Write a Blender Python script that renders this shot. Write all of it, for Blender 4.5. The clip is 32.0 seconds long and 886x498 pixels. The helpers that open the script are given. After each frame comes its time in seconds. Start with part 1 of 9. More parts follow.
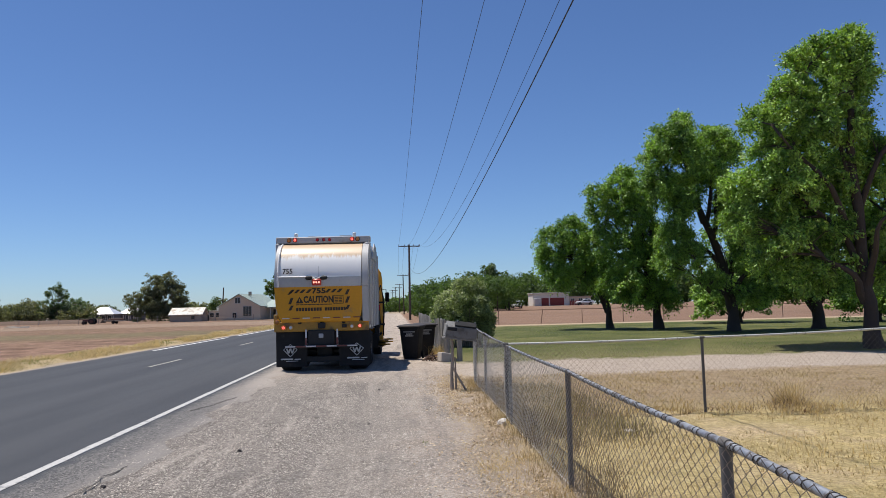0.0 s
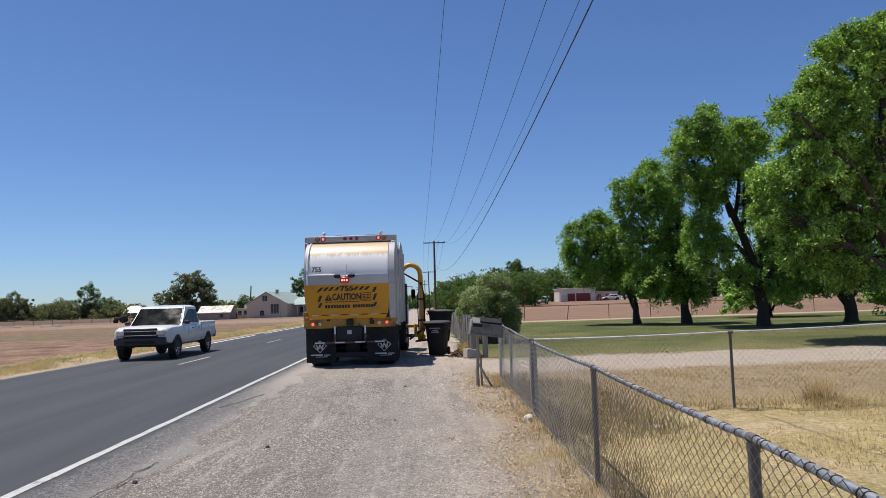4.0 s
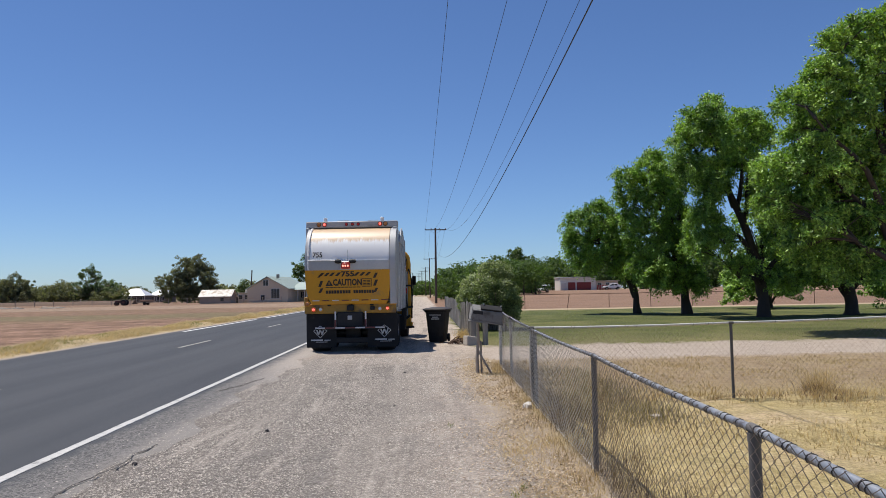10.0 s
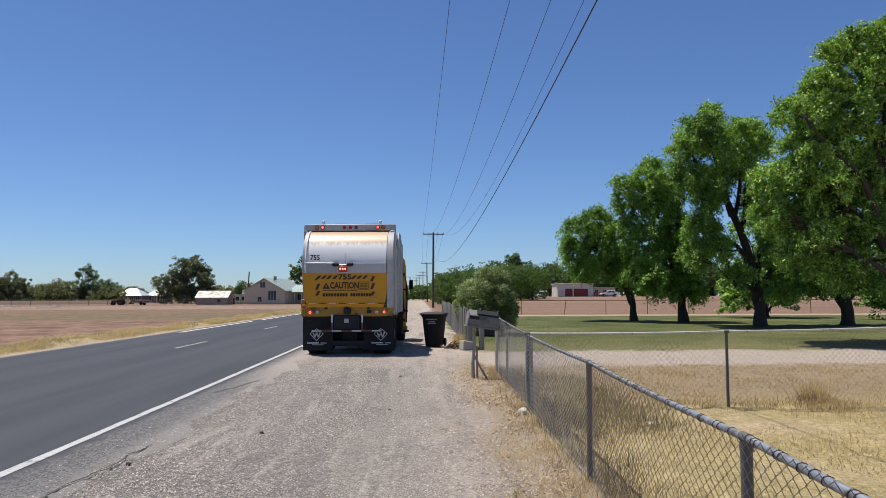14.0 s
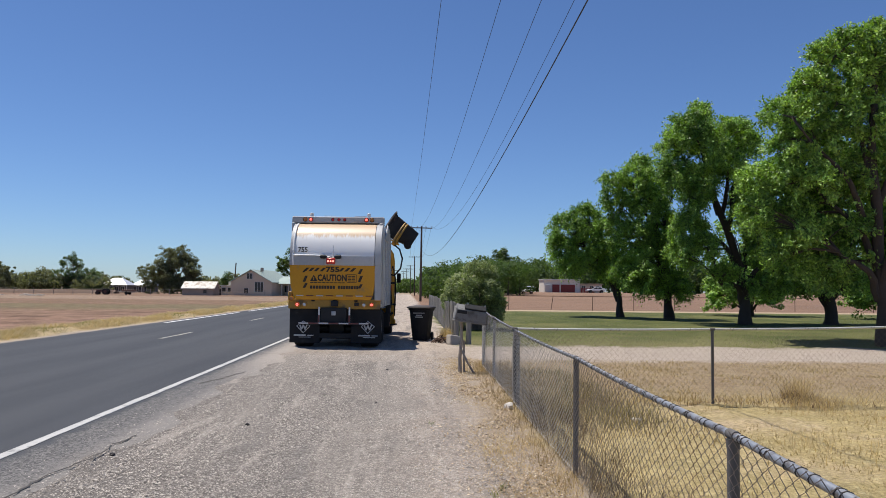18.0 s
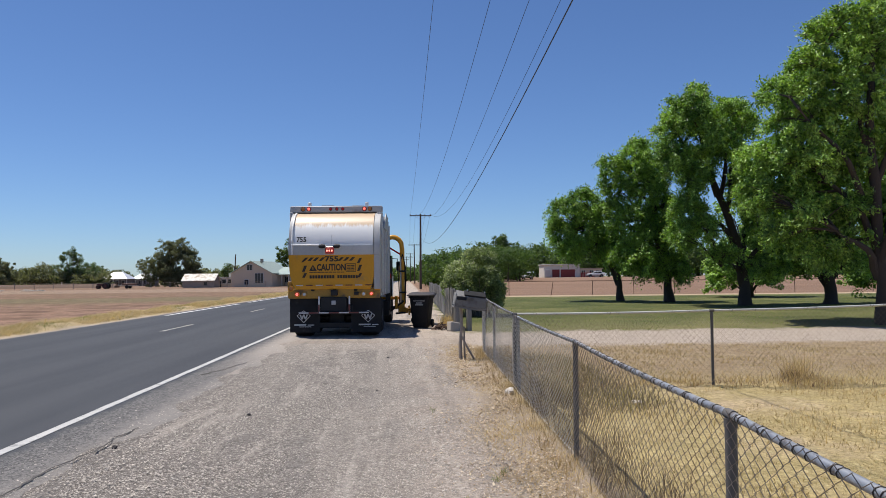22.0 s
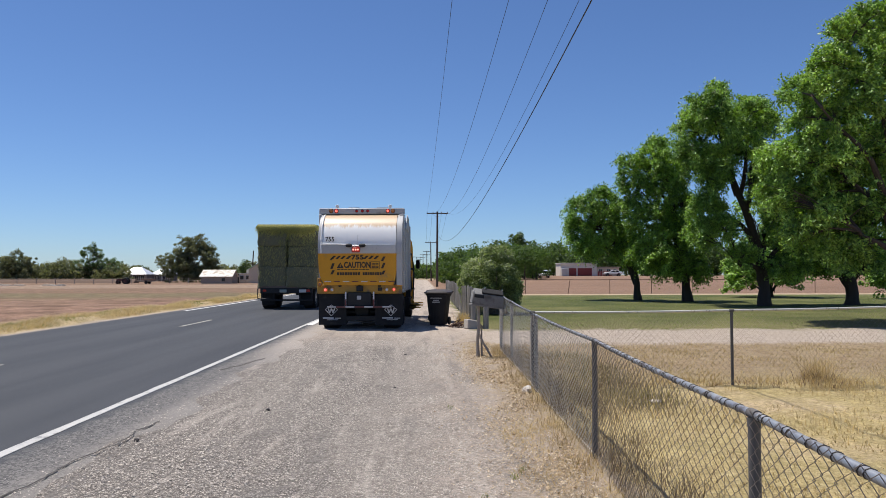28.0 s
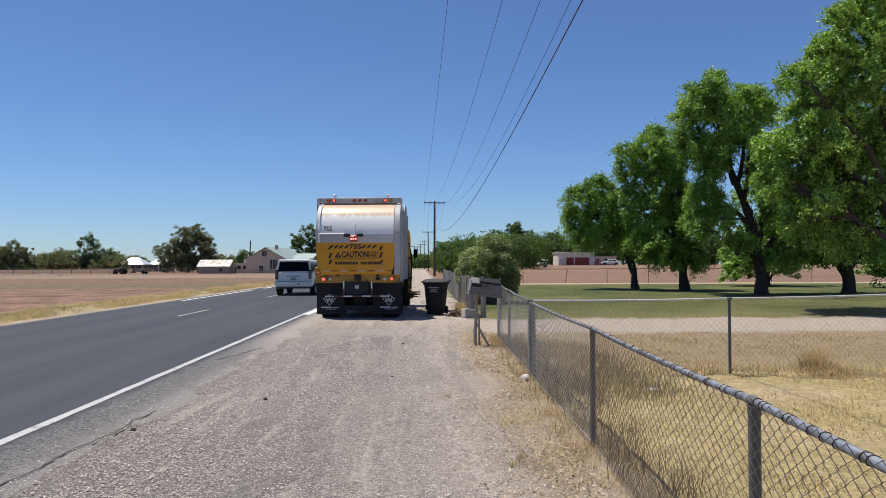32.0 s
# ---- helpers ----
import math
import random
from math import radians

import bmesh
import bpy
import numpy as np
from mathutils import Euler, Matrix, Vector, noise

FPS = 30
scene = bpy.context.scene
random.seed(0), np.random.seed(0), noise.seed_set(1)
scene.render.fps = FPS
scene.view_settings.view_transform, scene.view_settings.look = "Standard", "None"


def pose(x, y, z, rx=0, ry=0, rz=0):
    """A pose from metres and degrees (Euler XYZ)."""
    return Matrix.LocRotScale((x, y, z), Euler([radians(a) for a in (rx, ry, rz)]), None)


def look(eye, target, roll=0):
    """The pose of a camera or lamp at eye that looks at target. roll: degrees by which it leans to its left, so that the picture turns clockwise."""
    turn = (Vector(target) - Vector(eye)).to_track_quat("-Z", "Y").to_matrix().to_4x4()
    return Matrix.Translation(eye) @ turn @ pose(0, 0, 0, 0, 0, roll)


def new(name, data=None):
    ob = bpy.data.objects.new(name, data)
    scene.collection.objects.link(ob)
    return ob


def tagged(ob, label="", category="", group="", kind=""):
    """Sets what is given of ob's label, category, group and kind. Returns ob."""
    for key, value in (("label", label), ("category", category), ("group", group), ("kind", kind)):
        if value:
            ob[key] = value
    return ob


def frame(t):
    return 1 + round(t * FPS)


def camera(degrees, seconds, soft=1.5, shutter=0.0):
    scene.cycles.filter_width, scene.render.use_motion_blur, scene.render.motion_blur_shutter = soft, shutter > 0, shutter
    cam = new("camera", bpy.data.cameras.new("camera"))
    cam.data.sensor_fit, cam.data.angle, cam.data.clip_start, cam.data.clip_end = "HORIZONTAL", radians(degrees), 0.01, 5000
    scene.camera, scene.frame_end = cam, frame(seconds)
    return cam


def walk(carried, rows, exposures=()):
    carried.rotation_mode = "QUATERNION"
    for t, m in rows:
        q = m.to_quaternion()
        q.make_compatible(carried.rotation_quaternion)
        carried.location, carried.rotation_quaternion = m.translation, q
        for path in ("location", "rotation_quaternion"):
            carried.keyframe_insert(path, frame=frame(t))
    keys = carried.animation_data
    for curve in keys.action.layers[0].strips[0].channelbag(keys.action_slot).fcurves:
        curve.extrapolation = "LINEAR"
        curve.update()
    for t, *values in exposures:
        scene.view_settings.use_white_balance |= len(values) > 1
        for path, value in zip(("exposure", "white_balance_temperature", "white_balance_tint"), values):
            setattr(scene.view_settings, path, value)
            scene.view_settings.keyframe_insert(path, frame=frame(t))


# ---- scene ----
# camera held by hand at the roadside
EXPOSURE = 0.06
cam = camera(62, 32.0, soft=0.65)
PATH = [
    (0.0, pose(-0.003, -0.006, 1.602, 94.504, 1.400, -3.681)),
    (0.5, pose(-0.002, -0.009, 1.601, 94.527, 1.597, -3.837)),
    (1.0, pose(0.010, -0.005, 1.602, 94.515, 2.028, -3.970)),
    (1.5, pose(0.025, 0.012, 1.604, 94.584, 2.294, -3.886)),
    (2.0, pose(0.014, -0.006, 1.608, 94.656, 2.187, -3.595)),
    (2.5, pose(0.010, 0.005, 1.605, 94.671, 2.042, -3.133)),
    (3.0, pose(0.013, 0.001, 1.605, 94.592, 1.959, -2.694)),
    (3.5, pose(0.008, -0.013, 1.603, 94.372, 1.885, -2.238)),
    (5.5, pose(0.011, -0.007, 1.599, 94.227, 1.684, -0.549)),
    (6.0, pose(0.017, 0.000, 1.602, 94.226, 1.637, -0.625)),
    (6.5, pose(0.011, -0.012, 1.605, 94.249, 1.534, -0.794)),
    (7.0, pose(0.014, -0.011, 1.603, 94.155, 1.450, -1.076)),
    (7.5, pose(0.014, -0.000, 1.602, 93.872, 1.610, -1.367)),
    (8.0, pose(0.002, -0.007, 1.603, 93.553, 1.552, -1.584)),
    (8.5, pose(0.010, -0.002, 1.600, 93.449, 1.681, -1.627)),
    (9.0, pose(0.010, 0.002, 1.600, 93.437, 1.508, -1.626)),
    (9.5, pose(0.006, 0.001, 1.599, 93.368, 1.313, -1.634)),
    (10.0, pose(0.003, 0.010, 1.597, 93.279, 1.032, -1.655)),
    (10.5, pose(0.001, 0.006, 1.599, 93.345, 0.783, -1.636)),
    (11.0, pose(-0.003, 0.004, 1.602, 93.410, 0.728, -1.608)),
    (11.5, pose(0.006, 0.015, 1.600, 93.451, 0.862, -1.642)),
    (12.0, pose(0.003, -0.002, 1.599, 93.567, 0.750, -1.777)),
    (12.5, pose(0.004, -0.002, 1.599, 93.792, 0.703, -1.839)),
    (13.0, pose(0.004, 0.003, 1.602, 93.886, 0.788, -1.830)),
    (13.5, pose(0.013, 0.001, 1.600, 93.761, 0.698, -1.815)),
    (14.0, pose(0.007, -0.009, 1.598, 93.626, 0.174, -1.880)),
    (14.5, pose(0.008, 0.004, 1.599, 93.759, -0.475, -1.870)),
    (16.5, pose(-0.003, 0.006, 1.593, 93.513, -0.843, -1.698)),
    (17.0, pose(-0.012, 0.006, 1.592, 93.220, -0.904, -1.935)),
    (17.5, pose(-0.010, 0.008, 1.596, 93.139, -0.827, -2.364)),
    (18.0, pose(-0.005, 0.005, 1.597, 93.167, -0.646, -2.868)),
    (18.5, pose(0.006, 0.001, 1.598, 93.205, -0.419, -3.278)),
    (19.0, pose(0.015, 0.007, 1.596, 93.168, -0.323, -3.548)),
    (19.5, pose(0.016, 0.018, 1.593, 92.982, -0.156, -3.503)),
    (20.0, pose(0.013, 0.007, 1.595, 92.803, -0.077, -3.183)),
    (20.5, pose(0.003, 0.009, 1.591, 92.620, -0.136, -2.800)),
    (21.0, pose(-0.000, 0.014, 1.590, 92.416, -0.043, -2.604)),
    (21.5, pose(0.015, 0.021, 1.588, 92.278, 0.268, -2.617)),
    (22.0, pose(0.017, 0.014, 1.590, 92.188, 0.532, -2.849)),
    (22.5, pose(0.017, 0.015, 1.590, 92.076, 0.640, -2.942)),
    (23.0, pose(0.012, 0.026, 1.589, 91.907, 0.544, -2.819)),
    (23.5, pose(0.002, 0.018, 1.585, 91.747, 0.431, -2.435)),
    (24.0, pose(-0.003, 0.007, 1.585, 91.720, 0.355, -2.039)),
    (24.5, pose(-0.007, -0.002, 1.591, 91.926, 0.298, -1.810)),
    (25.0, pose(0.000, 0.009, 1.593, 92.144, 0.326, -1.676)),
    (25.5, pose(-0.002, 0.016, 1.586, 92.129, 0.242, -1.510)),
    (27.5, pose(-0.001, 0.010, 1.583, 91.930, 0.365, -1.559)),
    (28.0, pose(-0.011, 0.003, 1.587, 92.019, 0.102, -1.586)),
    (28.5, pose(-0.018, 0.014, 1.583, 91.831, -0.095, -1.420)),
    (29.0, pose(-0.012, 0.027, 1.578, 91.576, 0.099, -1.242)),
    (29.5, pose(-0.015, 0.012, 1.579, 91.509, 0.113, -1.236)),
    (30.0, pose(0.003, 0.020, 1.578, 91.589, 0.233, -1.297)),
    (30.5, pose(0.001, 0.025, 1.578, 91.493, 0.170, -1.344)),
    (31.0, pose(-0.001, 0.039, 1.573, 91.218, 0.171, -1.342)),
    (31.5, pose(-0.008, 0.039, 1.574, 91.121, 0.017, -1.381)),
    (32.0, pose(-0.010, 0.040, 1.575, 91.212, 0.209, -1.787)),
]
# the picture brightens a little while the dark load goes by
walk(cam, PATH, [(0.0, EXPOSURE), (25.6, EXPOSURE), (27.2, EXPOSURE + 0.11), (28.0, EXPOSURE + 0.06), (29.4, EXPOSURE), (32.0, EXPOSURE)])

# ---- sky and sun ----
SUN_FROM = Vector((-0.28, 0.18, 1.0)).normalized()
world = bpy.data.worlds.new("desert_sky")
scene.world = world
world.use_nodes = True
wn = world.node_tree.nodes
sky = wn.new("ShaderNodeTexSky")
sky.sky_type = "NISHITA"
sky.sun_disc = False
sky.sun_elevation = math.asin(SUN_FROM.z)
sky.sun_rotation = math.atan2(SUN_FROM.x, SUN_FROM.y)
sky.altitude = 1200
sky.air_density = 1.0
sky.dust_density = 0.5
sky.ozone_density = 3.0
wn["Background"].inputs["Strength"].default_value = 0.078
tint = wn.new("ShaderNodeMix")
tint.data_type, tint.blend_type = "RGBA", "MULTIPLY"
tint.inputs[0].default_value = 1.0
tint.inputs[7].default_value = (0.84, 1.03, 1.335, 1)
world.node_tree.links.new(sky.outputs["Color"], tint.inputs[6])
world.node_tree.links.new(tint.outputs[2], wn["Background"].inputs["Color"])
sun = new("sun", bpy.data.lights.new("sun", "SUN"))
sun.data.energy = 5.0
sun.data.angle = radians(0.53)
sun.data.color = (1.0, 0.94, 0.86)
sun.matrix_world = look(tuple(SUN_FROM * 80), (0, 0, 0))

# ---- node helpers ----


def nd(nt, kind, **vals):
    n = nt.nodes.new(kind)
    for k, v in vals.items():
        if k in n.inputs:
            n.inputs[k].default_value = v
    return n


def math_node(nt, op, a, b=None, clamp=False):
    n = nt.nodes.new("ShaderNodeMath")
    n.operation = op
    n.use_clamp = clamp
    for i, v in enumerate((a, b)):
        if v is None:
            continue
        if isinstance(v, (int, float)):
            n.inputs[i].default_value = v
        else:
            nt.links.new(v, n.inputs[i])
    return n.outputs[0]


def ramp(nt, v, lo, hi, a=0.0, b=1.0, smooth=True):
    n = nt.nodes.new("ShaderNodeMapRange")
    n.interpolation_type = "SMOOTHSTEP" if smooth else "LINEAR"
    for i, x in zip((1, 2, 3, 4), (lo, hi, a, b)):
        n.inputs[i].default_value = x
    nt.links.new(v, n.inputs[0])
    return n.outputs[0]


def mixc(nt, f, a, b, mode="MIX"):
    n = nt.nodes.new("ShaderNodeMix")
    n.data_type = "RGBA"
    n.blend_type = mode
    for sock, v in ((n.inputs[0], f), (n.inputs[6], a), (n.inputs[7], b)):
        if isinstance(v, (int, float)):
            sock.default_value = v
        elif isinstance(v, tuple):
            sock.default_value = (*v[:3], 1)
        else:
            nt.links.new(v, sock)
    return n.outputs[2]


def noise_node(nt, vec, scale, detail=4.0, rough=0.55, dist=0.0):
    n = nd(nt, "ShaderNodeTexNoise", Scale=scale, Detail=detail, Roughness=rough, Distortion=dist)
    if vec is not None:
        nt.links.new(vec, n.inputs["Vector"])
    return n.outputs["Fac"]


MATS = {}


def pm(name, col, rough=0.6, metal=0.0, var=0.18, scale=1.5, fine=30.0, bump=0.15, dist=0.01,
       stain=None, amount=0.0, stain_scale=2.0, coat=0.0, hue=None, random_var=0.0, spec=0.5, stretch=None):
    """A surface with grain and blotches: base colour, two scales of variation, stains and fine relief."""
    if name in MATS:
        return MATS[name]
    m = bpy.data.materials.new(name)
    m.use_nodes = True
    nt = m.node_tree
    bs = nt.nodes["Principled BSDF"]
    tc = nt.nodes.new("ShaderNodeTexCoord").outputs["Object"]
    if stretch:
        mp = nt.nodes.new("ShaderNodeMapping")
        mp.inputs["Scale"].default_value = stretch
        nt.links.new(tc, mp.inputs["Vector"])
        tc = mp.outputs["Vector"]
    big = noise_node(nt, tc, scale)
    small = noise_node(nt, tc, fine, 3.0)
    v = math_node(nt, "ADD", math_node(nt, "MULTIPLY", math_node(nt, "SUBTRACT", big, 0.5), 2 * var),
                  math_node(nt, "MULTIPLY", math_node(nt, "SUBTRACT", small, 0.5), 1.4 * var))
    v = math_node(nt, "ADD", v, 1.0)
    if random_var:
        oi = nt.nodes.new("ShaderNodeObjectInfo").outputs["Random"]
        v = math_node(nt, "MULTIPLY", v, ramp(nt, oi, 0, 1, 1 - random_var, 1 + random_var, False))
    c = (*col, 1)
    rgb = nt.nodes.new("ShaderNodeRGB")
    rgb.outputs[0].default_value = c
    base = rgb.outputs[0]
    if hue:
        base = mixc(nt, ramp(nt, noise_node(nt, tc, scale * 0.7 + 0.13), 0.35, 0.65), base, hue)
    if stain:
        s = noise_node(nt, tc, stain_scale, 6.0, 0.65)
        base = mixc(nt, ramp(nt, s, 0.62 - amount * 0.5, 0.82 - amount * 0.5, 0, 0.85), base, stain)
    gray = nt.nodes.new("ShaderNodeCombineColor")
    for i in range(3):
        nt.links.new(v, gray.inputs[i])
    nt.links.new(mixc(nt, 1.0, base, gray.outputs[0], "MULTIPLY"), bs.inputs["Base Color"])
    nt.links.new(ramp(nt, big, 0.2, 0.8, max(0.03, rough - 0.08), min(1.0, rough + 0.1)), bs.inputs["Roughness"])
    bs.inputs["Metallic"].default_value = metal
    bs.inputs["Specular IOR Level"].default_value = spec
    bs.inputs["Coat Weight"].default_value = coat
    bs.inputs["Coat Roughness"].default_value = 0.08
    if bump:
        bn = nt.nodes.new("ShaderNodeBump")
        bn.inputs["Strength"].default_value = bump
        bn.inputs["Distance"].default_value = dist
        nt.links.new(small, bn.inputs["Height"])
        nt.links.new(bn.outputs[0], bs.inputs["Normal"])
    MATS[name] = m
    return m


def glow(name, col, strength, rough=0.25):
    if name in MATS:
        return MATS[name]
    m = pm(name, col, rough, var=0.05, bump=0)
    bs = m.node_tree.nodes["Principled BSDF"]
    bs.inputs["Emission Color"].default_value = (*col, 1)
    bs.inputs["Emission Strength"].default_value = strength
    return m


def leafy(name, col, alt, through_col, scale=0.8, gloss=0.45, island=0.35, pass_through=0.5):
    """Leaves: colour by leaf and by bough, a little light passing through."""
    if name in MATS:
        return MATS[name]
    m = bpy.data.materials.new(name)
    m.use_nodes = True
    nt = m.node_tree
    bs = nt.nodes["Principled BSDF"]
    out = nt.nodes["Material Output"]
    geo = nt.nodes.new("ShaderNodeNewGeometry")
    tc = nt.nodes.new("ShaderNodeTexCoord").outputs["Object"]
    f = ramp(nt, noise_node(nt, tc, scale, 3.0), 0.35, 0.65)
    f = math_node(nt, "ADD", math_node(nt, "MULTIPLY", f, 0.6), math_node(nt, "MULTIPLY", geo.outputs["Random Per Island"], 0.4))
    c = mixc(nt, f, col, alt)
    k = ramp(nt, geo.outputs["Random Per Island"], 0, 1, 1 - island, 1 + island, False)
    gray = nt.nodes.new("ShaderNodeCombineColor")
    for i in range(3):
        nt.links.new(k, gray.inputs[i])
    c = mixc(nt, 1.0, c, gray.outputs[0], "MULTIPLY")
    nt.links.new(c, bs.inputs["Base Color"])
    bs.inputs["Roughness"].default_value = gloss
    tr = nt.nodes.new("ShaderNodeBsdfTranslucent")
    nt.links.new(mixc(nt, 1.0, c, through_col, "MULTIPLY"), tr.inputs["Color"])
    mx = nt.nodes.new("ShaderNodeMixShader")
    mx.inputs[0].default_value = pass_through
    nt.links.new(bs.outputs[0], mx.inputs[1])
    nt.links.new(tr.outputs[0], mx.inputs[2])
    nt.links.new(mx.outputs[0], out.inputs["Surface"])
    MATS[name] = m
    return m


# ---- mesh helpers ----


def mesh_of(bm, name, material, smooth=False):
    me = bpy.data.meshes.new(name)
    bm.normal_update()
    bm.to_mesh(me)
    bm.free()
    for m in (material if isinstance(material, (list, tuple)) else (material,)):
        me.materials.append(m)
    if smooth:
        for p in me.polygons:
            p.use_smooth = True
        me.set_sharp_from_angle(angle=radians(38))
    return me


def part(name, bm, material, parent=None, label="", at=None, smooth=True):
    """One mesh object from a bmesh, under a thing or under a part."""
    ob = new(name, mesh_of(bm, name, material, smooth))
    if at is not None:
        ob.matrix_basis = at
    if parent is not None:
        ob.parent = parent
    if label:
        ob["label"] = label
    return ob


def again(ob, at, parent=None):
    """Another object on the same mesh."""
    o = new(ob.name.split(".")[0], ob.data)
    o.matrix_basis = at
    o.parent = parent if parent is not None else ob.parent
    if "label" in ob:
        o["label"] = ob["label"]
    for ch in ob.children:
        again(ch, ch.matrix_basis.copy(), o)
    return o


def thing(name, label, category, at=None, group="", kind=""):
    ob = new(name)
    ob.empty_display_size = 0.2
    if at is not None:
        ob.matrix_basis = at
    return tagged(ob, label, category, group, kind)


def box(bm, c, s, bev=0.0, rot=None, seg=1):
    """A box of size s round c, with worn edges."""
    r = bmesh.ops.create_cube(bm, size=1.0)
    vs = r["verts"]
    m = Matrix.Translation(c) @ (rot.to_4x4() if rot is not None else Matrix.Identity(4)) @ Matrix.Diagonal((*s, 1))
    bmesh.ops.transform(bm, matrix=m, verts=vs)
    if bev:
        es = list({e for v in vs for e in v.link_edges})
        bmesh.ops.bevel(bm, geom=es, offset=bev, segments=seg, affect="EDGES", profile=0.6, clamp_overlap=True)
    return bm


def rod(bm, a, b, r0, r1=None, n=8, caps=True):
    """A tapering rod from a to b."""
    a, b = Vector(a), Vector(b)
    r1 = r0 if r1 is None else r1
    q = (b - a).to_track_quat("Z", "Y")
    rings = []
    for p, r in ((a, r0), (b, r1)):
        rings.append([bm.verts.new(p + q @ Vector((r * math.cos(2 * math.pi * i / n), r * math.sin(2 * math.pi * i / n), 0))) for i in range(n)])
    for i in range(n):
        j = (i + 1) % n
        bm.faces.new((rings[0][i], rings[0][j], rings[1][j], rings[1][i]))
    if caps:
        bm.faces.new(rings[0][::-1])
        bm.faces.new(rings[1])
    return bm


def tube(bm, pts, r, n=6, caps=True):
    """A bent tube; r is one radius or one for each point."""
    pts = [Vector(p) for p in pts]
    rs = r if isinstance(r, (list, tuple)) else [r] * len(pts)
    rings = []
    up = Vector((0.13, 0.21, 1)).normalized()
    for i, p in enumerate(pts):
        d = (pts[min(i + 1, len(pts) - 1)] - pts[max(i - 1, 0)]).normalized()
        s = d.cross(up)
        if s.length < 1e-3:
            s = d.cross(Vector((1, 0, 0)))
        s.normalize()
        w = s.cross(d)
        rings.append([bm.verts.new(p + rs[i] * (math.cos(2 * math.pi * k / n) * s + math.sin(2 * math.pi * k / n) * w)) for k in range(n)])
    for a, b in zip(rings, rings[1:]):
        for k in range(n):
            j = (k + 1) % n
            bm.faces.new((a[k], a[j], b[j], b[k]))
    if caps:
        bm.faces.new(rings[0][::-1])
        bm.faces.new(rings[-1])
    return bm


def loft(bm, rings, caps=True, closed=True):
    vs = [[bm.verts.new(p) for p in ring] for ring in rings]
    n = len(vs[0])
    for a, b in zip(vs, vs[1:]):
        for k in range(n if closed else n - 1):
            j = (k + 1) % n
            bm.faces.new((a[k], a[j], b[j], b[k]))
    if caps:
        bm.faces.new(vs[0][::-1])
        bm.faces.new(vs[-1])
    bmesh.ops.recalc_face_normals(bm, faces=bm.faces)
    return bm


def turned(bm, prof, n=20, m=None):
    """A turned body: prof is a run of (radius, along x)."""
    rings = [[Vector((x, r * math.cos(2 * math.pi * k / n), r * math.sin(2 * math.pi * k / n))) for k in range(n)] for r, x in prof]
    if m is not None:
        rings = [[m @ p for p in ring] for ring in rings]
    return loft(bm, rings)


def plate(bm, pts, thick, nrm):
    """A flat plate with the outline pts, thick along nrm."""
    nrm = Vector(nrm).normalized() * thick
    return loft(bm, [[Vector(p) for p in pts], [Vector(p) + nrm for p in pts]])


def lettering(word, size, material, parent, at, name="lettering", depth=0.003, bold=0.0, width=None):
    cu = bpy.data.curves.new("words", "FONT")
    cu.body = word
    cu.size = size
    cu.extrude = depth
    cu.offset = bold
    cu.align_x, cu.align_y = "CENTER", "CENTER"
    cu.resolution_u = 2
    tmp = new("words", cu)
    dg = bpy.context.evaluated_depsgraph_get()
    me = bpy.data.meshes.new_from_object(tmp.evaluated_get(dg))
    bpy.data.objects.remove(tmp)
    if width:
        xs = [v.co.x for v in me.vertices]
        k = width / (max(xs) - min(xs))
        for v in me.vertices:
            v.co.x *= k
    me.materials.clear()
    me.materials.append(material)
    ob = new(name, me)
    ob.matrix_basis = at
    ob.parent = parent
    return ob


def quick_mesh(name, verts, faces, material, smooth=False):
    """A mesh from arrays: verts (n,3), faces (m,k)."""
    me = bpy.data.meshes.new(name)
    verts = np.asarray(verts, dtype=np.float32)
    faces = np.asarray(faces, dtype=np.int32)
    k = faces.shape[1]
    me.vertices.add(len(verts))
    me.vertices.foreach_set("co", verts.ravel())
    me.loops.add(faces.size)
    me.loops.foreach_set("vertex_index", faces.ravel())
    me.polygons.add(len(faces))
    me.polygons.foreach_set("loop_start", np.arange(0, faces.size, k, dtype=np.int32))
    me.polygons.foreach_set("loop_total", np.full(len(faces), k, dtype=np.int32))
    for m in (material if isinstance(material, (list, tuple)) else (material,)):
        me.materials.append(m)
    if smooth:
        me.polygons.foreach_set("use_smooth", np.ones(len(faces), dtype=bool))
    me.update(calc_edges=True)
    return me


rng = np.random.default_rng(7)


def smooth01(v, lo, hi):
    k = np.clip((v - lo) / (hi - lo), 0, 1)
    return k * k * (3 - 2 * k)


def ground_z(x, y):
    """Height of the ground: level by the road, a low bank on the verge, the ploughed land beyond the lawn rising a little."""
    x, y = np.asarray(x, float), np.asarray(y, float)
    berm = 0.13 * np.exp(-((x + 12.45) / 0.55) ** 2) * (0.55 + 0.3 * np.sin(y * 1.3) + 0.25 * np.sin(y * 0.47 + 1)) * smooth01(y, 2, 8) * smooth01(-y, -140, -110)
    return 1.25 * smooth01(y, 64, 190) * smooth01(x, 3, 16) + berm


def gz(x, y):
    return float(ground_z(x, y))

# ---- ground: one sheet to the horizon ----


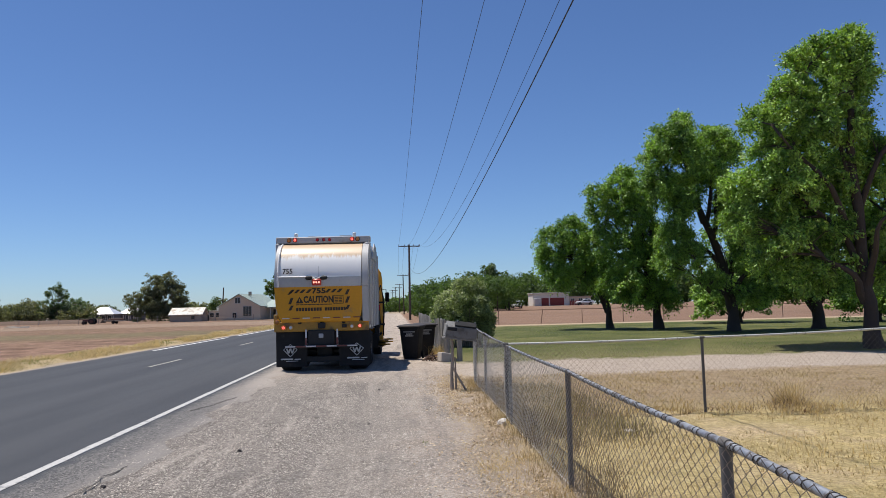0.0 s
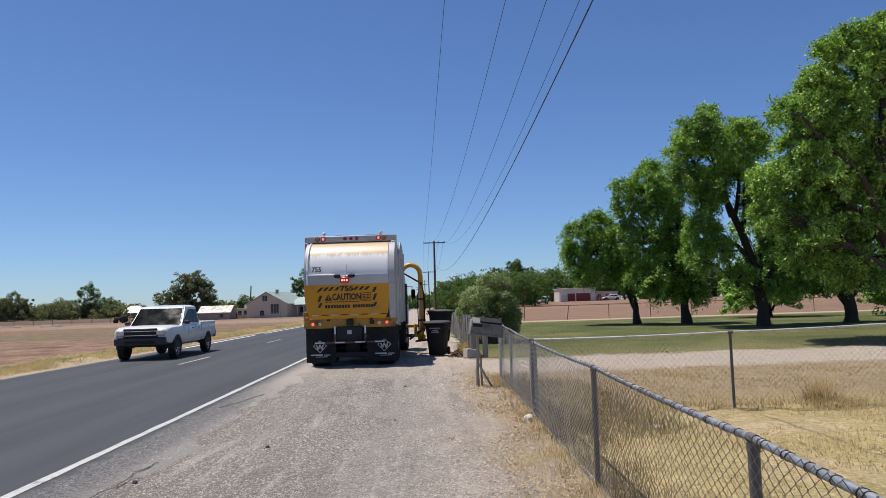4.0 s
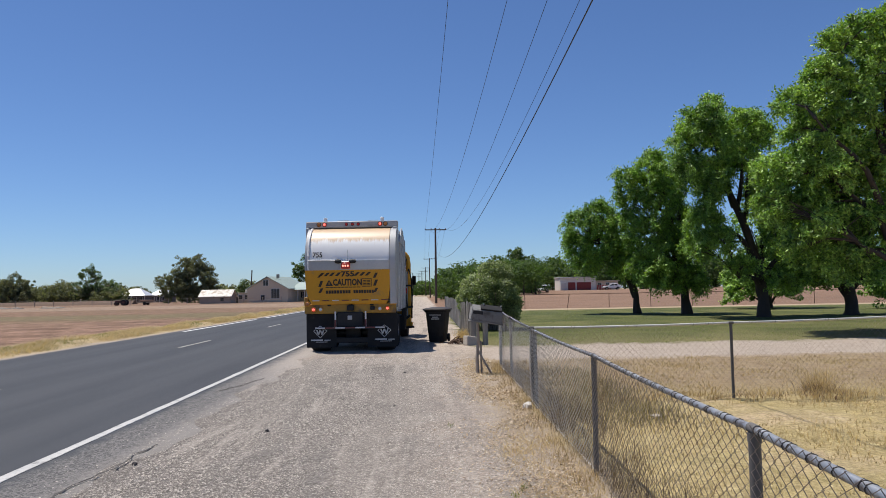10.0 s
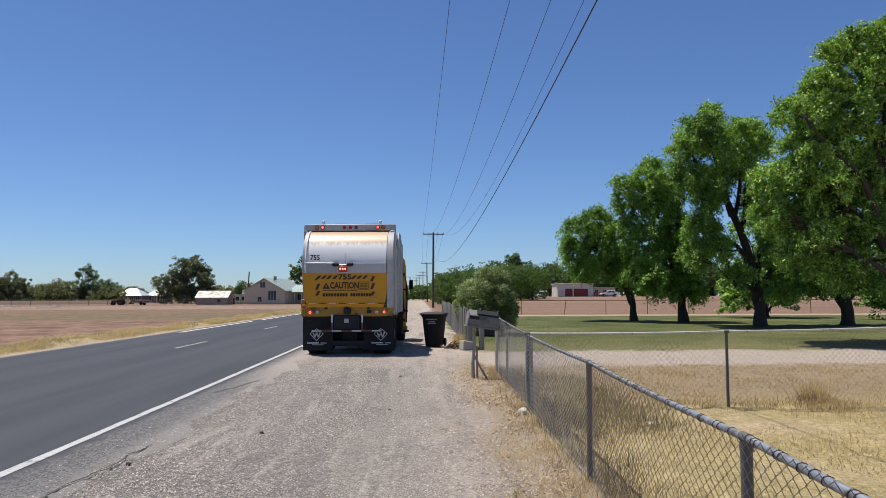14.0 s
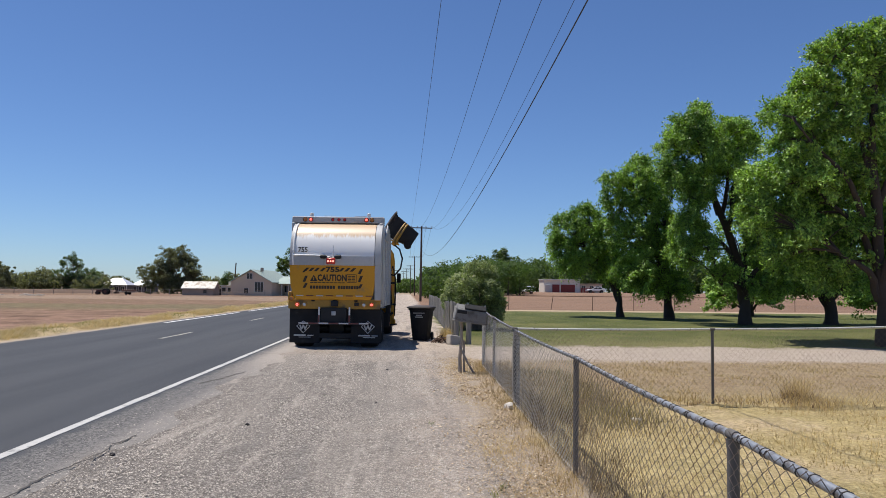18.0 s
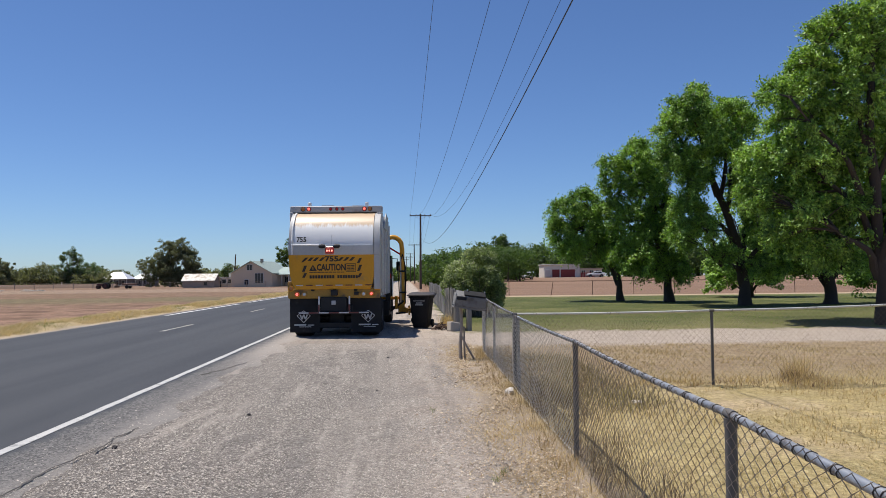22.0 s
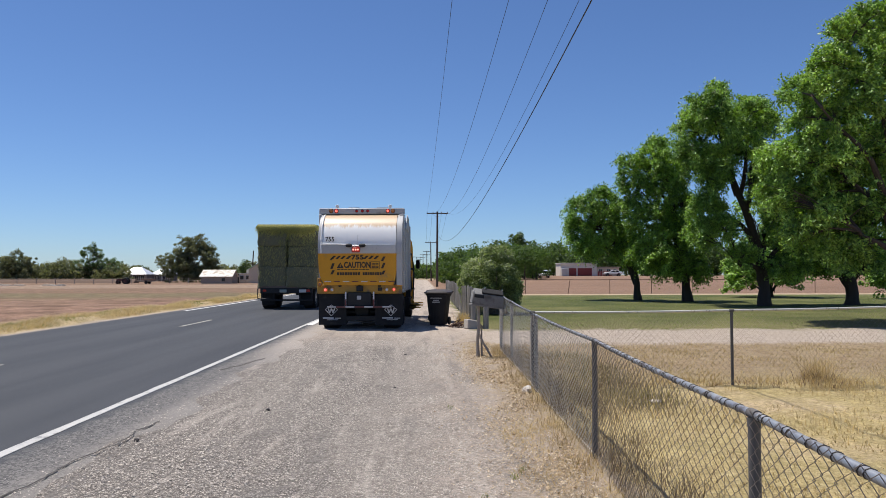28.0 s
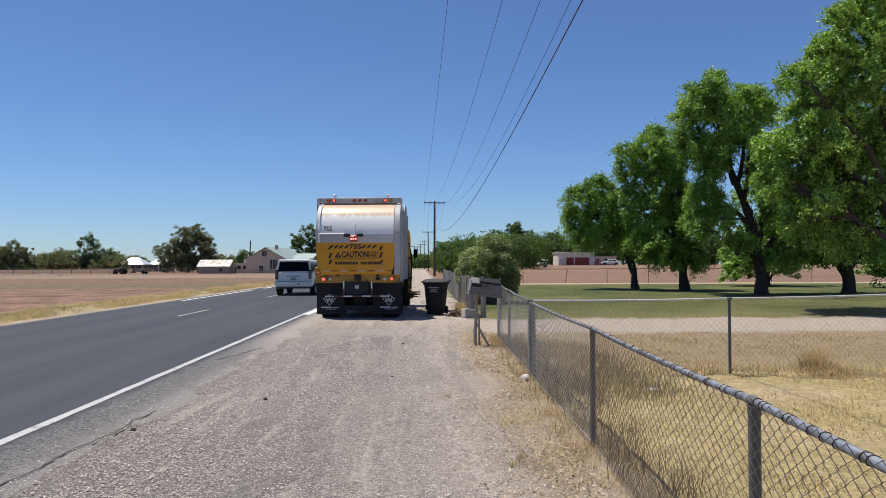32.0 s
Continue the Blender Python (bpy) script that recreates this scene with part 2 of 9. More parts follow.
def ground_material():
    m = bpy.data.materials.new("ground_surface")
    m.use_nodes = True
    nt = m.node_tree
    bs = nt.nodes["Principled BSDF"]
    pos = nt.nodes.new("ShaderNodeNewGeometry").outputs["Position"]
    sep = nt.nodes.new("ShaderNodeSeparateXYZ")
    nt.links.new(pos, sep.inputs[0])
    wob = math_node(nt, "SUBTRACT", noise_node(nt, pos, 0.55, 5.0, 0.6), 0.5)
    wob2 = math_node(nt, "SUBTRACT", noise_node(nt, pos, 2.4, 5.0, 0.65), 0.5)
    w = math_node(nt, "ADD", math_node(nt, "MULTIPLY", wob, 1.6), math_node(nt, "MULTIPLY", wob2, 0.7))
    x = math_node(nt, "ADD", sep.outputs[0], w)
    y = math_node(nt, "ADD", sep.outputs[1], math_node(nt, "MULTIPLY", w, 1.2))
    n1 = noise_node(nt, pos, 0.35, 6.0, 0.6)
    n2 = noise_node(nt, pos, 3.0, 6.0, 0.65)
    n3 = noise_node(nt, pos, 26.0, 5.0, 0.7)
    vor = nd(nt, "ShaderNodeTexVoronoi", Scale=60.0)
    nt.links.new(pos, vor.inputs["Vector"])
    # shoulder gravel
    grav = mixc(nt, ramp(nt, n2, 0.3, 0.7), (0.45, 0.405, 0.350), (0.52, 0.465, 0.400))
    vor2 = nd(nt, "ShaderNodeTexVoronoi", Scale=27.0)
    nt.links.new(pos, vor2.inputs["Vector"])
    grav = mixc(nt, ramp(nt, vor.outputs["Color"], 0.25, 0.75, 0.0, 0.75), grav, (0.175, 0.16, 0.146))
    grav = mixc(nt, ramp(nt, vor2.outputs["Color"], 0.55, 0.8, 0.0, 0.65), grav, (0.56, 0.51, 0.455))
    grav = mixc(nt, ramp(nt, vor2.outputs["Color"], 0.38, 0.25, 0.0, 0.45), grav, (0.22, 0.195, 0.18))
    # gaps between stones darkened in colour, as the shade between them would be
    grav = mixc(nt, ramp(nt, vor.outputs["Distance"], 0.28, 0.58, 0.0, 0.85), grav, (0.12, 0.107, 0.097))
    sand = mixc(nt, ramp(nt, n2, 0.3, 0.7), (0.45, 0.375, 0.305), (0.54, 0.45, 0.37))
    grav = mixc(nt, ramp(nt, x, -0.5, 0.7, 0.0, 0.55), grav, sand)
    # two packed wheel tracks of finer, paler dust
    tracks = math_node(nt, "MULTIPLY", ramp(nt, x, -1.05, -0.55), ramp(nt, x, 0.25, -0.2))
    grav = mixc(nt, math_node(nt, "MULTIPLY", tracks, 0.30), grav, (0.42, 0.37, 0.315))
    grav = mixc(nt, ramp(nt, y, 14.0, 22.0, 0.0, 0.65), grav, sand)
    # ruts and drifts running with the road
    mpr = nt.nodes.new("ShaderNodeMapping")
    mpr.inputs["Scale"].default_value = (1.0, 0.10, 1.0)
    nt.links.new(pos, mpr.inputs["Vector"])
    rut = noise_node(nt, mpr.outputs[0], 2.6, 5.0, 0.65, 0.6)
    grav = mixc(nt, ramp(nt, rut, 0.51, 0.64, 0.0, 0.58), grav, (0.20, 0.183, 0.166))
    grav = mixc(nt, ramp(nt, rut, 0.47, 0.32, 0.0, 0.52), grav, (0.52, 0.46, 0.40))
    # straw and dirt along the fence
    straw = mixc(nt, ramp(nt, n3, 0.35, 0.7), (0.50, 0.405, 0.30), (0.27, 0.205, 0.14))
    col = mixc(nt, math_node(nt, "MULTIPLY", ramp(nt, x, 0.6, 1.35, 0.0, 0.75), ramp(nt, y, 21.5, 17.0)), grav, straw)
    # dry lot, driveway, lawn, ploughed land
    lot = mixc(nt, ramp(nt, n2, 0.3, 0.7), (0.51, 0.40, 0.19), (0.40, 0.315, 0.16))
    lot = mixc(nt, ramp(nt, n1, 0.52, 0.66, 0.0, 0.6), lot, (0.54, 0.41, 0.29))
    lot = mixc(nt, ramp(nt, noise_node(nt, pos, 0.8, 5.0, 0.6), 0.48, 0.62, 0.0, 0.55), lot, (0.36, 0.29, 0.13))
    n4 = noise_node(nt, pos, 8.5, 6.0, 0.7)
    lot = mixc(nt, ramp(nt, n4, 0.50, 0.62, 0.0, 0.6), lot, (0.29, 0.235, 0.10))
    lot = mixc(nt, ramp(nt, n4, 0.46, 0.34, 0.0, 0.5), lot, (0.62, 0.53, 0.30))
    lot = mixc(nt, ramp(nt, n3, 0.56, 0.75, 0.0, 0.5), lot, (0.30, 0.23, 0.12))
    far_lot = mixc(nt, ramp(nt, n2, 0.35, 0.65), (0.29, 0.21, 0.125), (0.37, 0.285, 0.18))
    lot = mixc(nt, ramp(nt, y, 10.0, 12.5), lot, far_lot)
    drive = mixc(nt, ramp(nt, n2, 0.3, 0.7), (0.42, 0.35, 0.285), (0.49, 0.41, 0.335))
    lawn = mixc(nt, ramp(nt, n1, 0.35, 0.65), (0.075, 0.092, 0.030), (0.120, 0.130, 0.045))
    lawn = mixc(nt, ramp(nt, n2, 0.55, 0.75, 0.0, 0.45), lawn, (0.21, 0.195, 0.085))
    lawn = mixc(nt, ramp(nt, noise_node(nt, pos, 0.16, 4.0, 0.6), 0.46, 0.64, 0.0, 0.5), lawn, (0.23, 0.215, 0.085))
    lawn = mixc(nt, ramp(nt, y, 27.0, 22.0, 0.0, 0.5), lawn, (0.27, 0.235, 0.11))
    plough = mixc(nt, ramp(nt, n2, 0.3, 0.7), (0.225, 0.140, 0.094), (0.285, 0.180, 0.122))
    mpf = nt.nodes.new("ShaderNodeMapping")
    mpf.inputs["Scale"].default_value = (0.035, 0.75, 1.0)
    nt.links.new(pos, mpf.inputs["Vector"])
    furrow = noise_node(nt, mpf.outputs[0], 1.0, 5.0, 0.65)
    plough = mixc(nt, ramp(nt, furrow, 0.46, 0.60, 0.0, 0.6), plough, (0.165, 0.108, 0.074))
    plough = mixc(nt, ramp(nt, furrow, 0.42, 0.32, 0.0, 0.5), plough, (0.34, 0.225, 0.155))
    right = mixc(nt, ramp(nt, y, 16.2, 17.4), lot, drive)
    right = mixc(nt, ramp(nt, y, 20.6, 21.8), right, lawn)
    right = mixc(nt, ramp(nt, y, 56.0, 58.5), right, (0.47, 0.36, 0.24))
    right = mixc(nt, ramp(nt, y, 60.0, 61.5), right, plough)
    col = mixc(nt, ramp(nt, x, 1.25, 1.75), col, right)
    # verge and field over the road
    verge = mixc(nt, ramp(nt, n2, 0.3, 0.7), (0.42, 0.32, 0.19), (0.52, 0.41, 0.235))
    mpx = nt.nodes.new("ShaderNodeMapping")
    mpx.inputs["Scale"].default_value = (0.05, 0.55, 1.0)
    nt.links.new(pos, mpx.inputs["Vector"])
    band = noise_node(nt, mpx.outputs[0], 1.0, 4.0, 0.6)
    field = mixc(nt, ramp(nt, band, 0.35, 0.65), (0.175, 0.108, 0.074), (0.29, 0.180, 0.124))
    field = mixc(nt, ramp(nt, n2, 0.5, 0.8, 0.0, 0.5), field, (0.19, 0.125, 0.09))
    far_field = mixc(nt, ramp(nt, band, 0.4, 0.62), (0.25, 0.155, 0.105), (0.15, 0.108, 0.064))
    field = mixc(nt, ramp(nt, n1, 0.45, 0.62, 0.0, 0.55), field, (0.35, 0.225, 0.16))
    weed = math_node(nt, "MULTIPLY", ramp(nt, band, 0.50, 0.60), ramp(nt, y, 34.0, 46.0))
    field = mixc(nt, math_node(nt, "MULTIPLY", weed, 0.3), field, (0.17, 0.155, 0.075))
    field = mixc(nt, ramp(nt, y, 40.0, 62.0, 0.0, 0.6), field, far_field)
    yb = math_node(nt, "ADD", y, math_node(nt, "MULTIPLY", math_node(nt, "SUBTRACT", noise_node(nt, pos, 0.09, 4.0, 0.6), 0.5), 22.0))
    strip = math_node(nt, "MULTIPLY", ramp(nt, yb, 50.0, 56.0), ramp(nt, yb, 72.0, 64.0))
    field = mixc(nt, math_node(nt, "MULTIPLY", strip, 0.6), field, (0.165, 0.155, 0.08))
    strip = math_node(nt, "MULTIPLY", ramp(nt, yb, 88.0, 98.0), ramp(nt, yb, 135.0, 118.0))
    field = mixc(nt, math_node(nt, "MULTIPLY", strip, 0.40), field, (0.40, 0.31, 0.23))
    clod = ramp(nt, noise_node(nt, pos, 0.9, 6.0, 0.7), 0.32, 0.68, 0.72, 1.25)
    clods = nt.nodes.new("ShaderNodeCombineColor")
    for i in range(3):
        nt.links.new(clod, clods.inputs[i])
    field = mixc(nt, 1.0, field, clods.outputs[0], "MULTIPLY")
    col = mixc(nt, ramp(nt, x, -10.9, -11.7), col, verge)
    col = mixc(nt, ramp(nt, x, -13.3, -14.6), col, field)
    far = mixc(nt, ramp(nt, n1, 0.4, 0.6), (0.34, 0.26, 0.18), (0.27, 0.22, 0.14))
    col = mixc(nt, ramp(nt, sep.outputs[1], 205.0, 260.0), col, far)
    k = ramp(nt, n3, 0.28, 0.72, 0.68, 1.28)
    gray = nt.nodes.new("ShaderNodeCombineColor")
    for i in range(3):
        nt.links.new(k, gray.inputs[i])
    nt.links.new(mixc(nt, 1.0, col, gray.outputs[0], "MULTIPLY"), bs.inputs["Base Color"])
    bs.inputs["Roughness"].default_value = 0.95
    bs.inputs["Specular IOR Level"].default_value = 0.2
    bn = nt.nodes.new("ShaderNodeBump")
    bn.inputs["Strength"].default_value = 0.8
    bn.inputs["Distance"].default_value = 0.028
    nt.links.new(math_node(nt, "SUBTRACT", math_node(nt, "ADD", n3, math_node(nt, "MULTIPLY", n2, 2.0)), math_node(nt, "MULTIPLY", vor.outputs["Distance"], 0.8)), bn.inputs["Height"])
    nt.links.new(bn.outputs[0], bs.inputs["Normal"])
    return m


def build_ground():
    def axis(lo, hi, near_lo, near_hi, step, grow):
        a = list(np.arange(near_lo, near_hi + 1e-6, step))
        s, v = step, near_hi
        while v < hi:
            s *= grow
            v += s
            a.append(min(v, hi))
        s, v = step, near_lo
        while v > lo:
            s *= grow
            v -= s
            a.insert(0, max(v, lo))
        return np.unique(np.array(a))
    xs = axis(-3500, 3500, -16, 22, 0.22, 1.14)
    ys = axis(-400, 4500, -2, 30, 0.22, 1.09)
    gx, gy = np.meshgrid(xs, ys, indexing="ij")
    z = ground_z(gx, gy)
    # gentle unevenness off the road, furrows in the field over the road
    z += 0.02 * (np.sin(gx * 1.7 + 0.4 * gy) * np.sin(gy * 1.1 + 0.3)) * smooth01(np.abs(gx + 7), 4.2, 6.5) * (np.abs(gx) < 60)
    z += 0.035 * np.sin(gy * 1.9 + 0.5 * np.sin(gx * 0.3)) * smooth01(-gx, 14.5, 17) * (gy < 90)
    z += 0.012 * rng.standard_normal(z.shape) * smooth01(np.abs(gx + 7), 4.4, 5.5) * (np.abs(gx) < 30) * (gy < 40)
    # the road bed lies lower than the road
    z -= 0.10 * (gx > -10.9) * (gx < -3.3)
    nx, ny = len(xs), len(ys)
    idx = np.arange(nx * ny).reshape(nx, ny)
    f = np.stack([idx[:-1, :-1], idx[1:, :-1], idx[1:, 1:], idx[:-1, 1:]], -1).reshape(-1, 4)
    v = np.stack([gx, gy, z], -1).reshape(-1, 3)
    ob = new("ground", quick_mesh("ground", v, f, ground_material(), True))
    tagged(ob, "dry desert ground: gravel shoulder, straw-coloured lot, lawn and bare brown fields", "ground", kind="structure")


def road_material():
    m = bpy.data.materials.new("asphalt")
    m.use_nodes = True
    nt = m.node_tree
    bs = nt.nodes["Principled BSDF"]
    pos = nt.nodes.new("ShaderNodeTexCoord").outputs["Object"]
    sep = nt.nodes.new("ShaderNodeSeparateXYZ")
    nt.links.new(pos, sep.inputs[0])
    mp = nt.nodes.new("ShaderNodeMapping")
    mp.inputs["Scale"].default_value = (1.0, 0.06, 1.0)
    nt.links.new(pos, mp.inputs["Vector"])
    streak = noise_node(nt, mp.outputs[0], 1.3, 5.0, 0.6)
    n2 = noise_node(nt, pos, 4.0, 6.0, 0.7)
    n3 = noise_node(nt, pos, 90.0, 3.0, 0.7)
    col = mixc(nt, ramp(nt, streak, 0.3, 0.7), (0.040, 0.043, 0.049), (0.055, 0.058, 0.064))
    # paler wheel paths, a dark middle in each lane
    for c0 in (-4.7, -6.35, -8.3, -9.9):
        d = math_node(nt, "ABSOLUTE", math_node(nt, "SUBTRACT", sep.outputs[0], c0))
        col = mixc(nt, ramp(nt, d, 0.55, 0.1, 0.0, 0.30), col, (0.068, 0.070, 0.076))
    # dusty broken margin, gravel and tar
    xw = math_node(nt, "ADD", sep.outputs[0], math_node(nt, "MULTIPLY", math_node(nt, "SUBTRACT", n2, 0.5), 0.5))
    vor = nd(nt, "ShaderNodeTexVoronoi", Scale=55.0)
    nt.links.new(pos, vor.inputs["Vector"])
    margin = mixc(nt, ramp(nt, vor.outputs["Color"], 0.1, 0.9), (0.20, 0.188, 0.175), (0.05, 0.048, 0.047))
    col = mixc(nt, ramp(nt, xw, -3.66, -3.42, 0.0, 0.92), col, margin)
    col = mixc(nt, ramp(nt, xw, -3.25, -2.75, 0.0, 0.75), col, (0.26, 0.238, 0.215))
    dust = math_node(nt, "MULTIPLY", ramp(nt, xw, -3.62, -3.1), ramp(nt, sep.outputs[1], 11.5, 18.0))
    col = mixc(nt, math_node(nt, "MULTIPLY", dust, 0.8), col, (0.36, 0.315, 0.27))
    col = mixc(nt, ramp(nt, xw, -10.75, -11.1, 0.0, 0.85), col, (0.40, 0.32, 0.23))
    k = ramp(nt, n3, 0.2, 0.8, 0.78, 1.25)
    gray = nt.nodes.new("ShaderNodeCombineColor")
    for i in range(3):
        nt.links.new(k, gray.inputs[i])
    nt.links.new(mixc(nt, 1.0, col, gray.outputs[0], "MULTIPLY"), bs.inputs["Base Color"])
    bs.inputs["Roughness"].default_value = 0.82
    bs.inputs["Specular IOR Level"].default_value = 0.35
    bn = nt.nodes.new("ShaderNodeBump")
    bn.inputs["Strength"].default_value = 0.5
    bn.inputs["Distance"].default_value = 0.006
    nt.links.new(n3, bn.inputs["Height"])
    nt.links.new(bn.outputs[0], bs.inputs["Normal"])
    return m


def edge_right(y):
    return -2.86 + 0.10 * math.sin(y * 0.9) + 0.12 * math.sin(y * 2.3 + 1) + 0.07 * math.sin(y * 5.1)


def edge_left(y):
    return -11.05 + 0.10 * math.sin(y * 0.7 + 2) + 0.06 * math.sin(y * 2.9)


def road_z(x):
    return 0.028 - 0.0018 * (x + 7.1) ** 2 * 0.35


def build_road():
    ys = list(np.arange(-60, 60, 0.35)) + list(np.linspace(60, 400, 120)) + [700, 1200, 2500]
    bm = bmesh.new()
    rows = []
    for y in ys:
        r, l = edge_right(y), edge_left(y)
        prof = [(l - 0.10, -0.02), (l, road_z(l)), (-10.4, road_z(-10.4)), (-7.1, road_z(-7.1)), (-3.7, road_z(-3.7)), (r - 0.2, road_z(r - 0.2)), (r, 0.012), (r + 0.10, -0.03)]
        rows.append([bm.verts.new((x, y, z)) for x, z in prof])
    for a, b in zip(rows, rows[1:]):
        for i in range(len(a) - 1):
            bm.faces.new((a[i], a[i + 1], b[i + 1], b[i]))
    ob = part("road", bm, road_material())
    tagged(ob, "two-lane grey asphalt road with a crumbling gravelly margin", "road", kind="structure")
    white = pm("road_paint_white", (0.46, 0.45, 0.43), 0.7, var=0.2, scale=0.8, fine=25, stain=(0.13, 0.128, 0.125), amount=0.2, stain_scale=9)
    yellow = pm("road_paint_yellow", (0.36, 0.34, 0.285), 0.7, var=0.12, scale=0.8, fine=25, stain=(0.15, 0.14, 0.13), amount=0.25, stain_scale=6)

    def stripe(x, y0, y1, w, mat, label, seed):
        bm = bmesh.new()
        n = max(2, int((y1 - y0) / 0.5))
        prev = None
        r = random.Random(seed)
        for i in range(n + 1):
            y = y0 + (y1 - y0) * i / n
            e = 0.010
            row = [bm.verts.new((x + s * w / 2 + r.uniform(-e, e), y, road_z(x) + h)) for s, h in ((-1, -0.01), (-1, 0.0045), (1, 0.0045), (1, -0.01))]
            if prev:
                for k in range(3):
                    bm.faces.new((prev[k], prev[k + 1], row[k + 1], row[k]))
            prev = row
        tagged(part("road_marking", bm, mat), label, "road marking", kind="structure")
    stripe(-3.70, -40, 420, 0.108, white, "white painted edge line beside the gravel shoulder", 1)
    bright = pm("road_paint_fresh", (0.74, 0.73, 0.70), 0.6, var=0.12, scale=0.8, fine=25, stain=(0.3, 0.29, 0.28), amount=0.1, stain_scale=9)
    stripe(-3.60, 23.3, 25.9, 0.26, bright, "fresh white patch on the edge line", 4)
    stripe(-10.52, 33.0, 47.2, 0.17, bright, "white painted edge line by the dry verge", 2)
    stripe(-10.52, 50.0, 420, 0.17, bright, "white painted edge line by the dry verge", 3)
    for k in range(-2, 16):
        y0 = 9.9 + 12.9 * k
        stripe(-7.4, y0, y0 + 3.3, 0.11, yellow, "faded yellow centre dash on asphalt", 10 + k)
    # tar-dark cracks where the margin breaks away
    dark = pm("crack_dark", (0.11, 0.102, 0.093), 0.95, var=0.2)
    for pts in ([(-3.02, 4.9), (-2.94, 5.76), (-2.97, 6.3), (-2.85, 7.0), (-2.89, 7.6), (-2.80, 8.16)], [(-3.36, 12.3), (-3.2, 12.9), (-3.08, 13.5), (-2.98, 14.2)]):
        bm = bmesh.new()
        r = random.Random(len(pts))
        fine = []
        for (x0, y0), (x1, y1) in zip(pts, pts[1:]):
            for i in range(6):
                t = i / 6
                fine.append((x0 + (x1 - x0) * t + r.uniform(-0.025, 0.025), y0 + (y1 - y0) * t))
        prev = None
        for i, (x, y) in enumerate(fine):
            w = 0.004 + 0.011 * abs(math.sin(i * 1.3) * math.sin(i * 0.37 + 1))
            row = [bm.verts.new((x - w, y, 0.026)), bm.verts.new((x, y, 0.031)), bm.verts.new((x + w, y, 0.024))]
            if prev:
                for k in range(2):
                    bm.faces.new((prev[k], prev[k + 1], row[k + 1], row[k]))
            prev = row
        tagged(part("road_crack", bm, dark), "dark crack along the broken asphalt margin", "crack", kind="structure")


def scatter_stones():
    """Loose gravel: small faceted stones."""
    n = 120000
    y = 2.6 + 15.4 * rng.random(n) ** 1.5
    x = rng.uniform(-3.35, 1.3, n)
    keep = rng.random(n) < np.where(x > -2.6, np.where(x > 0.4, 0.55, 1.0), np.where(x > -2.95, 0.35, 0.05))
    keep &= rng.random(n) < np.where((x > -0.8) & (x < 0.0), 0.45, 1.0)
    x, y = x[keep], y[keep]
    n = len(x)
    r = (0.0036 + 0.0078 * rng.random(n) ** 2.5) * (1 + 0.024 * y)
    base = np.array([(1, 0, 0), (-0.5, 0.87, 0), (-0.5, -0.87, 0), (0, 0, 0.8), (0, 0, -0.8)], float)
    a = rng.random(n) * 6.283
    ca, sa = np.cos(a), np.sin(a)
    jit = 1 + 0.35 * rng.standard_normal((n, 5, 3)).clip(-1, 1)
    p = base[None] * jit * r[:, None, None]
    v = np.empty((n, 5, 3))
    v[..., 0] = p[..., 0] * ca[:, None] - p[..., 1] * sa[:, None] + x[:, None]
    v[..., 1] = p[..., 0] * sa[:, None] + p[..., 1] * ca[:, None] + y[:, None]
    top = np.where(x < -2.75, 0.024, np.where(x < -2.4, 0.014, 0.006))
    v[..., 2] = p[..., 2] * 0.7 + top[:, None] + 0.25 * r[:, None]
    f = np.array([(0, 1, 3), (1, 2, 3), (2, 0, 3)])
    f = (f[None] + 5 * np.arange(n)[:, None, None]).reshape(-1, 3)
    m = bpy.data.materials.new("gravel_stone")
    m.use_nodes = True
    nt = m.node_tree
    geo = nt.nodes.new("ShaderNodeNewGeometry")
    c = mixc(nt, ramp(nt, geo.outputs["Random Per Island"], 0.0, 1.0, smooth=False), (0.17, 0.155, 0.14), (0.55, 0.495, 0.435))
    nt.links.new(c, nt.nodes["Principled BSDF"].inputs["Base Color"])
    nt.nodes["Principled BSDF"].inputs["Roughness"].default_value = 0.9
    ob = new("gravel", quick_mesh("gravel", v.reshape(-1, 3), f, m))
    tagged(ob, "loose grey and tan gravel scattered over the shoulder", "gravel", kind="stuff")


def blades(name, label, x, y, h, lean, width, material, z=None, curl=0.35):
    """Grass: each blade a bent, tapering strip of two faces."""
    n = len(x)
    z = ground_z(x, y) if z is None else z
    a = rng.random(n) * 6.283
    lx, ly = np.cos(a) * lean * h, np.sin(a) * lean * h
    b = a + 1.57 + rng.normal(0, 0.5, n)
    wx, wy = np.cos(b) * width / 2, np.sin(b) * width / 2
    v = np.zeros((n, 5, 3))
    v[:, 0] = np.stack([x - wx, y - wy, z - 0.01], -1)
    v[:, 1] = np.stack([x + wx, y + wy, z - 0.01], -1)
    mx, my = x + lx * curl, y + ly * curl
    v[:, 2] = np.stack([mx + wx * 0.7, my + wy * 0.7, z + h * 0.6], -1)
    v[:, 3] = np.stack([mx - wx * 0.7, my - wy * 0.7, z + h * 0.6], -1)
    v[:, 4] = np.stack([x + lx, y + ly, z + h], -1)
    f = np.array([(0, 1, 2), (0, 2, 3), (3, 2, 4)])
    f = (f[None] + 5 * np.arange(n)[:, None, None]).reshape(-1, 3)
    ob = new(name, quick_mesh(name, v.reshape(-1, 3), f, material))
    return tagged(ob, label, "grass", kind="stuff")


def tufts(n, xr, yr, spread, per, ypow=1.0):
    cx = rng.uniform(*xr, n)
    cy = yr[0] + (yr[1] - yr[0]) * rng.random(n) ** ypow
    x = np.repeat(cx, per) + rng.normal(0, spread, n * per)
    y = np.repeat(cy, per) + rng.normal(0, spread, n * per)
    return x, y


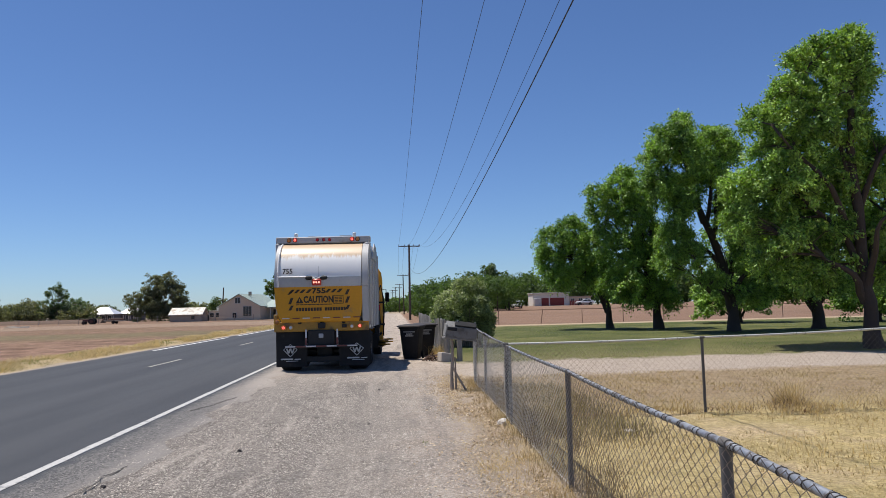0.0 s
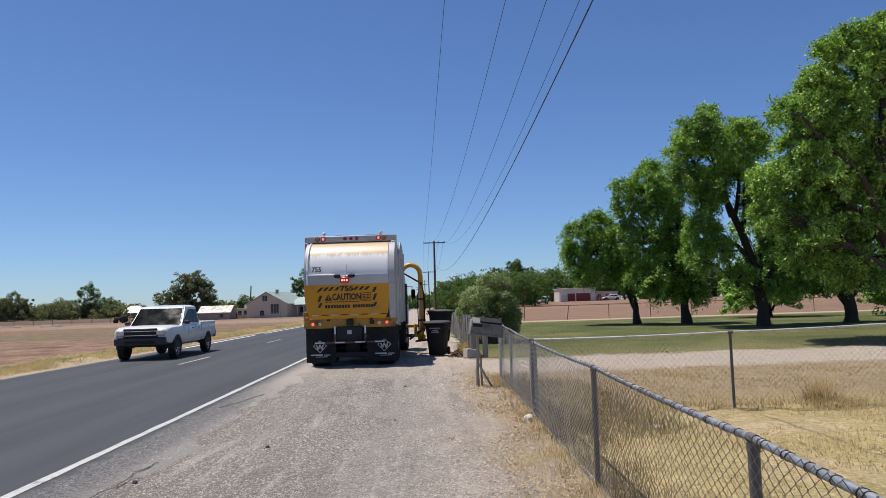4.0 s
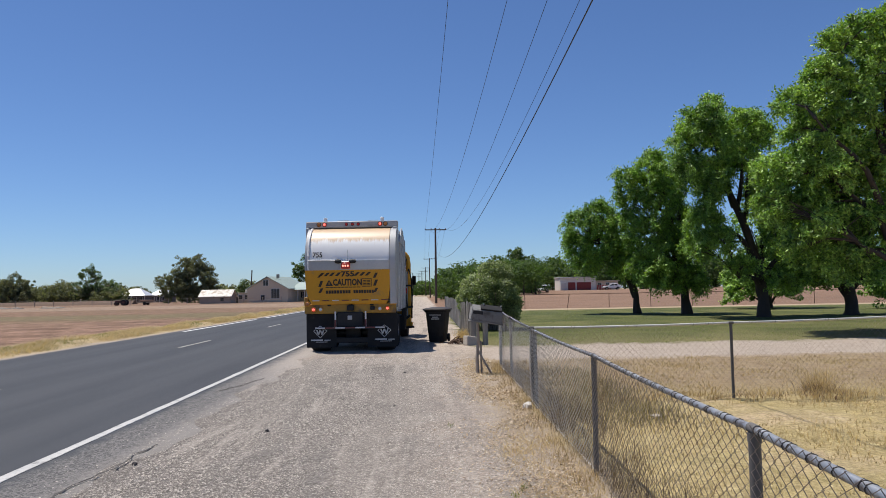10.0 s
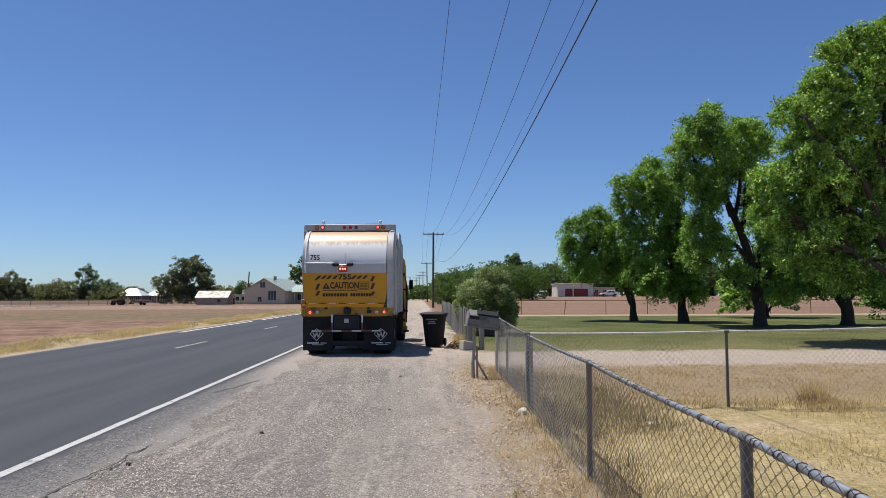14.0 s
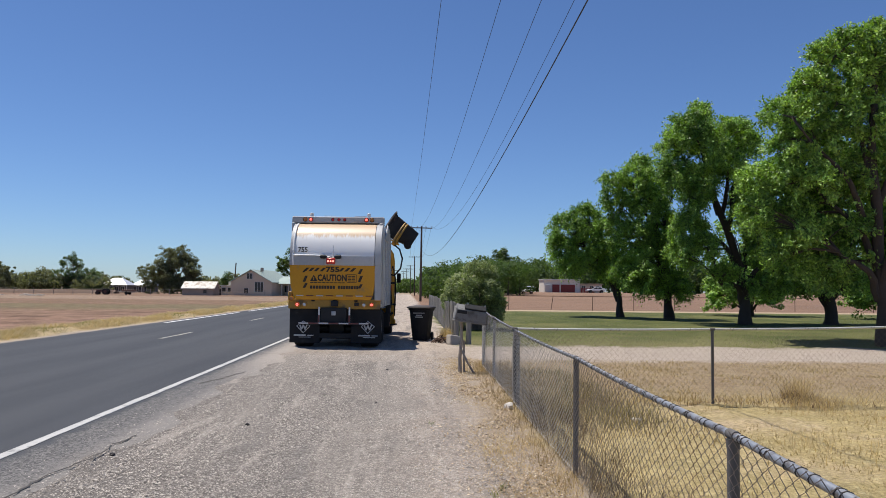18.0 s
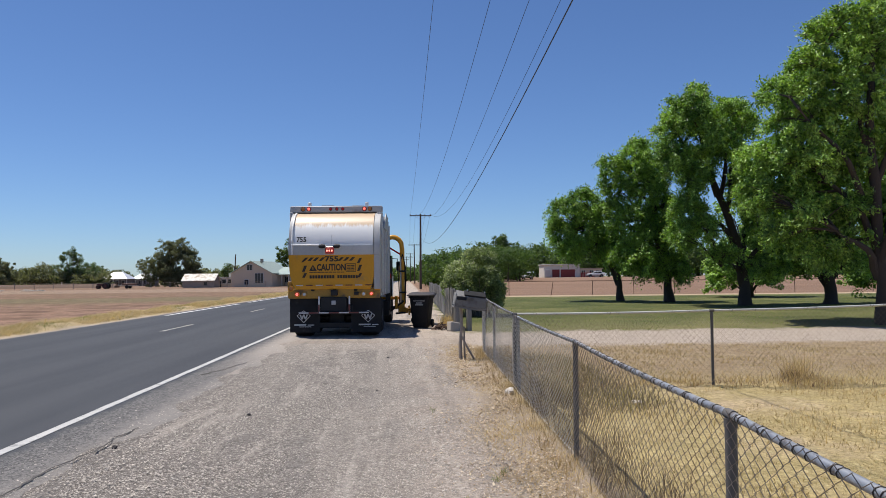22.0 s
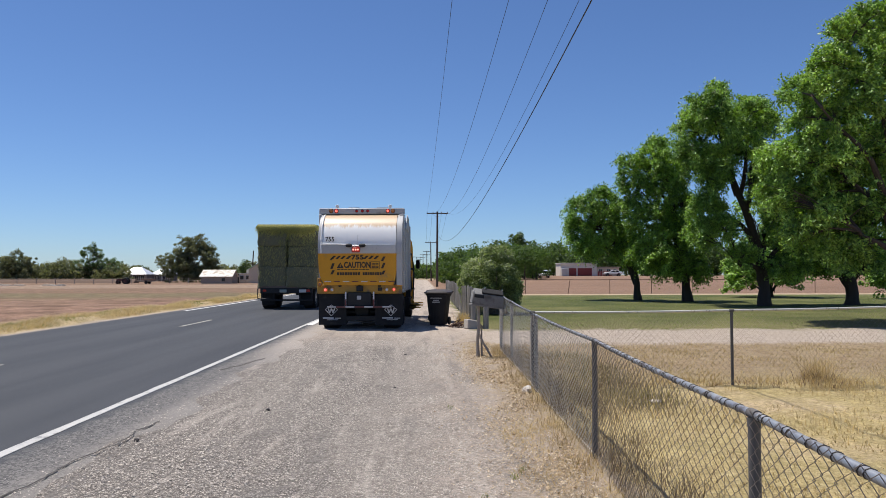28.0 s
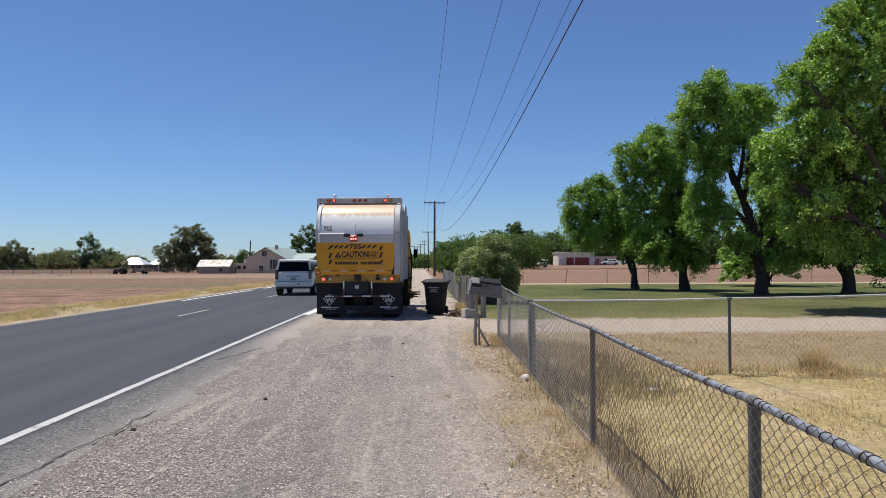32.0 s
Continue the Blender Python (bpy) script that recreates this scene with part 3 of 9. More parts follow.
def build_grass():
    straw = leafy("straw_blades", (0.60, 0.48, 0.26), (0.46, 0.35, 0.19), (0.9, 0.8, 0.5), 0.5, 0.7, 0.3)
    gold = leafy("golden_blades", (0.55, 0.455, 0.275), (0.40, 0.33, 0.185), (0.9, 0.8, 0.5), 0.35, 0.7, 0.3)
    green = leafy("weed_blades", (0.17, 0.20, 0.06), (0.26, 0.25, 0.09), (0.7, 0.9, 0.3), 0.7, 0.6, 0.3)
    turf = leafy("turf_blades", (0.17, 0.20, 0.066), (0.23, 0.25, 0.09), (0.7, 0.9, 0.3), 0.4, 0.6, 0.3)
    # verge over the road
    x, y = tufts(2600, (-13.3, -11.6), (8, 110), 0.20, 18, 1.3)
    keep = (x < -11.35) & (np.sin(y * 0.9 + 1.3 * np.sin(x * 2.1)) + np.sin(y * 0.37 + 2) + rng.normal(0, 0.5, len(y)) > -0.75)
    x, y = x[keep], y[keep]
    blades("verge_grass", "dry golden grass along the far verge", x, y, rng.uniform(0.04, 0.16, len(x)) * (0.5 + 1.1 * np.abs(np.sin(x * 1.3 + y * 0.45))), rng.uniform(1.2, 3.2, len(x)), 0.009 + 0.0003 * y, gold)
    x, y = tufts(900, (-13.3, -11.8), (10, 125), 0.30, 18, 1.2)
    keep = np.sin(y * 0.31) + np.sin(y * 0.83 + 1) + rng.normal(0, 0.4, len(y)) > 0.1
    x, y = x[keep], y[keep]
    blades("verge_weeds", "green weeds among dry grass on the far verge", x, y, rng.uniform(0.03, 0.13, len(x)), rng.uniform(1.0, 2.6, len(x)), 0.010 + 0.0003 * y, leafy("verge_olive", (0.165, 0.165, 0.075), (0.26, 0.235, 0.11), (0.7, 0.9, 0.3), 0.5, 0.7, 0.2))
    # along the roadside fence
    x, y = tufts(360, (1.22, 1.7), (2.2, 16.2), 0.07, 12)
    blades("fence_grass", "dry straw grass at the foot of the wire fence", x + 0.014 * (y - 6), y, rng.uniform(0.03, 0.14, len(x)), rng.uniform(0.5, 1.8, len(x)), 0.005, leafy("brown_straw", (0.42, 0.33, 0.20), (0.29, 0.22, 0.13), (0.9, 0.8, 0.5), 0.5, 0.7, 0.3))
    x, y = tufts(950, (0.75, 1.42), (2.6, 17.0), 0.12, 11)
    blades("litter_straw", "flattened straw strewn on the gravel edge", x + 0.014 * (y - 6), y, rng.uniform(0.010, 0.045, len(x)), rng.uniform(2.0, 5.0, len(x)), 0.005, straw)
    x, y = tufts(5, (0.2, 1.0), (3.4, 9.0), 0.022, 14)
    blades("shoulder_weeds", "small dusty green weeds in the gravel", x, y, rng.uniform(0.02, 0.07, len(x)), rng.uniform(0.4, 1.3, len(x)), 0.007, green)
    # dry lot behind the fence
    x, y = tufts(5200, (1.7, 13), (3.2, 16.8), 0.16, 11, 1.6)
    blades("lot_grass", "mown straw-yellow grass in the dry lot", x, y, rng.uniform(0.010, 0.034, len(x)), rng.uniform(0.8, 3.0, len(x)), 0.011, gold)
    x, y = tufts(150, (1.65, 6.5), (6.0, 16.5), 0.16, 14)
    blades("lot_tall_grass", "taller dead grass and weeds behind the wire fence", x, y, rng.uniform(0.03, 0.13, len(x)), rng.uniform(0.4, 1.6, len(x)), 0.008, straw)
    x, y = tufts(90, (3.0, 13.0), (10.2, 10.8), 0.12, 16)
    blades("cross_fence_grass", "dead grass along the foot of the cross fence", x, y, rng.uniform(0.04, 0.17, len(x)), rng.uniform(0.3, 1.2, len(x)), 0.008, straw)
    x, y = tufts(110, (1.8, 13.0), (10.25, 10.75), 0.10, 14)
    blades("fence_line_weeds", "reddish-brown dead weeds along the cross fence", x, y, rng.uniform(0.02, 0.11, len(x)), rng.uniform(0.5, 2.2, len(x)), 0.008, leafy("russet_weed", (0.20, 0.13, 0.09), (0.30, 0.21, 0.14), (0.8, 0.7, 0.5), 0.8, 0.8))
    # dark dead weeds leaning in the wire
    x, y = tufts(150, (1.42, 1.95), (2.6, 15.5), 0.08, 14)
    x += 0.02 * (y - 3)
    blades("fence_weeds", "dark dead weeds tangled behind the wire fence", x, y, rng.uniform(0.07, 0.30, len(x)), rng.uniform(0.3, 1.2, len(x)), 0.005, leafy("dead_weed", (0.22, 0.17, 0.11), (0.14, 0.105, 0.07), (0.8, 0.7, 0.5), 0.6, 0.8))
    x, y = tufts(280, (1.75, 3.1), (8.6, 14.5), 0.14, 13)
    blades("rank_weeds", "olive and brown weeds standing behind the wire fence", x, y, rng.uniform(0.04, 0.18, len(x)), rng.uniform(0.4, 1.5, len(x)), 0.008, leafy("rank_weed", (0.20, 0.165, 0.095), (0.32, 0.265, 0.165), (0.8, 0.8, 0.4), 0.9, 0.8))
    # lawn under the trees
    x = rng.uniform(2.4, 34, 20000)
    y = 21.3 + 35 * rng.random(20000) ** 1.35
    blades("lawn_grass", "green mown lawn under the shade trees", x, y, rng.uniform(0.008, 0.022, len(x)), rng.uniform(1.5, 4.0, len(x)), 0.026, turf)
    # stubble and clods on the field over the road
    x = -14.2 - 40 * rng.random(1800) ** 1.6
    y = 14 + 95 * rng.random(1800)
    blades("field_stubble", "sparse dry stubble on the bare field", x, y, rng.uniform(0.015, 0.05, len(x)), rng.uniform(0.8, 2.4, len(x)), 0.03, leafy("stubble", (0.36, 0.26, 0.16), (0.28, 0.22, 0.12), (0.8, 0.7, 0.5), 0.2, 0.8))
    # one big dead clump by the cross fence
    clump = thing("dead_bush", "dead straw-coloured grass clump with dark stalks beside the cross fence", "bush", pose(5.9, 11.0, 0))
    for nm, k, hh, mt in (("dry_growth", 300, 0.50, straw), ("dark_growth", 170, 0.26, pm("dark_twig", (0.115, 0.070, 0.05), 0.9))):
        x, y = rng.normal(0, 0.13, k), rng.normal(0, 0.13, k)
        b = blades(nm, "", x, y, rng.uniform(0.25, 1.0, k) ** 1.5 * hh, rng.uniform(0.3, 1.5, k), 0.007, mt, z=np.zeros(k))
        b.parent = clump
        for key in ("label", "category", "kind"):
            if key in b:
                del b[key]


def strew_litter():
    """Dry leaves, husks and straw bits lying flat along the fence side of the shoulder."""
    n = 46000
    y = 2.4 + 15.0 * rng.random(n) ** 1.35
    x = 1.36 + 0.014 * (y - 6) - np.abs(rng.normal(0, 0.42, n))
    patch = np.sin(y * 2.1 + 3 * np.sin(x * 2.3)) + np.sin(y * 0.8 + x * 4.0) + rng.normal(0, 0.7, n)
    k = patch > -0.35
    x, y = x[k], y[k]
    n = len(x)
    L = (0.003 + 0.010 * rng.random(n) ** 2) * (1 + 0.07 * y)
    w = L * np.where(rng.random(n) < 0.45, 0.16, rng.uniform(0.3, 0.7, n))
    a = rng.random(n) * 6.283
    ux, uy = np.cos(a), np.sin(a)
    t1, t2 = rng.normal(0, 0.35, n), rng.normal(0, 0.35, n)
    z = 0.014 + 0.012 * rng.random(n)
    v = np.empty((n, 4, 3))
    for j, (su, sv) in enumerate(((-1, 0), (0, -1), (1, 0), (0, 1))):
        v[:, j, 0] = x + su * ux * L - sv * uy * w
        v[:, j, 1] = y + su * uy * L + sv * ux * w
        v[:, j, 2] = z + su * t1 * L + sv * t2 * w
    f = np.array([(0, 1, 2), (0, 2, 3)])
    f = (f[None] + 4 * np.arange(n)[:, None, None]).reshape(-1, 3)
    m = bpy.data.materials.new("dry_litter")
    m.use_nodes = True
    nt = m.node_tree
    geo = nt.nodes.new("ShaderNodeNewGeometry")
    cr = nt.nodes.new("ShaderNodeValToRGB")
    cr.color_ramp.elements[0].color = (0.15, 0.10, 0.065, 1)
    cr.color_ramp.elements[1].color = (0.66, 0.55, 0.40, 1)
    e = cr.color_ramp.elements.new(0.45)
    e.color = (0.44, 0.32, 0.19, 1)
    nt.links.new(geo.outputs["Random Per Island"], cr.inputs[0])
    nt.links.new(cr.outputs[0], nt.nodes["Principled BSDF"].inputs["Base Color"])
    nt.nodes["Principled BSDF"].inputs["Roughness"].default_value = 0.8
    ob = new("leaf_litter", quick_mesh("leaf_litter", v.reshape(-1, 3), f, m))
    tagged(ob, "dry leaves and straw bits strewn along the fence", "litter", kind="stuff")


build_ground()
build_road()
strew_litter()
scatter_stones()
build_grass()

# ---- fences ----
GALV = pm("galvanised_steel", (0.40, 0.415, 0.43), 0.5, 0.7, var=0.2, scale=3, fine=60, bump=0.08, dist=0.002, stain=(0.16, 0.13, 0.11), amount=0.32, stain_scale=14)
POST = pm("post_steel", (0.135, 0.126, 0.118), 0.8, 0.2, var=0.2, scale=3, fine=60, bump=0.08, dist=0.002, stain=(0.14, 0.10, 0.075), amount=0.15)
OLD_WIRE = pm("old_fence_wire", (0.30, 0.25, 0.20), 0.55, 0.3, var=0.3, scale=2, fine=50, bump=0, stain=(0.18, 0.115, 0.08), amount=0.30, stain_scale=3)
# galvanised wire, its colour raised to carry the sun's glint on the far spans
GLINT_WIRE = pm("galvanised_fence_wire", (0.62, 0.58, 0.52), 0.45, 0.25, var=0.25, scale=2, fine=50, bump=0, stain=(0.30, 0.23, 0.17), amount=0.2, stain_scale=3)
TIE_WIRE = pm("tie_wire", (0.07, 0.062, 0.058), 0.6, 0.3, var=0.3, scale=6, fine=50, bump=0)
WIRE = pm("fence_wire", (0.33, 0.305, 0.28), 0.5, 0.5, var=0.2, scale=2, fine=50, bump=0, stain=(0.16, 0.10, 0.07), amount=0.2)
RUSTY = pm("rusty_pipe", (0.13, 0.075, 0.055), 0.85, 0.1, var=0.2, scale=2, fine=40, bump=0.05)
PALE_RAIL = pm("pale_rail", (0.56, 0.55, 0.50), 0.55, 0.3, var=0.12, scale=2, fine=40, bump=0.05)


def chain_fabric(p0, p1, z0, z1, cell=0.072, r=0.0023, bow=0.0, squat=1.0, hang=0.0, mat=None):
    """Woven wire between two points: each wire runs zigzag from bottom to top."""
    p0, p1 = np.array(p0, float), np.array(p1, float)
    L = np.linalg.norm(p1 - p0)
    d = (p1 - p0) / L
    nrm = np.array([-d[1], d[0]])
    unit = cell / 2
    nw = int(L / unit)
    m = int((z1 - z0) / (unit * squat))
    k = np.arange(m + 1)
    verts, faces = [], []
    off = np.array([(r, 0), (-r * 0.5, r * 0.87), (-r * 0.5, -r * 0.87)])
    for i in range(nw):
        s = (i + ((k + i) % 2)) * unit + 0.0030 * rng.standard_normal(m + 1)
        z = z0 + k * (z1 - z0) / m
        side = hang + 0.0025 * np.where((k + i) % 2, 1, -1) + bow * np.sin(np.pi * s / L) * np.sin(np.pi * k / m)
        c = np.stack([p0[0] + d[0] * s + nrm[0] * side, p0[1] + d[1] * s + nrm[1] * side, z], -1)
        b = len(verts) * 3 * (m + 1)
        ring = np.empty((m + 1, 3, 3))
        for j, (u, w) in enumerate(off):
            ring[:, j] = c + np.array([nrm[0] * u + d[0] * w, nrm[1] * u + d[1] * w, 0])
        verts.append(ring.reshape(-1, 3))
        q = 3 * np.arange(m)[:, None] + b
        for j in range(3):
            jj = (j + 1) % 3
            faces.append(np.concatenate([q + j, q + jj, q + 3 + jj, q + 3 + j], 1))
    return quick_mesh("wire_fabric", np.concatenate(verts), np.concatenate(faces), mat or WIRE)


def post_mesh(bm, x, y, h, r, lean=(0, 0), cap=True, z0=0.0):
    rod(bm, (x, y, z0 - 0.05), (x + lean[0], y + lean[1], z0 + h), r, r, 10)
    if cap:
        rod(bm, (x + lean[0], y + lean[1], z0 + h - 0.03), (x + lean[0], y + lean[1], z0 + h + 0.012), r * 1.18, r * 1.12, 10)
        rod(bm, (x + lean[0], y + lean[1], z0 + h + 0.012), (x + lean[0], y + lean[1], z0 + h + 0.035), r * 1.1, r * 0.45, 10)


def wire_fence(label, posts, rail_r, rail_mat, cell, post_r, sag=0.012, fabric=True, name="chain_link_fence", foot=0.04, rr=0.0023, tie=0.45, steel=None, squat=1.0, hang=0.0, mat=None):
    """posts: (x, y, height, lean x, lean y)."""
    f = thing(name, label, "fence", pose(posts[0][0], posts[0][1], gz(posts[0][0], posts[0][1])))
    o = Vector((posts[0][0], posts[0][1], gz(posts[0][0], posts[0][1])))
    for x, y, h, lx, ly in posts:
        bm = bmesh.new()
        z = gz(x, y) - o.z
        post_mesh(bm, x - o.x, y - o.y, h - 0.035, post_r, (lx, ly), cap=False, z0=z)
        q = Vector((x - o.x + lx, y - o.y + ly, z + h - 0.02))
        d = (Vector(posts[-1][:2]) - Vector(posts[0][:2])).normalized() * 0.035
        rod(bm, q - Vector((d.x, d.y, 0)), q + Vector((d.x, d.y, 0)), rail_r * 1.28, n=10)
        rod(bm, q - Vector((0, 0, 0.05)), q + Vector((0, 0, -0.015)), post_r * 1.12, n=10)
        part("post", bm, steel or POST, f)
    for a, b in zip(posts, posts[1:]):
        za, zb = gz(a[0], a[1]) + a[2] - 0.02, gz(b[0], b[1]) + b[2] - 0.02
        pts = []
        for i in range(9):
            t = i / 8
            pts.append(Vector((a[0] + a[3] + (b[0] + b[3] - a[0] - a[3]) * t, a[1] + a[4] + (b[1] + b[4] - a[1] - a[4]) * t, za + (zb - za) * t - sag * 4 * t * (1 - t))) - o)
        bm = bmesh.new()
        tube(bm, pts, rail_r, 10)
        part("top_rail", bm, rail_mat, f)
        if fabric:
            me = chain_fabric((a[0] - o.x, a[1] - o.y), (b[0] - o.x, b[1] - o.y), foot, min(a[2], b[2]) + 0.005, cell, rr, bow=0.03, squat=squat, hang=hang, mat=GLINT_WIRE if hang and b[1] > 7.5 else mat)
            ob = new("wire_fabric", me)
            ob.parent = f
            ob["kind"] = "stuff"
            # tie wires twisted round the rail
            bm = bmesh.new()
            L = math.dist(a[:2], b[:2])
            for i in range(max(2, int(L / tie))):
                t = (i + 0.5 + 0.38 * math.sin(i * 2.7 + L)) / max(2, int(L / tie))
                p = pts[min(7, int(t * 8))].lerp(pts[min(8, int(t * 8) + 1)], t * 8 - int(t * 8))
                d = (pts[-1] - pts[0]).normalized()
                s = d.cross(Vector((0, 0, 1)))
                ring = [p + d * 0.045 * (k / 9 - 0.5) + (rail_r + 0.0018) * (math.cos(k * 0.8) * s + math.sin(k * 0.8) * Vector((0, 0, 1))) for k in range(10)]
                tube(bm, ring, 0.0028 if tie > 0.2 else 0.0023, 4)
            part("wire_tie", bm, TIE_WIRE, f)["kind"] = "stuff"
    return f


wire_fence("grey chain-link fence with a round top rail beside the gravel",
           [(1.02, -0.9, 1.07, 0, 0), (1.31, 2.93, 1.05, 0, 0), (1.49, 6.45, 1.03, 0.01, 0.02), (1.53, 10.0, 1.06, 0.0, 0.03), (1.56, 10.55, 1.07, 0.0, 0.0),
            (1.60, 13.4, 1.12, 0.01, 0), (1.62, 15.4, 1.17, 0.03, -0.1)], 0.0165, GALV, 0.094, 0.0245, tie=0.105, rr=0.0021, squat=0.64, hang=0.027, mat=OLD_WIRE)
wire_fence("chain-link cross fence with a pale painted top rail over dry grass",
           [(1.54, 10.40, 1.08, 0, 0), (4.36, 10.35, 1.10, 0.0, 0), (7.3, 10.4, 1.16, 0, 0), (10.3, 10.4, 1.19, 0, 0), (13.3, 10.4, 1.20, 0, 0)], 0.017, PALE_RAIL, 0.084, 0.021, mat=OLD_WIRE)
fp = [(5.0 + 3.55 * k, 61.0 + 0.12 * k, 1.2, 0.0 if k != 2 else 0.18, 0) for k in range(0, 14)]
wire_fence("long wire fence with steel posts between lawn and ploughed field", fp, 0.025, RUSTY, 0.30, 0.027, fabric=True, rr=0.0016, steel=RUSTY)


def panel_fence():
    """Grey weathered board fence that runs on beyond the drive."""
    wood = pm("grey_boards", (0.25, 0.235, 0.215), 0.85, var=0.25, scale=1.2, fine=22, bump=0.3, random_var=0.25, stretch=(6, 6, 0.7))
    f = thing("board_fence", "weathered grey vertical board fence beside the dirt shoulder", "fence", pose(1.5, 21.9, 0))
    bm = bmesh.new()
    box(bm, (0, 0, 0.58), (0.022, 0.135, 1.16), 0.004)
    first = part("board", bm, wood, f, at=pose(0, 0.1, 0.02))
    r = random.Random(4)
    for k in range(1, 230):
        y = 0.1 + k * 0.165
        again(first, pose(0.010 * y + r.uniform(-0.012, 0.012), y, 0.02 + r.uniform(-0.03, 0.03) + 0.03 * math.sin(y * 0.7), r.uniform(-1.5, 1.5), r.uniform(-1.5, 1.5), -0.6), f)
    for z in (0.32, 0.92):
        bm = bmesh.new()
        box(bm, (0.035 + 0.19, 19, z), (0.04, 38.2, 0.09), 0.004, Euler((0, 0, radians(-0.57))).to_matrix())
        part("rail", bm, wood, f)
    # corrugated end posts
    for x, y, h in ((0.0, -0.12, 1.2), (0.34, -0.3, 1.0)):
        bm = bmesh.new()
        rod(bm, (x, y, -0.05), (x + 0.01, y, h), 0.085, 0.075, 9)
        part("post", bm, wood, f)


panel_fence()

# ---- trees and bushes ----
BARK = pm("bark", (0.055, 0.042, 0.034), 0.95, var=0.35, scale=2.2, fine=18, bump=0.7, dist=0.03, stretch=(3, 3, 0.8))
PALE_BARK = pm("pale_bark", (0.24, 0.20, 0.16), 0.9, var=0.3, scale=2, fine=18, bump=0.5, dist=0.02, stretch=(3, 3, 0.8))
PECAN = leafy("pecan_leaves", (0.075, 0.170, 0.028), (0.32, 0.48, 0.10), (1.35, 1.45, 0.5), 0.7, gloss=0.48, island=0.45, pass_through=0.28)
DARKLEAF = leafy("dark_leaves", (0.085, 0.135, 0.040), (0.14, 0.20, 0.062), (1.2, 1.3, 0.5), 0.3, island=0.2)
# grey-green far leaves, their colour also paled in place of distance haze
HAZYLEAF = leafy("grey_leaves", (0.14, 0.16, 0.088), (0.21, 0.22, 0.13), (1.2, 1.2, 0.6), 0.25, gloss=0.75, island=0.12)
WOODLEAF = leafy("wood_leaves", (0.065, 0.11, 0.038), (0.105, 0.160, 0.055), (1.2, 1.3, 0.5), 0.2, gloss=0.7, island=0.12)
ORCHARD = leafy("orchard_leaves", (0.062, 0.112, 0.034), (0.108, 0.170, 0.050), (1.2, 1.3, 0.5), 0.3, gloss=0.7, island=0.12)
OLEANDER = leafy("oleander_leaves", (0.18, 0.23, 0.095), (0.35, 0.40, 0.19), (0.9, 1.0, 0.5), 0.9)


def leaves_mesh(name, centres, radii, per, size, material, droop=0.25, up=0.25, flat=0.8, seed=1):
    """Leaves in tufts round the given centres: folded lozenges that face outwards and droop."""
    g = np.random.default_rng(seed)
    c = np.repeat(np.asarray(centres, float), per, 0)
    rad = np.repeat(np.asarray(radii, float), per)
    n = len(c)
    d = g.standard_normal((n, 3))
    d /= np.linalg.norm(d, axis=1, keepdims=True)
    rr = rad * (0.35 + 0.65 * g.random(n) ** 0.5)
    p = c + d * rr[:, None] * np.array([1, 1, flat])
    nrm = d + 0.45 * g.standard_normal((n, 3)) + np.array([0, 0, up])
    nrm /= np.linalg.norm(nrm, axis=1, keepdims=True)
    ax = np.cross(nrm, g.standard_normal((n, 3)))
    ax[:, 2] -= droop
    ax -= nrm * (ax * nrm).sum(1, keepdims=True)
    ax /= np.linalg.norm(ax, axis=1, keepdims=True) + 1e-9
    sd = np.cross(nrm, ax)
    s = size * (0.6 + 0.8 * g.random(n))[:, None]
    w = s * 0.29
    v = np.empty((n, 4, 3))
    v[:, 0] = p - ax * s * 0.5
    v[:, 1] = p + sd * w - nrm * w * 0.25
    v[:, 2] = p + ax * s * 0.5
    v[:, 3] = p - sd * w - nrm * w * 0.25
    f = np.array([(0, 1, 2), (0, 2, 3)])
    f = (f[None] + 4 * np.arange(n)[:, None, None]).reshape(-1, 3)
    return quick_mesh(name, v.reshape(-1, 3), f, material)


SHADE = "shade trees on the lawn"


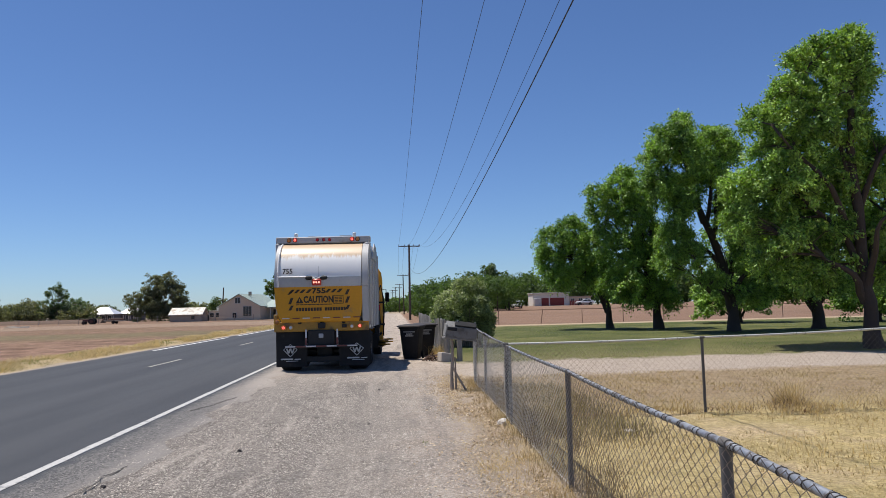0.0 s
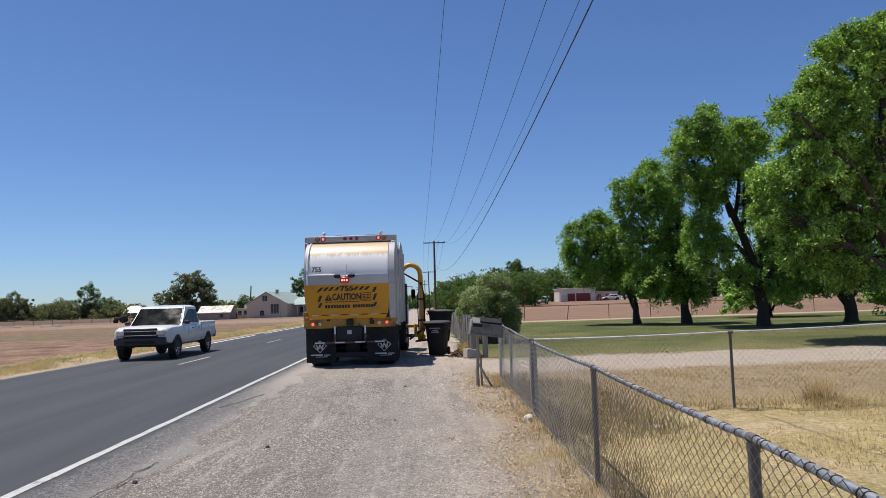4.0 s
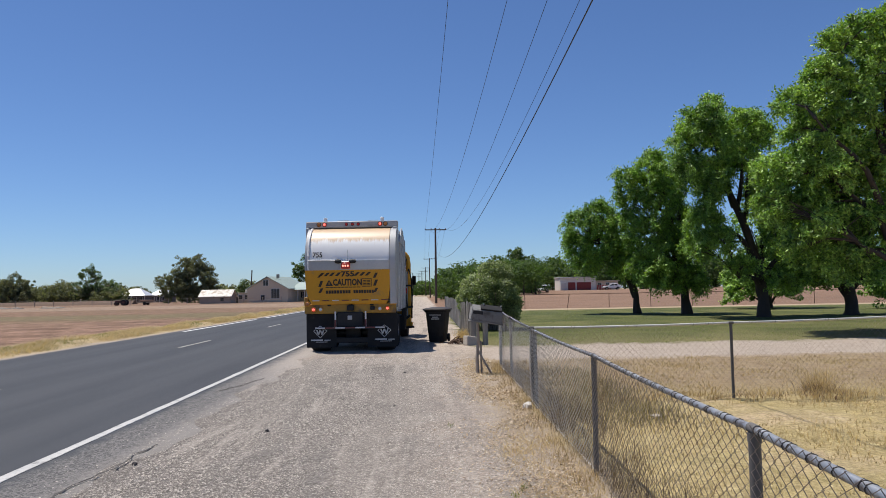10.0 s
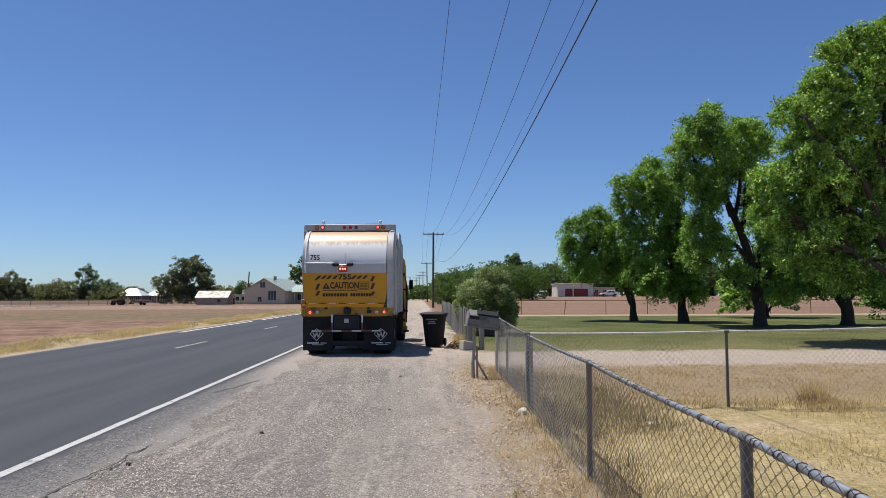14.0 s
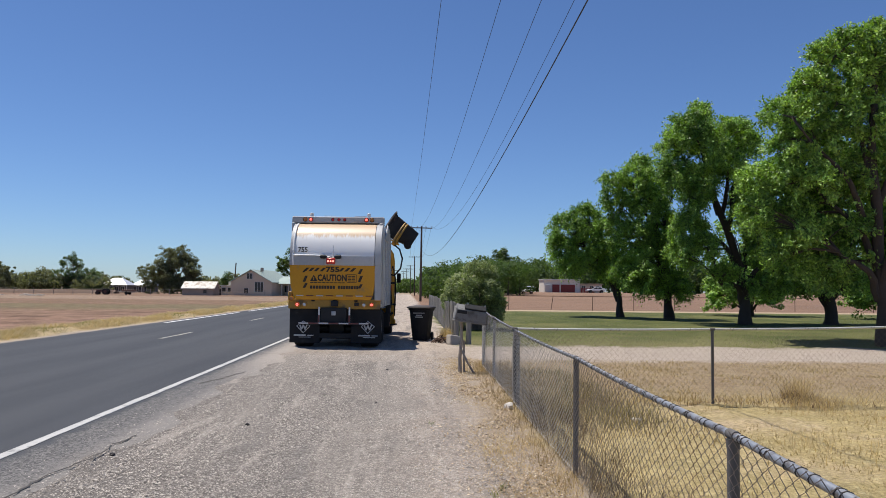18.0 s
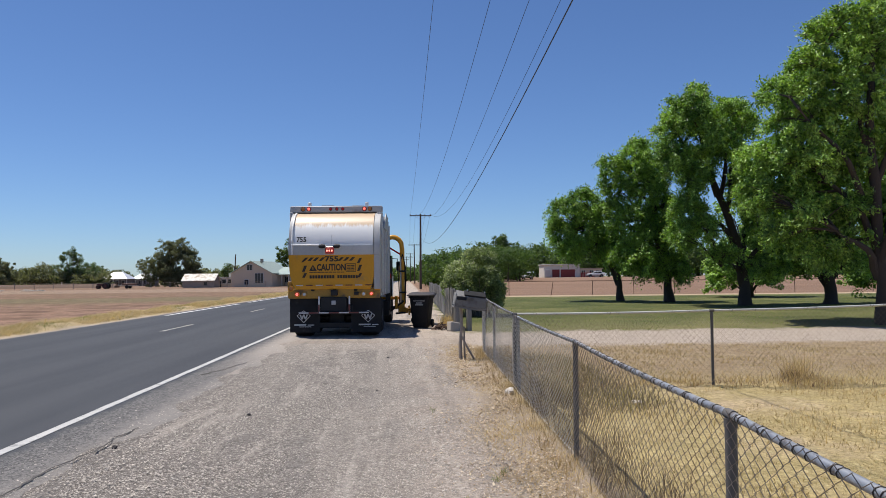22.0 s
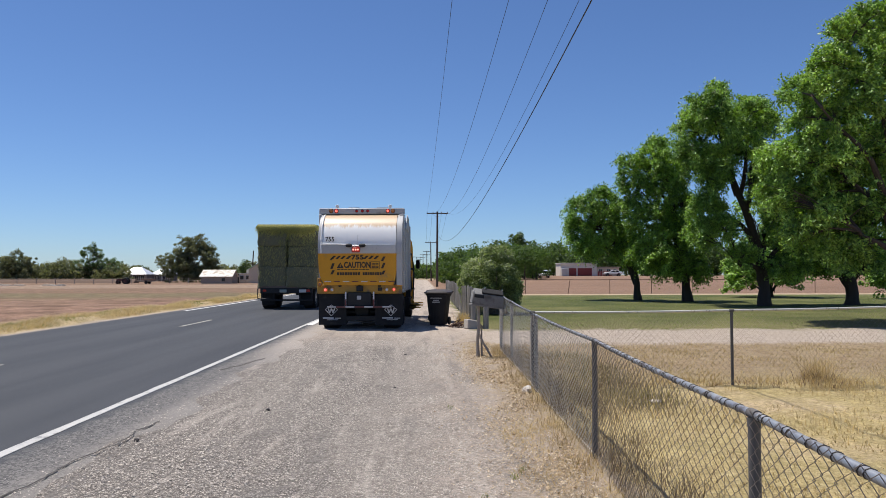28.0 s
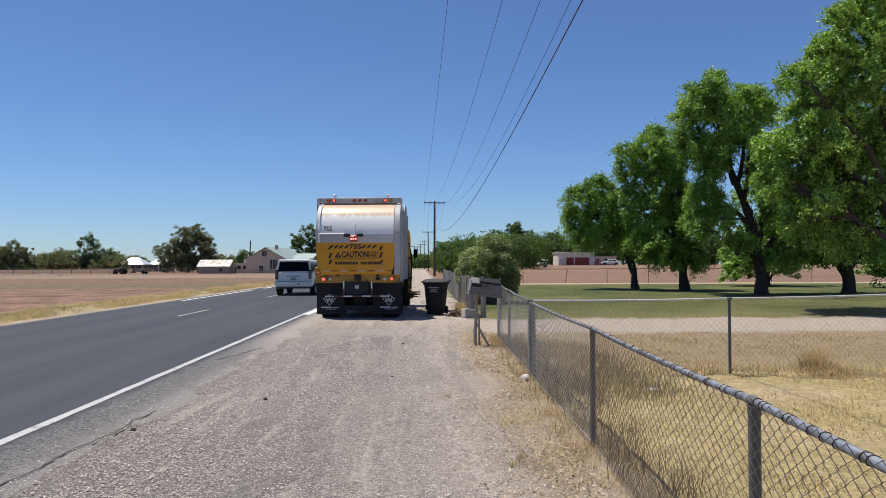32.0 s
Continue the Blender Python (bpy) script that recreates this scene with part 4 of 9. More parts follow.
def tree(label, foot, trunk_h, trunk_r, lobes, tuft_r=0.5, density=1.0, per=60, leaf=0.17, material=None, bark=None, lean=(0, 0), seed=1, name="tree", droop=0.35, group="", skirt=None):
    """lobes: (dx, dy, z, rx, ry, rz), boughs of the crown round the trunk's foot."""
    r = random.Random(seed)
    g = np.random.default_rng(seed)
    material, bark = material or PECAN, bark or BARK
    t = thing(name, label, "tree", pose(foot[0], foot[1], gz(*foot)), group)
    bm = bmesh.new()
    pts, rs = [], []
    for i in range(7):
        k = i / 6
        pts.append(Vector((lean[0] * k ** 1.8 + 0.04 * math.sin(k * 5 + seed), lean[1] * k ** 1.8 + 0.04 * math.cos(k * 4 + seed), trunk_h * k - 0.08)))
        rs.append(trunk_r * (1.0 - 0.32 * k + 0.30 * max(0, 0.16 - k) / 0.16))
    tube(bm, pts, rs, 12)
    part("trunk", bm, bark, t)
    cs, rad = [], []
    k = 1.0 if group == SHADE else 1.0
    lobes = [(k * a, b, k * c, k * d, k * e, k * f) for a, b, c, d, e, f in lobes]
    if skirt:
        # low boughs that hang round the trunk
        ring_r, low, count = skirt
        for k in range(count):
            a = 2 * math.pi * (k + 0.4 * r.random()) / count
            q = ring_r * r.uniform(0.65, 1.1)
            lobes.append((lean[0] + q * math.cos(a), lean[1] + q * math.sin(a), low + r.uniform(0.35, 1.3), r.uniform(0.5, 0.85), r.uniform(0.5, 0.85), r.uniform(0.4, 0.65)))
    bm = bmesh.new()
    for lx, ly, lz, rx, ry, rz in lobes:
        tip = Vector((lx, ly, lz))
        k0 = min(0.97, max(0.3, (lz - 1.0) / trunk_h - 0.15 + 0.1 * r.random()))
        start = pts[int(k0 * 6)]
        n = 6
        path = []
        for i in range(n + 1):
            k = i / n
            p = start.lerp(tip, k) + Vector((0.18 * math.sin(3 * k + seed + lx), 0.18 * math.cos(3.4 * k + ly), 0.35 * math.sin(math.pi * k) * (1 if lz > trunk_h else 0.4)))
            path.append(p)
        r0 = trunk_r * (0.19 + 0.14 * min(1, (rx * ry) / 6))
        tube(bm, path, [r0 * (1 - 0.8 * i / n) + 0.012 for i in range(n + 1)], 7)
        # secondary twigs
        for _ in range(9):
            b = path[r.randint(2, n)]
            e = tip + Vector((r.uniform(-1, 1) * rx * 0.8, r.uniform(-1, 1) * ry * 0.8, r.uniform(-0.8, 0.9) * rz))
            tube(bm, [b, b.lerp(e, 0.5) + Vector((0, 0, 0.12)), e], [r0 * 0.26 + 0.006, r0 * 0.16 + 0.005, 0.006], 5)
        nt_ = int(density * 1.7 * 5.2 * (rx * ry * rz) ** (2 / 3) / (tuft_r * tuft_r) * 0.62)
        # sprays: flat clumps of tufts set unevenly over the bough, some standing out of it
        nc = max(6, nt_ // 5)
        d = g.standard_normal((nc, 3))
        d /= np.linalg.norm(d, axis=1, keepdims=True)
        rr = (0.42 + 0.60 * g.random(nc) ** 0.5) * (1 + 0.09 * g.standard_normal(nc))
        q = np.repeat(d * rr[:, None] * np.array([rx, ry, rz]) + np.array([lx, ly, lz]), 5, 0)
        nt_ = len(q)
        off = g.standard_normal((nt_, 3)) * np.array([0.9, 0.9, 0.95]) * tuft_r * 0.62
        off[:, 2] -= 0.12 * (off[:, 0] ** 2 + off[:, 1] ** 2) / tuft_r
        q = q + off
        cs.append(q)
        rad.append(tuft_r * (0.40 + 0.60 * g.random(nt_)))
    part("branch_work", bm, bark, t)
    crown = new("crown", leaves_mesh("crown", np.concatenate(cs), np.concatenate(rad), per, leaf, material, droop=droop, up=0.55, seed=seed))
    crown.parent = t
    return t


def spray_mesh(name, lobes, per_m2, leaves, size, leaf, material, seed, slim=0.24):
    """Leaves in uneven drooping clumps on the boughs' shells, with gaps between them and few leaves inside."""
    g = np.random.default_rng(seed)
    lb = np.array(lobes, float)
    base, axis = [], []
    for i, (r, rz) in enumerate(lb[:, 3:]):
        n = int(per_m2 * 4 * math.pi * r * (r + rz) / 2) + 3
        d = g.standard_normal((n, 3))
        d[:, 2] += 0.25
        d /= np.linalg.norm(d, axis=1, keepdims=True)
        inner = g.random(n) < 0.10
        k = np.where(inner, 0.1 + 0.4 * g.random(n), 0.50 + 0.46 * g.random(n))
        p = lb[i, :3] + d * k[:, None] * np.array([r, r, rz])
        q = (p[:, None] - lb[None, :, :3]) / lb[None, :, [3, 3, 4]]
        deep = ((q ** 2).sum(-1) < 0.28).any(1) & ~inner
        keep = ~deep | (g.random(n) < 0.10)
        base.append(p[keep])
        axis.append((d * 0.8 + 0.35 * g.standard_normal((n, 3)) + np.array([0, 0, 0.25]))[keep])
    base, axis = np.concatenate(base), np.concatenate(axis)
    axis /= np.linalg.norm(axis, axis=1, keepdims=True)
    # each clump is a handful of short sprays that start from one point
    m = 5
    base, axis = np.repeat(base, m, 0), np.repeat(axis, m, 0)
    axis = axis + 0.55 * g.standard_normal(axis.shape)
    axis /= np.linalg.norm(axis, axis=1, keepdims=True)
    L = size * (0.35 + 1.0 * g.random(len(base)) ** 1.5)
    per = max(1, leaves // m)
    p, d, L = np.repeat(base, per, 0), np.repeat(axis, per, 0), np.repeat(L, per)
    n = len(p)
    u = g.random(n) ** 0.75
    p = p + d * (L * u)[:, None] + g.standard_normal((n, 3)) * (0.17 * L)[:, None]
    p[:, 2] -= 0.45 * L * u * u
    ax = d * 0.6 + 0.8 * g.standard_normal((n, 3)) + np.array([0, 0, -0.45])
    ax /= np.linalg.norm(ax, axis=1, keepdims=True)
    nrm = np.cross(ax, g.standard_normal((n, 3))) + d * 0.4 + np.array([-0.2, 0.1, 1.1])
    nrm -= ax * (nrm * ax).sum(1, keepdims=True)
    nrm /= np.linalg.norm(nrm, axis=1, keepdims=True) + 1e-9
    sd = np.cross(nrm, ax)
    s = leaf * (0.6 + 0.8 * g.random(n))[:, None]
    w = s * slim
    v = np.empty((n, 4, 3))
    v[:, 0] = p - ax * s * 0.5
    v[:, 1] = p + sd * w - nrm * w * 0.3
    v[:, 2] = p + ax * s * 0.5
    v[:, 3] = p - sd * w - nrm * w * 0.3
    f = np.array([(0, 1, 2), (0, 2, 3)])
    f = (f[None] + 4 * np.arange(n)[:, None, None]).reshape(-1, 3)
    return quick_mesh(name, v.reshape(-1, 3), f, material)


def shade_tree(label, foot, stem, stem_r, limbs, boughs, leaf, per_m2, leaves, size, seed, back=0.0, deep=0.85):
    """stem: points of the trunk; limbs: (height up the stem, reach across, reach along, top); boughs: (across, height, radius, half height)."""
    r = random.Random(seed)
    t = thing("tree", label, "tree", pose(foot[0], foot[1], 0), SHADE)
    stem = [Vector(p) for p in stem]
    fine, rs = [], []
    for i in range(13):
        k = i / 12 * (len(stem) - 1)
        j = min(int(k), len(stem) - 2)
        p = stem[j].lerp(stem[j + 1], k - j)
        fine.append(p + Vector((0.03 * math.sin(i * 1.3 + seed), 0.03 * math.cos(i * 1.7 + seed), 0)))
        rs.append(stem_r * (1.0 - 0.55 * i / 12 + 0.45 * max(0, 1 - i / 1.6)))
    bm = bmesh.new()
    tube(bm, fine, rs, 14)
    for v in bm.verts:
        v.co += 0.035 * Vector((noise.noise(v.co * 4), noise.noise(v.co * 4 + Vector((7, 0, 0))), 0))
    part("trunk", bm, BARK, t)
    tips = []
    for z0, dx, dy, z1 in limbs:
        j = min(range(13), key=lambda i: abs(fine[i].z - z0))
        a, b = fine[j], Vector((fine[j].x + dx, fine[j].y + dy, z1))
        path = [a.lerp(b, i / 7) + Vector((0.10 * math.sin(i * 1.1 + dx), 0.10 * math.cos(i * 1.3 + dy), 0.5 * math.sin(math.pi * i / 7) * (0.5 if z1 - z0 > 1 else 1))) for i in range(8)]
        bm = bmesh.new()
        tube(bm, path, [max(0.03, rs[j] * (0.72 - 0.075 * i)) for i in range(8)], 9)
        part("limb", bm, BARK, t)
        tips += path[2:]
    tips += fine[5:]
    mid = sum(b[0] for b in boughs) / len(boughs)
    half = (max(b[0] for b in boughs) - min(b[0] for b in boughs)) / 2
    out = foot[0] / foot[1]
    lobes = []
    for dx, z, rad, rz in boughs:
        k = math.sqrt(max(0.05, 1 - ((dx - mid) / (1.15 * half)) ** 2)) * half * 0.8
        for dy in ((-k, 0, k) if k > 1.3 * rad else (-0.5 * k, 0.5 * k)):
            dy = deep * dy + back + r.uniform(-0.3, 0.3)
            lobes.append((dx * (1 + dy / foot[1]) + dy * out, dy, z + (z - 1.6) * dy / foot[1], rad * (1 + max(0, dy) / foot[1]), rz * (1 + max(0, dy) / foot[1])))
    bm = bmesh.new()
    for x, y, z, rad, rz in lobes:
        c = Vector((x, y, z))
        a = min(tips, key=lambda p: (p - c).length + (1.5 if p.z > z + 0.3 else 0))
        mid_p = a.lerp(c, 0.5) + Vector((0, 0, 0.15))
        tube(bm, [a, mid_p, c], [0.055, 0.035, 0.018], 5)
        for _ in range(4):
            e = c + Vector((r.uniform(-1, 1) * rad, r.uniform(-1, 1) * rad, r.uniform(-0.9, 0.9) * rz))
            tube(bm, [mid_p, mid_p.lerp(e, 0.6) + Vector((0, 0, 0.08)), e], [0.02, 0.013, 0.006], 4)
    part("branch_work", bm, BARK, t)
    crown = new("crown", spray_mesh("crown", lobes, per_m2, leaves, size, leaf, PECAN, seed))
    crown.parent = t
    return t


shade_tree("tall leafy pecan tree with a forked dark trunk on the lawn", (14.91, 22.3),
           [(0, 0, -0.08), (-0.02, 0, 0.9), (-0.12, 0, 1.7), (-0.2, 0, 3.6), (-0.35, 0, 6.0), (-0.2, 0, 8.2)], 0.235,
           [(1.5, -1.7, -0.4, 2.9), (1.9, 1.2, 0.5, 4.2), (2.6, -1.6, 0.7, 5.0), (3.4, -2.6, -0.5, 6.6), (4.0, 1.3, -0.6, 7.0), (5.2, -1.4, 0.4, 8.6), (2.2, -0.4, -1.8, 4.0)],
           [(-0.1, 9.65, 0.52, 0.62), (-1.1, 9.4, 0.60, 0.57), (-1.8, 8.9, 0.53, 0.57), (-0.4, 8.6, 0.78, 0.71), (0.1, 8.7, 0.42, 0.70), (-2.3, 8.0, 0.60, 0.60), (-3.2, 7.2, 0.60, 0.44),
            (-1.5, 7.5, 0.71, 0.71), (-0.3, 7.2, 0.71, 0.78), (-2.1, 6.4, 0.81, 0.71), (-3.0, 6.2, 0.60, 0.57), (-4.0, 5.1, 0.57, 0.53), (-3.1, 5.0, 0.71, 0.64)]
           + [(-2.1, 4.9, 0.78, 0.71), (-4.1, 4.1, 0.42, 0.46), (-3.3, 3.8, 0.72, 0.65), (-2.1, 3.4, 0.81, 0.70), (-0.8, 5.2, 0.81, 0.99), (0.4, 5.8, 0.64, 1.06), (-1.0, 3.3, 0.81, 0.70),
              (0.5, 3.7, 0.67, 0.90), (1.4, 5.9, 0.5, 1.0), (-3.2, 2.8, 0.55, 0.45), (-1.9, 2.35, 0.70, 0.45), (0.6, 2.5, 0.65, 0.42), (2.3, 4.6, 0.9, 1.1), (2.4, 6.3, 0.8, 1.0)],
           0.110, 3.4, 150, 0.42, 3, back=1.5, deep=0.6)
shade_tree("tall leafy pecan tree with a leaning forked trunk on the lawn", (17.35, 37.0),
           [(0, 0, -0.08), (-0.05, 0, 1.2), (-0.3, 0, 3.0), (-1.0, 0, 5.0), (-1.7, 0, 6.8), (-2.2, 0, 9.0)], 0.27,
           [(1.0, -1.5, -0.6, 2.0), (2.6, 0.9, 0.4, 4.6), (3.2, -1.9, 0.3, 4.8), (4.6, 0.7, 0, 8.2), (5.5, -1.6, 0.4, 8.2), (5.6, 0.9, -0.3, 9.6), (2.0, 1.2, -0.5, 2.9)],
           [(-2.2, 10.6, 0.62, 0.78), (-3.1, 10.2, 0.58, 0.58), (-3.7, 9.2, 0.68, 0.68), (-2.1, 9.3, 0.93, 0.93), (-3.7, 7.9, 0.70, 0.87), (-2.3, 7.5, 0.93, 0.81), (-0.5, 9.9, 0.78, 0.74),
            (0.3, 9.3, 0.47, 0.70), (-0.9, 8.3, 0.81, 0.99), (-2.7, 6.4, 0.66, 0.70)]
           + [(-2.9, 4.9, 0.86, 0.74), (-3.1, 3.7, 0.72, 0.66), (-2.0, 4.0, 0.50, 0.62), (-0.2, 6.5, 0.60, 1.1), (1.0, 4.4, 0.95, 1.25), (1.5, 2.7, 0.92, 0.80), (-1.0, 2.6, 0.6, 0.42), (0.8, 2.0, 0.58, 0.40), (0.7, 6.0, 0.6, 1.0)],
           0.13, 2.5, 150, 0.52, 5)
shade_tree("leafy pecan tree with a stout dark trunk on the lawn", (15.65, 43.3),
           [(0, 0, -0.08), (-0.05, 0, 1.3), (-0.3, 0, 3.0), (-0.7, 0, 5.0), (-1.2, 0, 7.6)], 0.26,
           [(1.2, -1.8, -0.4, 3.2), (1.8, 0.4, 0.5, 3.6), (2.6, -1.9, 0.3, 6.0), (3.8, 0.5, -0.3, 7.4), (4.4, -1.6, 0.2, 7.6)],
           [(-3.2, 8.0, 0.80, 0.82), (-1.8, 8.7, 0.92, 0.95), (-3.0, 6.6, 0.90, 1.05), (-1.3, 7.0, 1.10, 1.15), (-0.2, 8.0, 0.72, 0.90), (-0.4, 5.4, 0.88, 1.05), (-2.2, 4.8, 1.15, 1.15), (-1.1, 3.7, 1.05, 1.0),
            (0.3, 3.7, 0.76, 1.10), (-1.6, 2.4, 0.95, 0.75), (0.1, 2.2, 0.90, 0.65), (0.7, 1.7, 0.48, 0.38), (-0.9, 1.75, 0.5, 0.35), (-2.5, 2.8, 0.80, 0.85)],
           0.135, 2.2, 150, 0.55, 8)
shade_tree("round leafy pecan tree ending the row on the lawn", (13.5, 46.0),
           [(0, 0, -0.08), (-0.05, 0, 1.0), (-0.4, 0, 2.4), (-1.1, 0, 3.8), (-1.8, 0, 5.4)], 0.21,
           [(1.2, -1.6, 0.3, 3.2), (1.6, 0.4, -0.3, 3.6), (2.2, -2.0, -0.3, 4.6), (2.6, 0.2, 0.4, 4.8)],
           [(-3.4, 5.4, 1.10, 1.05), (-2.2, 6.2, 0.88, 0.88), (-2.2, 4.6, 1.30, 1.15), (-3.7, 4.3, 0.80, 0.80), (-1.1, 5.0, 1.0, 1.25), (-1.7, 3.4, 1.05, 0.85), (-0.4, 3.5, 0.86, 1.05), (-0.3, 2.4, 0.5, 0.5), (-3.0, 3.4, 0.85, 0.60)],
           0.135, 2.2, 150, 0.55, 9)
tree("leafy pecan tree with a forked trunk on the lawn", (22.4, 37.9), 1.9, 0.34,
     [(-1.6, 0, 5.6, 2.0, 2.0, 1.8), (1.0, 0, 6.4, 2.4, 2.4, 2.2), (-0.4, 0, 8.4, 2.0, 2.2, 1.8), (2.6, 0, 4.6, 2.0, 2.0, 1.5), (-2.6, 0, 3.4, 1.8, 1.6, 1.3), (0.5, 0, 3.0, 1.8, 1.6, 1.0), (-1.6, 0, 2.2, 1.4, 1.2, 0.6), (2.4, 0, 2.6, 1.6, 1.4, 0.8)],
     0.46, 1.3, 44, 0.15, lean=(-0.2, 0.0), seed=12, group=SHADE, skirt=(1.2, 1.7, 8))
tree("leafy tree standing behind the row on the lawn", (24.2, 51.0), 2.0, 0.28,
     [(-1.2, 0, 5.4, 2.1, 2.0, 1.9), (1.4, 0, 5.2, 2.0, 2.0, 1.8), (0, 0, 7.4, 2.0, 2.0, 1.8), (-0.5, 0, 3.4, 1.8, 1.8, 1.0)],
     0.55, 0.9, 50, 0.19, lean=(-0.2, 0.0), seed=13, group=SHADE, skirt=(2.1, 0.9, 9))
tree("leafy tree by the field fence on the lawn", (31.0, 46.0), 2.0, 0.30,
     [(-1.6, 0, 5.4, 2.3, 2.2, 2.0), (1.4, 0, 5.6, 2.2, 2.2, 2.0), (0, 0, 7.8, 2.2, 2.2, 1.9), (-0.5, 0, 3.4, 2.0, 1.8, 1.0)],
     0.55, 0.9, 50, 0.19, lean=(0.2, 0.0), seed=14, group=SHADE, skirt=(2.1, 0.9, 9))


def oleander():
    b = thing("oleander_bush", "large grey-green oleander bush with pale blossom behind the board fence", "bush", pose(2.9, 30.0, 0))
    g = np.random.default_rng(21)
    lobes = [(-0.75, -0.2, 1.25, 0.65, 0.9, 0.95), (0.1, -0.4, 1.75, 0.8, 0.9, 1.1), (0.0, 0.8, 1.5, 0.9, 1.1, 0.95), (0.62, 0.1, 0.95, 0.45, 0.8, 0.7), (-0.2, 2.0, 1.4, 0.9, 1.2, 0.95), (0.3, 1.6, 1.2, 0.7, 1.0, 0.85)]
    cs, rad = [], []
    bm = bmesh.new()
    for lx, ly, lz, rx, ry, rz in lobes:
        d = g.standard_normal((110, 3))
        d /= np.linalg.norm(d, axis=1, keepdims=True)
        cs.append(d * (0.5 + 0.5 * g.random((110, 1)) ** 0.5) * np.array([rx, ry, rz]) + np.array([lx, ly, lz]))
        rad.append(0.14 + 0.18 * g.random(110))
        for k in range(7):
            e = cs[-1][k]
            tube(bm, [(lx * 0.4 + 0.1 * k - 0.3, ly * 0.5, -0.05), (lx * 0.7, ly * 0.8, lz * 0.5), tuple(e)], [0.03, 0.02, 0.006], 5)
    part("stems", bm, PALE_BARK, b)
    c = np.concatenate(cs)
    c[:, 2] = np.maximum(c[:, 2], 0.2)
    crown = new("foliage", leaves_mesh("foliage", c, np.concatenate(rad), 80, 0.085, OLEANDER, droop=0.1, up=0.5, seed=22))
    crown.parent = b
    k = g.choice(len(c), 40, replace=False)
    fl = new("blossom", leaves_mesh("blossom", c[k] + np.array([0, -0.1, 0.12]), np.full(40, 0.08), 6, 0.05, pm("blossom", (0.72, 0.62, 0.60), 0.7), seed=23))
    fl.parent = b


oleander()


def grove(name, label, spots, material, leaf, per, seed, trunks=True):
    """A far wood: crowns of many tufts, ragged along the top; nobody could count the trees."""
    g = np.random.default_rng(seed)
    cs, rad = [], []
    bm = bmesh.new()
    for x, y, h, w in spots:
        z0 = gz(x, y)
        n = int(26 + 5 * w * h / 4)
        d = g.standard_normal((n, 3))
        d /= np.linalg.norm(d, axis=1, keepdims=True)
        rr = 0.35 + 0.65 * g.random((n, 1)) ** 0.5
        q = d * rr * np.array([w, w, h * 0.48]) + np.array([x, y, z0 + h * 0.5])
        q[:, 0] += g.normal(0, 0.25, n)
        cs.append(q)
        rad.append((0.5 + 0.6 * g.random(n)) * (0.35 + 0.14 * h))
        if trunks:
            rod(bm, (x, y, z0 - 0.1), (x + g.normal(0, 0.2), y, z0 + h * 0.6), 0.05 + 0.022 * h, 0.04, 6)
    ob = new(name, leaves_mesh(name, np.concatenate(cs), np.concatenate(rad), per, leaf, material, seed=seed))
    tagged(ob, label, "trees", kind="stuff")
    if trunks:
        t = new("trunks", mesh_of(bm, "trunks", BARK))
        t.parent = ob
    else:
        bm.free()


g = np.random.default_rng(31)
spots = []
# orchard block beyond the bush, following the road into the distance
for k in range(50):
    y = 108 + 200 * (k / 50)
    spots.append((5.0 + g.uniform(-0.5, 2.2) + 0.008 * (y - 100), y, g.uniform(4.7, 6.3), g.uniform(1.9, 2.6)))
for k in range(46):
    yy = g.uniform(132, 186)
    spots.append((yy * g.uniform(0.055, 0.158), yy, g.uniform(5.2, 7.0), g.uniform(2.2, 3.2)))
grove("orchard", "green orchard trees lining the road into the distance", spots, ORCHARD, 0.40, 34, 32)
spots = [(x, 215 + g.uniform(-12, 20), g.uniform(8.5, 11.5), g.uniform(3.0, 5.0)) for x in np.arange(22, 200, 2.3)]
grove("far_wood", "dark green line of trees behind the ploughed field", spots, WOODLEAF, 0.80, 17, 33)
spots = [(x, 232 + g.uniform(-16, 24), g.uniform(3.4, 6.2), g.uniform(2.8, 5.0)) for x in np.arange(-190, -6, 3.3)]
grove("field_wood", "hazy green tree line beyond the bare field", spots, HAZYLEAF, 0.75, 15, 34, False)
spots = [(g.uniform(-14, 6), 300 + g.uniform(0, 160), g.uniform(4, 7), g.uniform(2.6, 4.0)) for _ in range(40)]
grove("road_end_wood", "dark trees where the road meets the horizon", spots, DARKLEAF, 0.8, 10, 35, False)
spots = [(-124 + 1.45 * k + g.uniform(-1, 1), 180 + g.uniform(-5, 5), g.uniform(3.8, 5.4) + 1.2 * math.sin(k * 0.55), g.uniform(2.2, 3.2)) for k in range(36)]
grove("field_hedge", "grey-green brush along the field edge", spots, HAZYLEAF, 0.45, 24, 36, False)

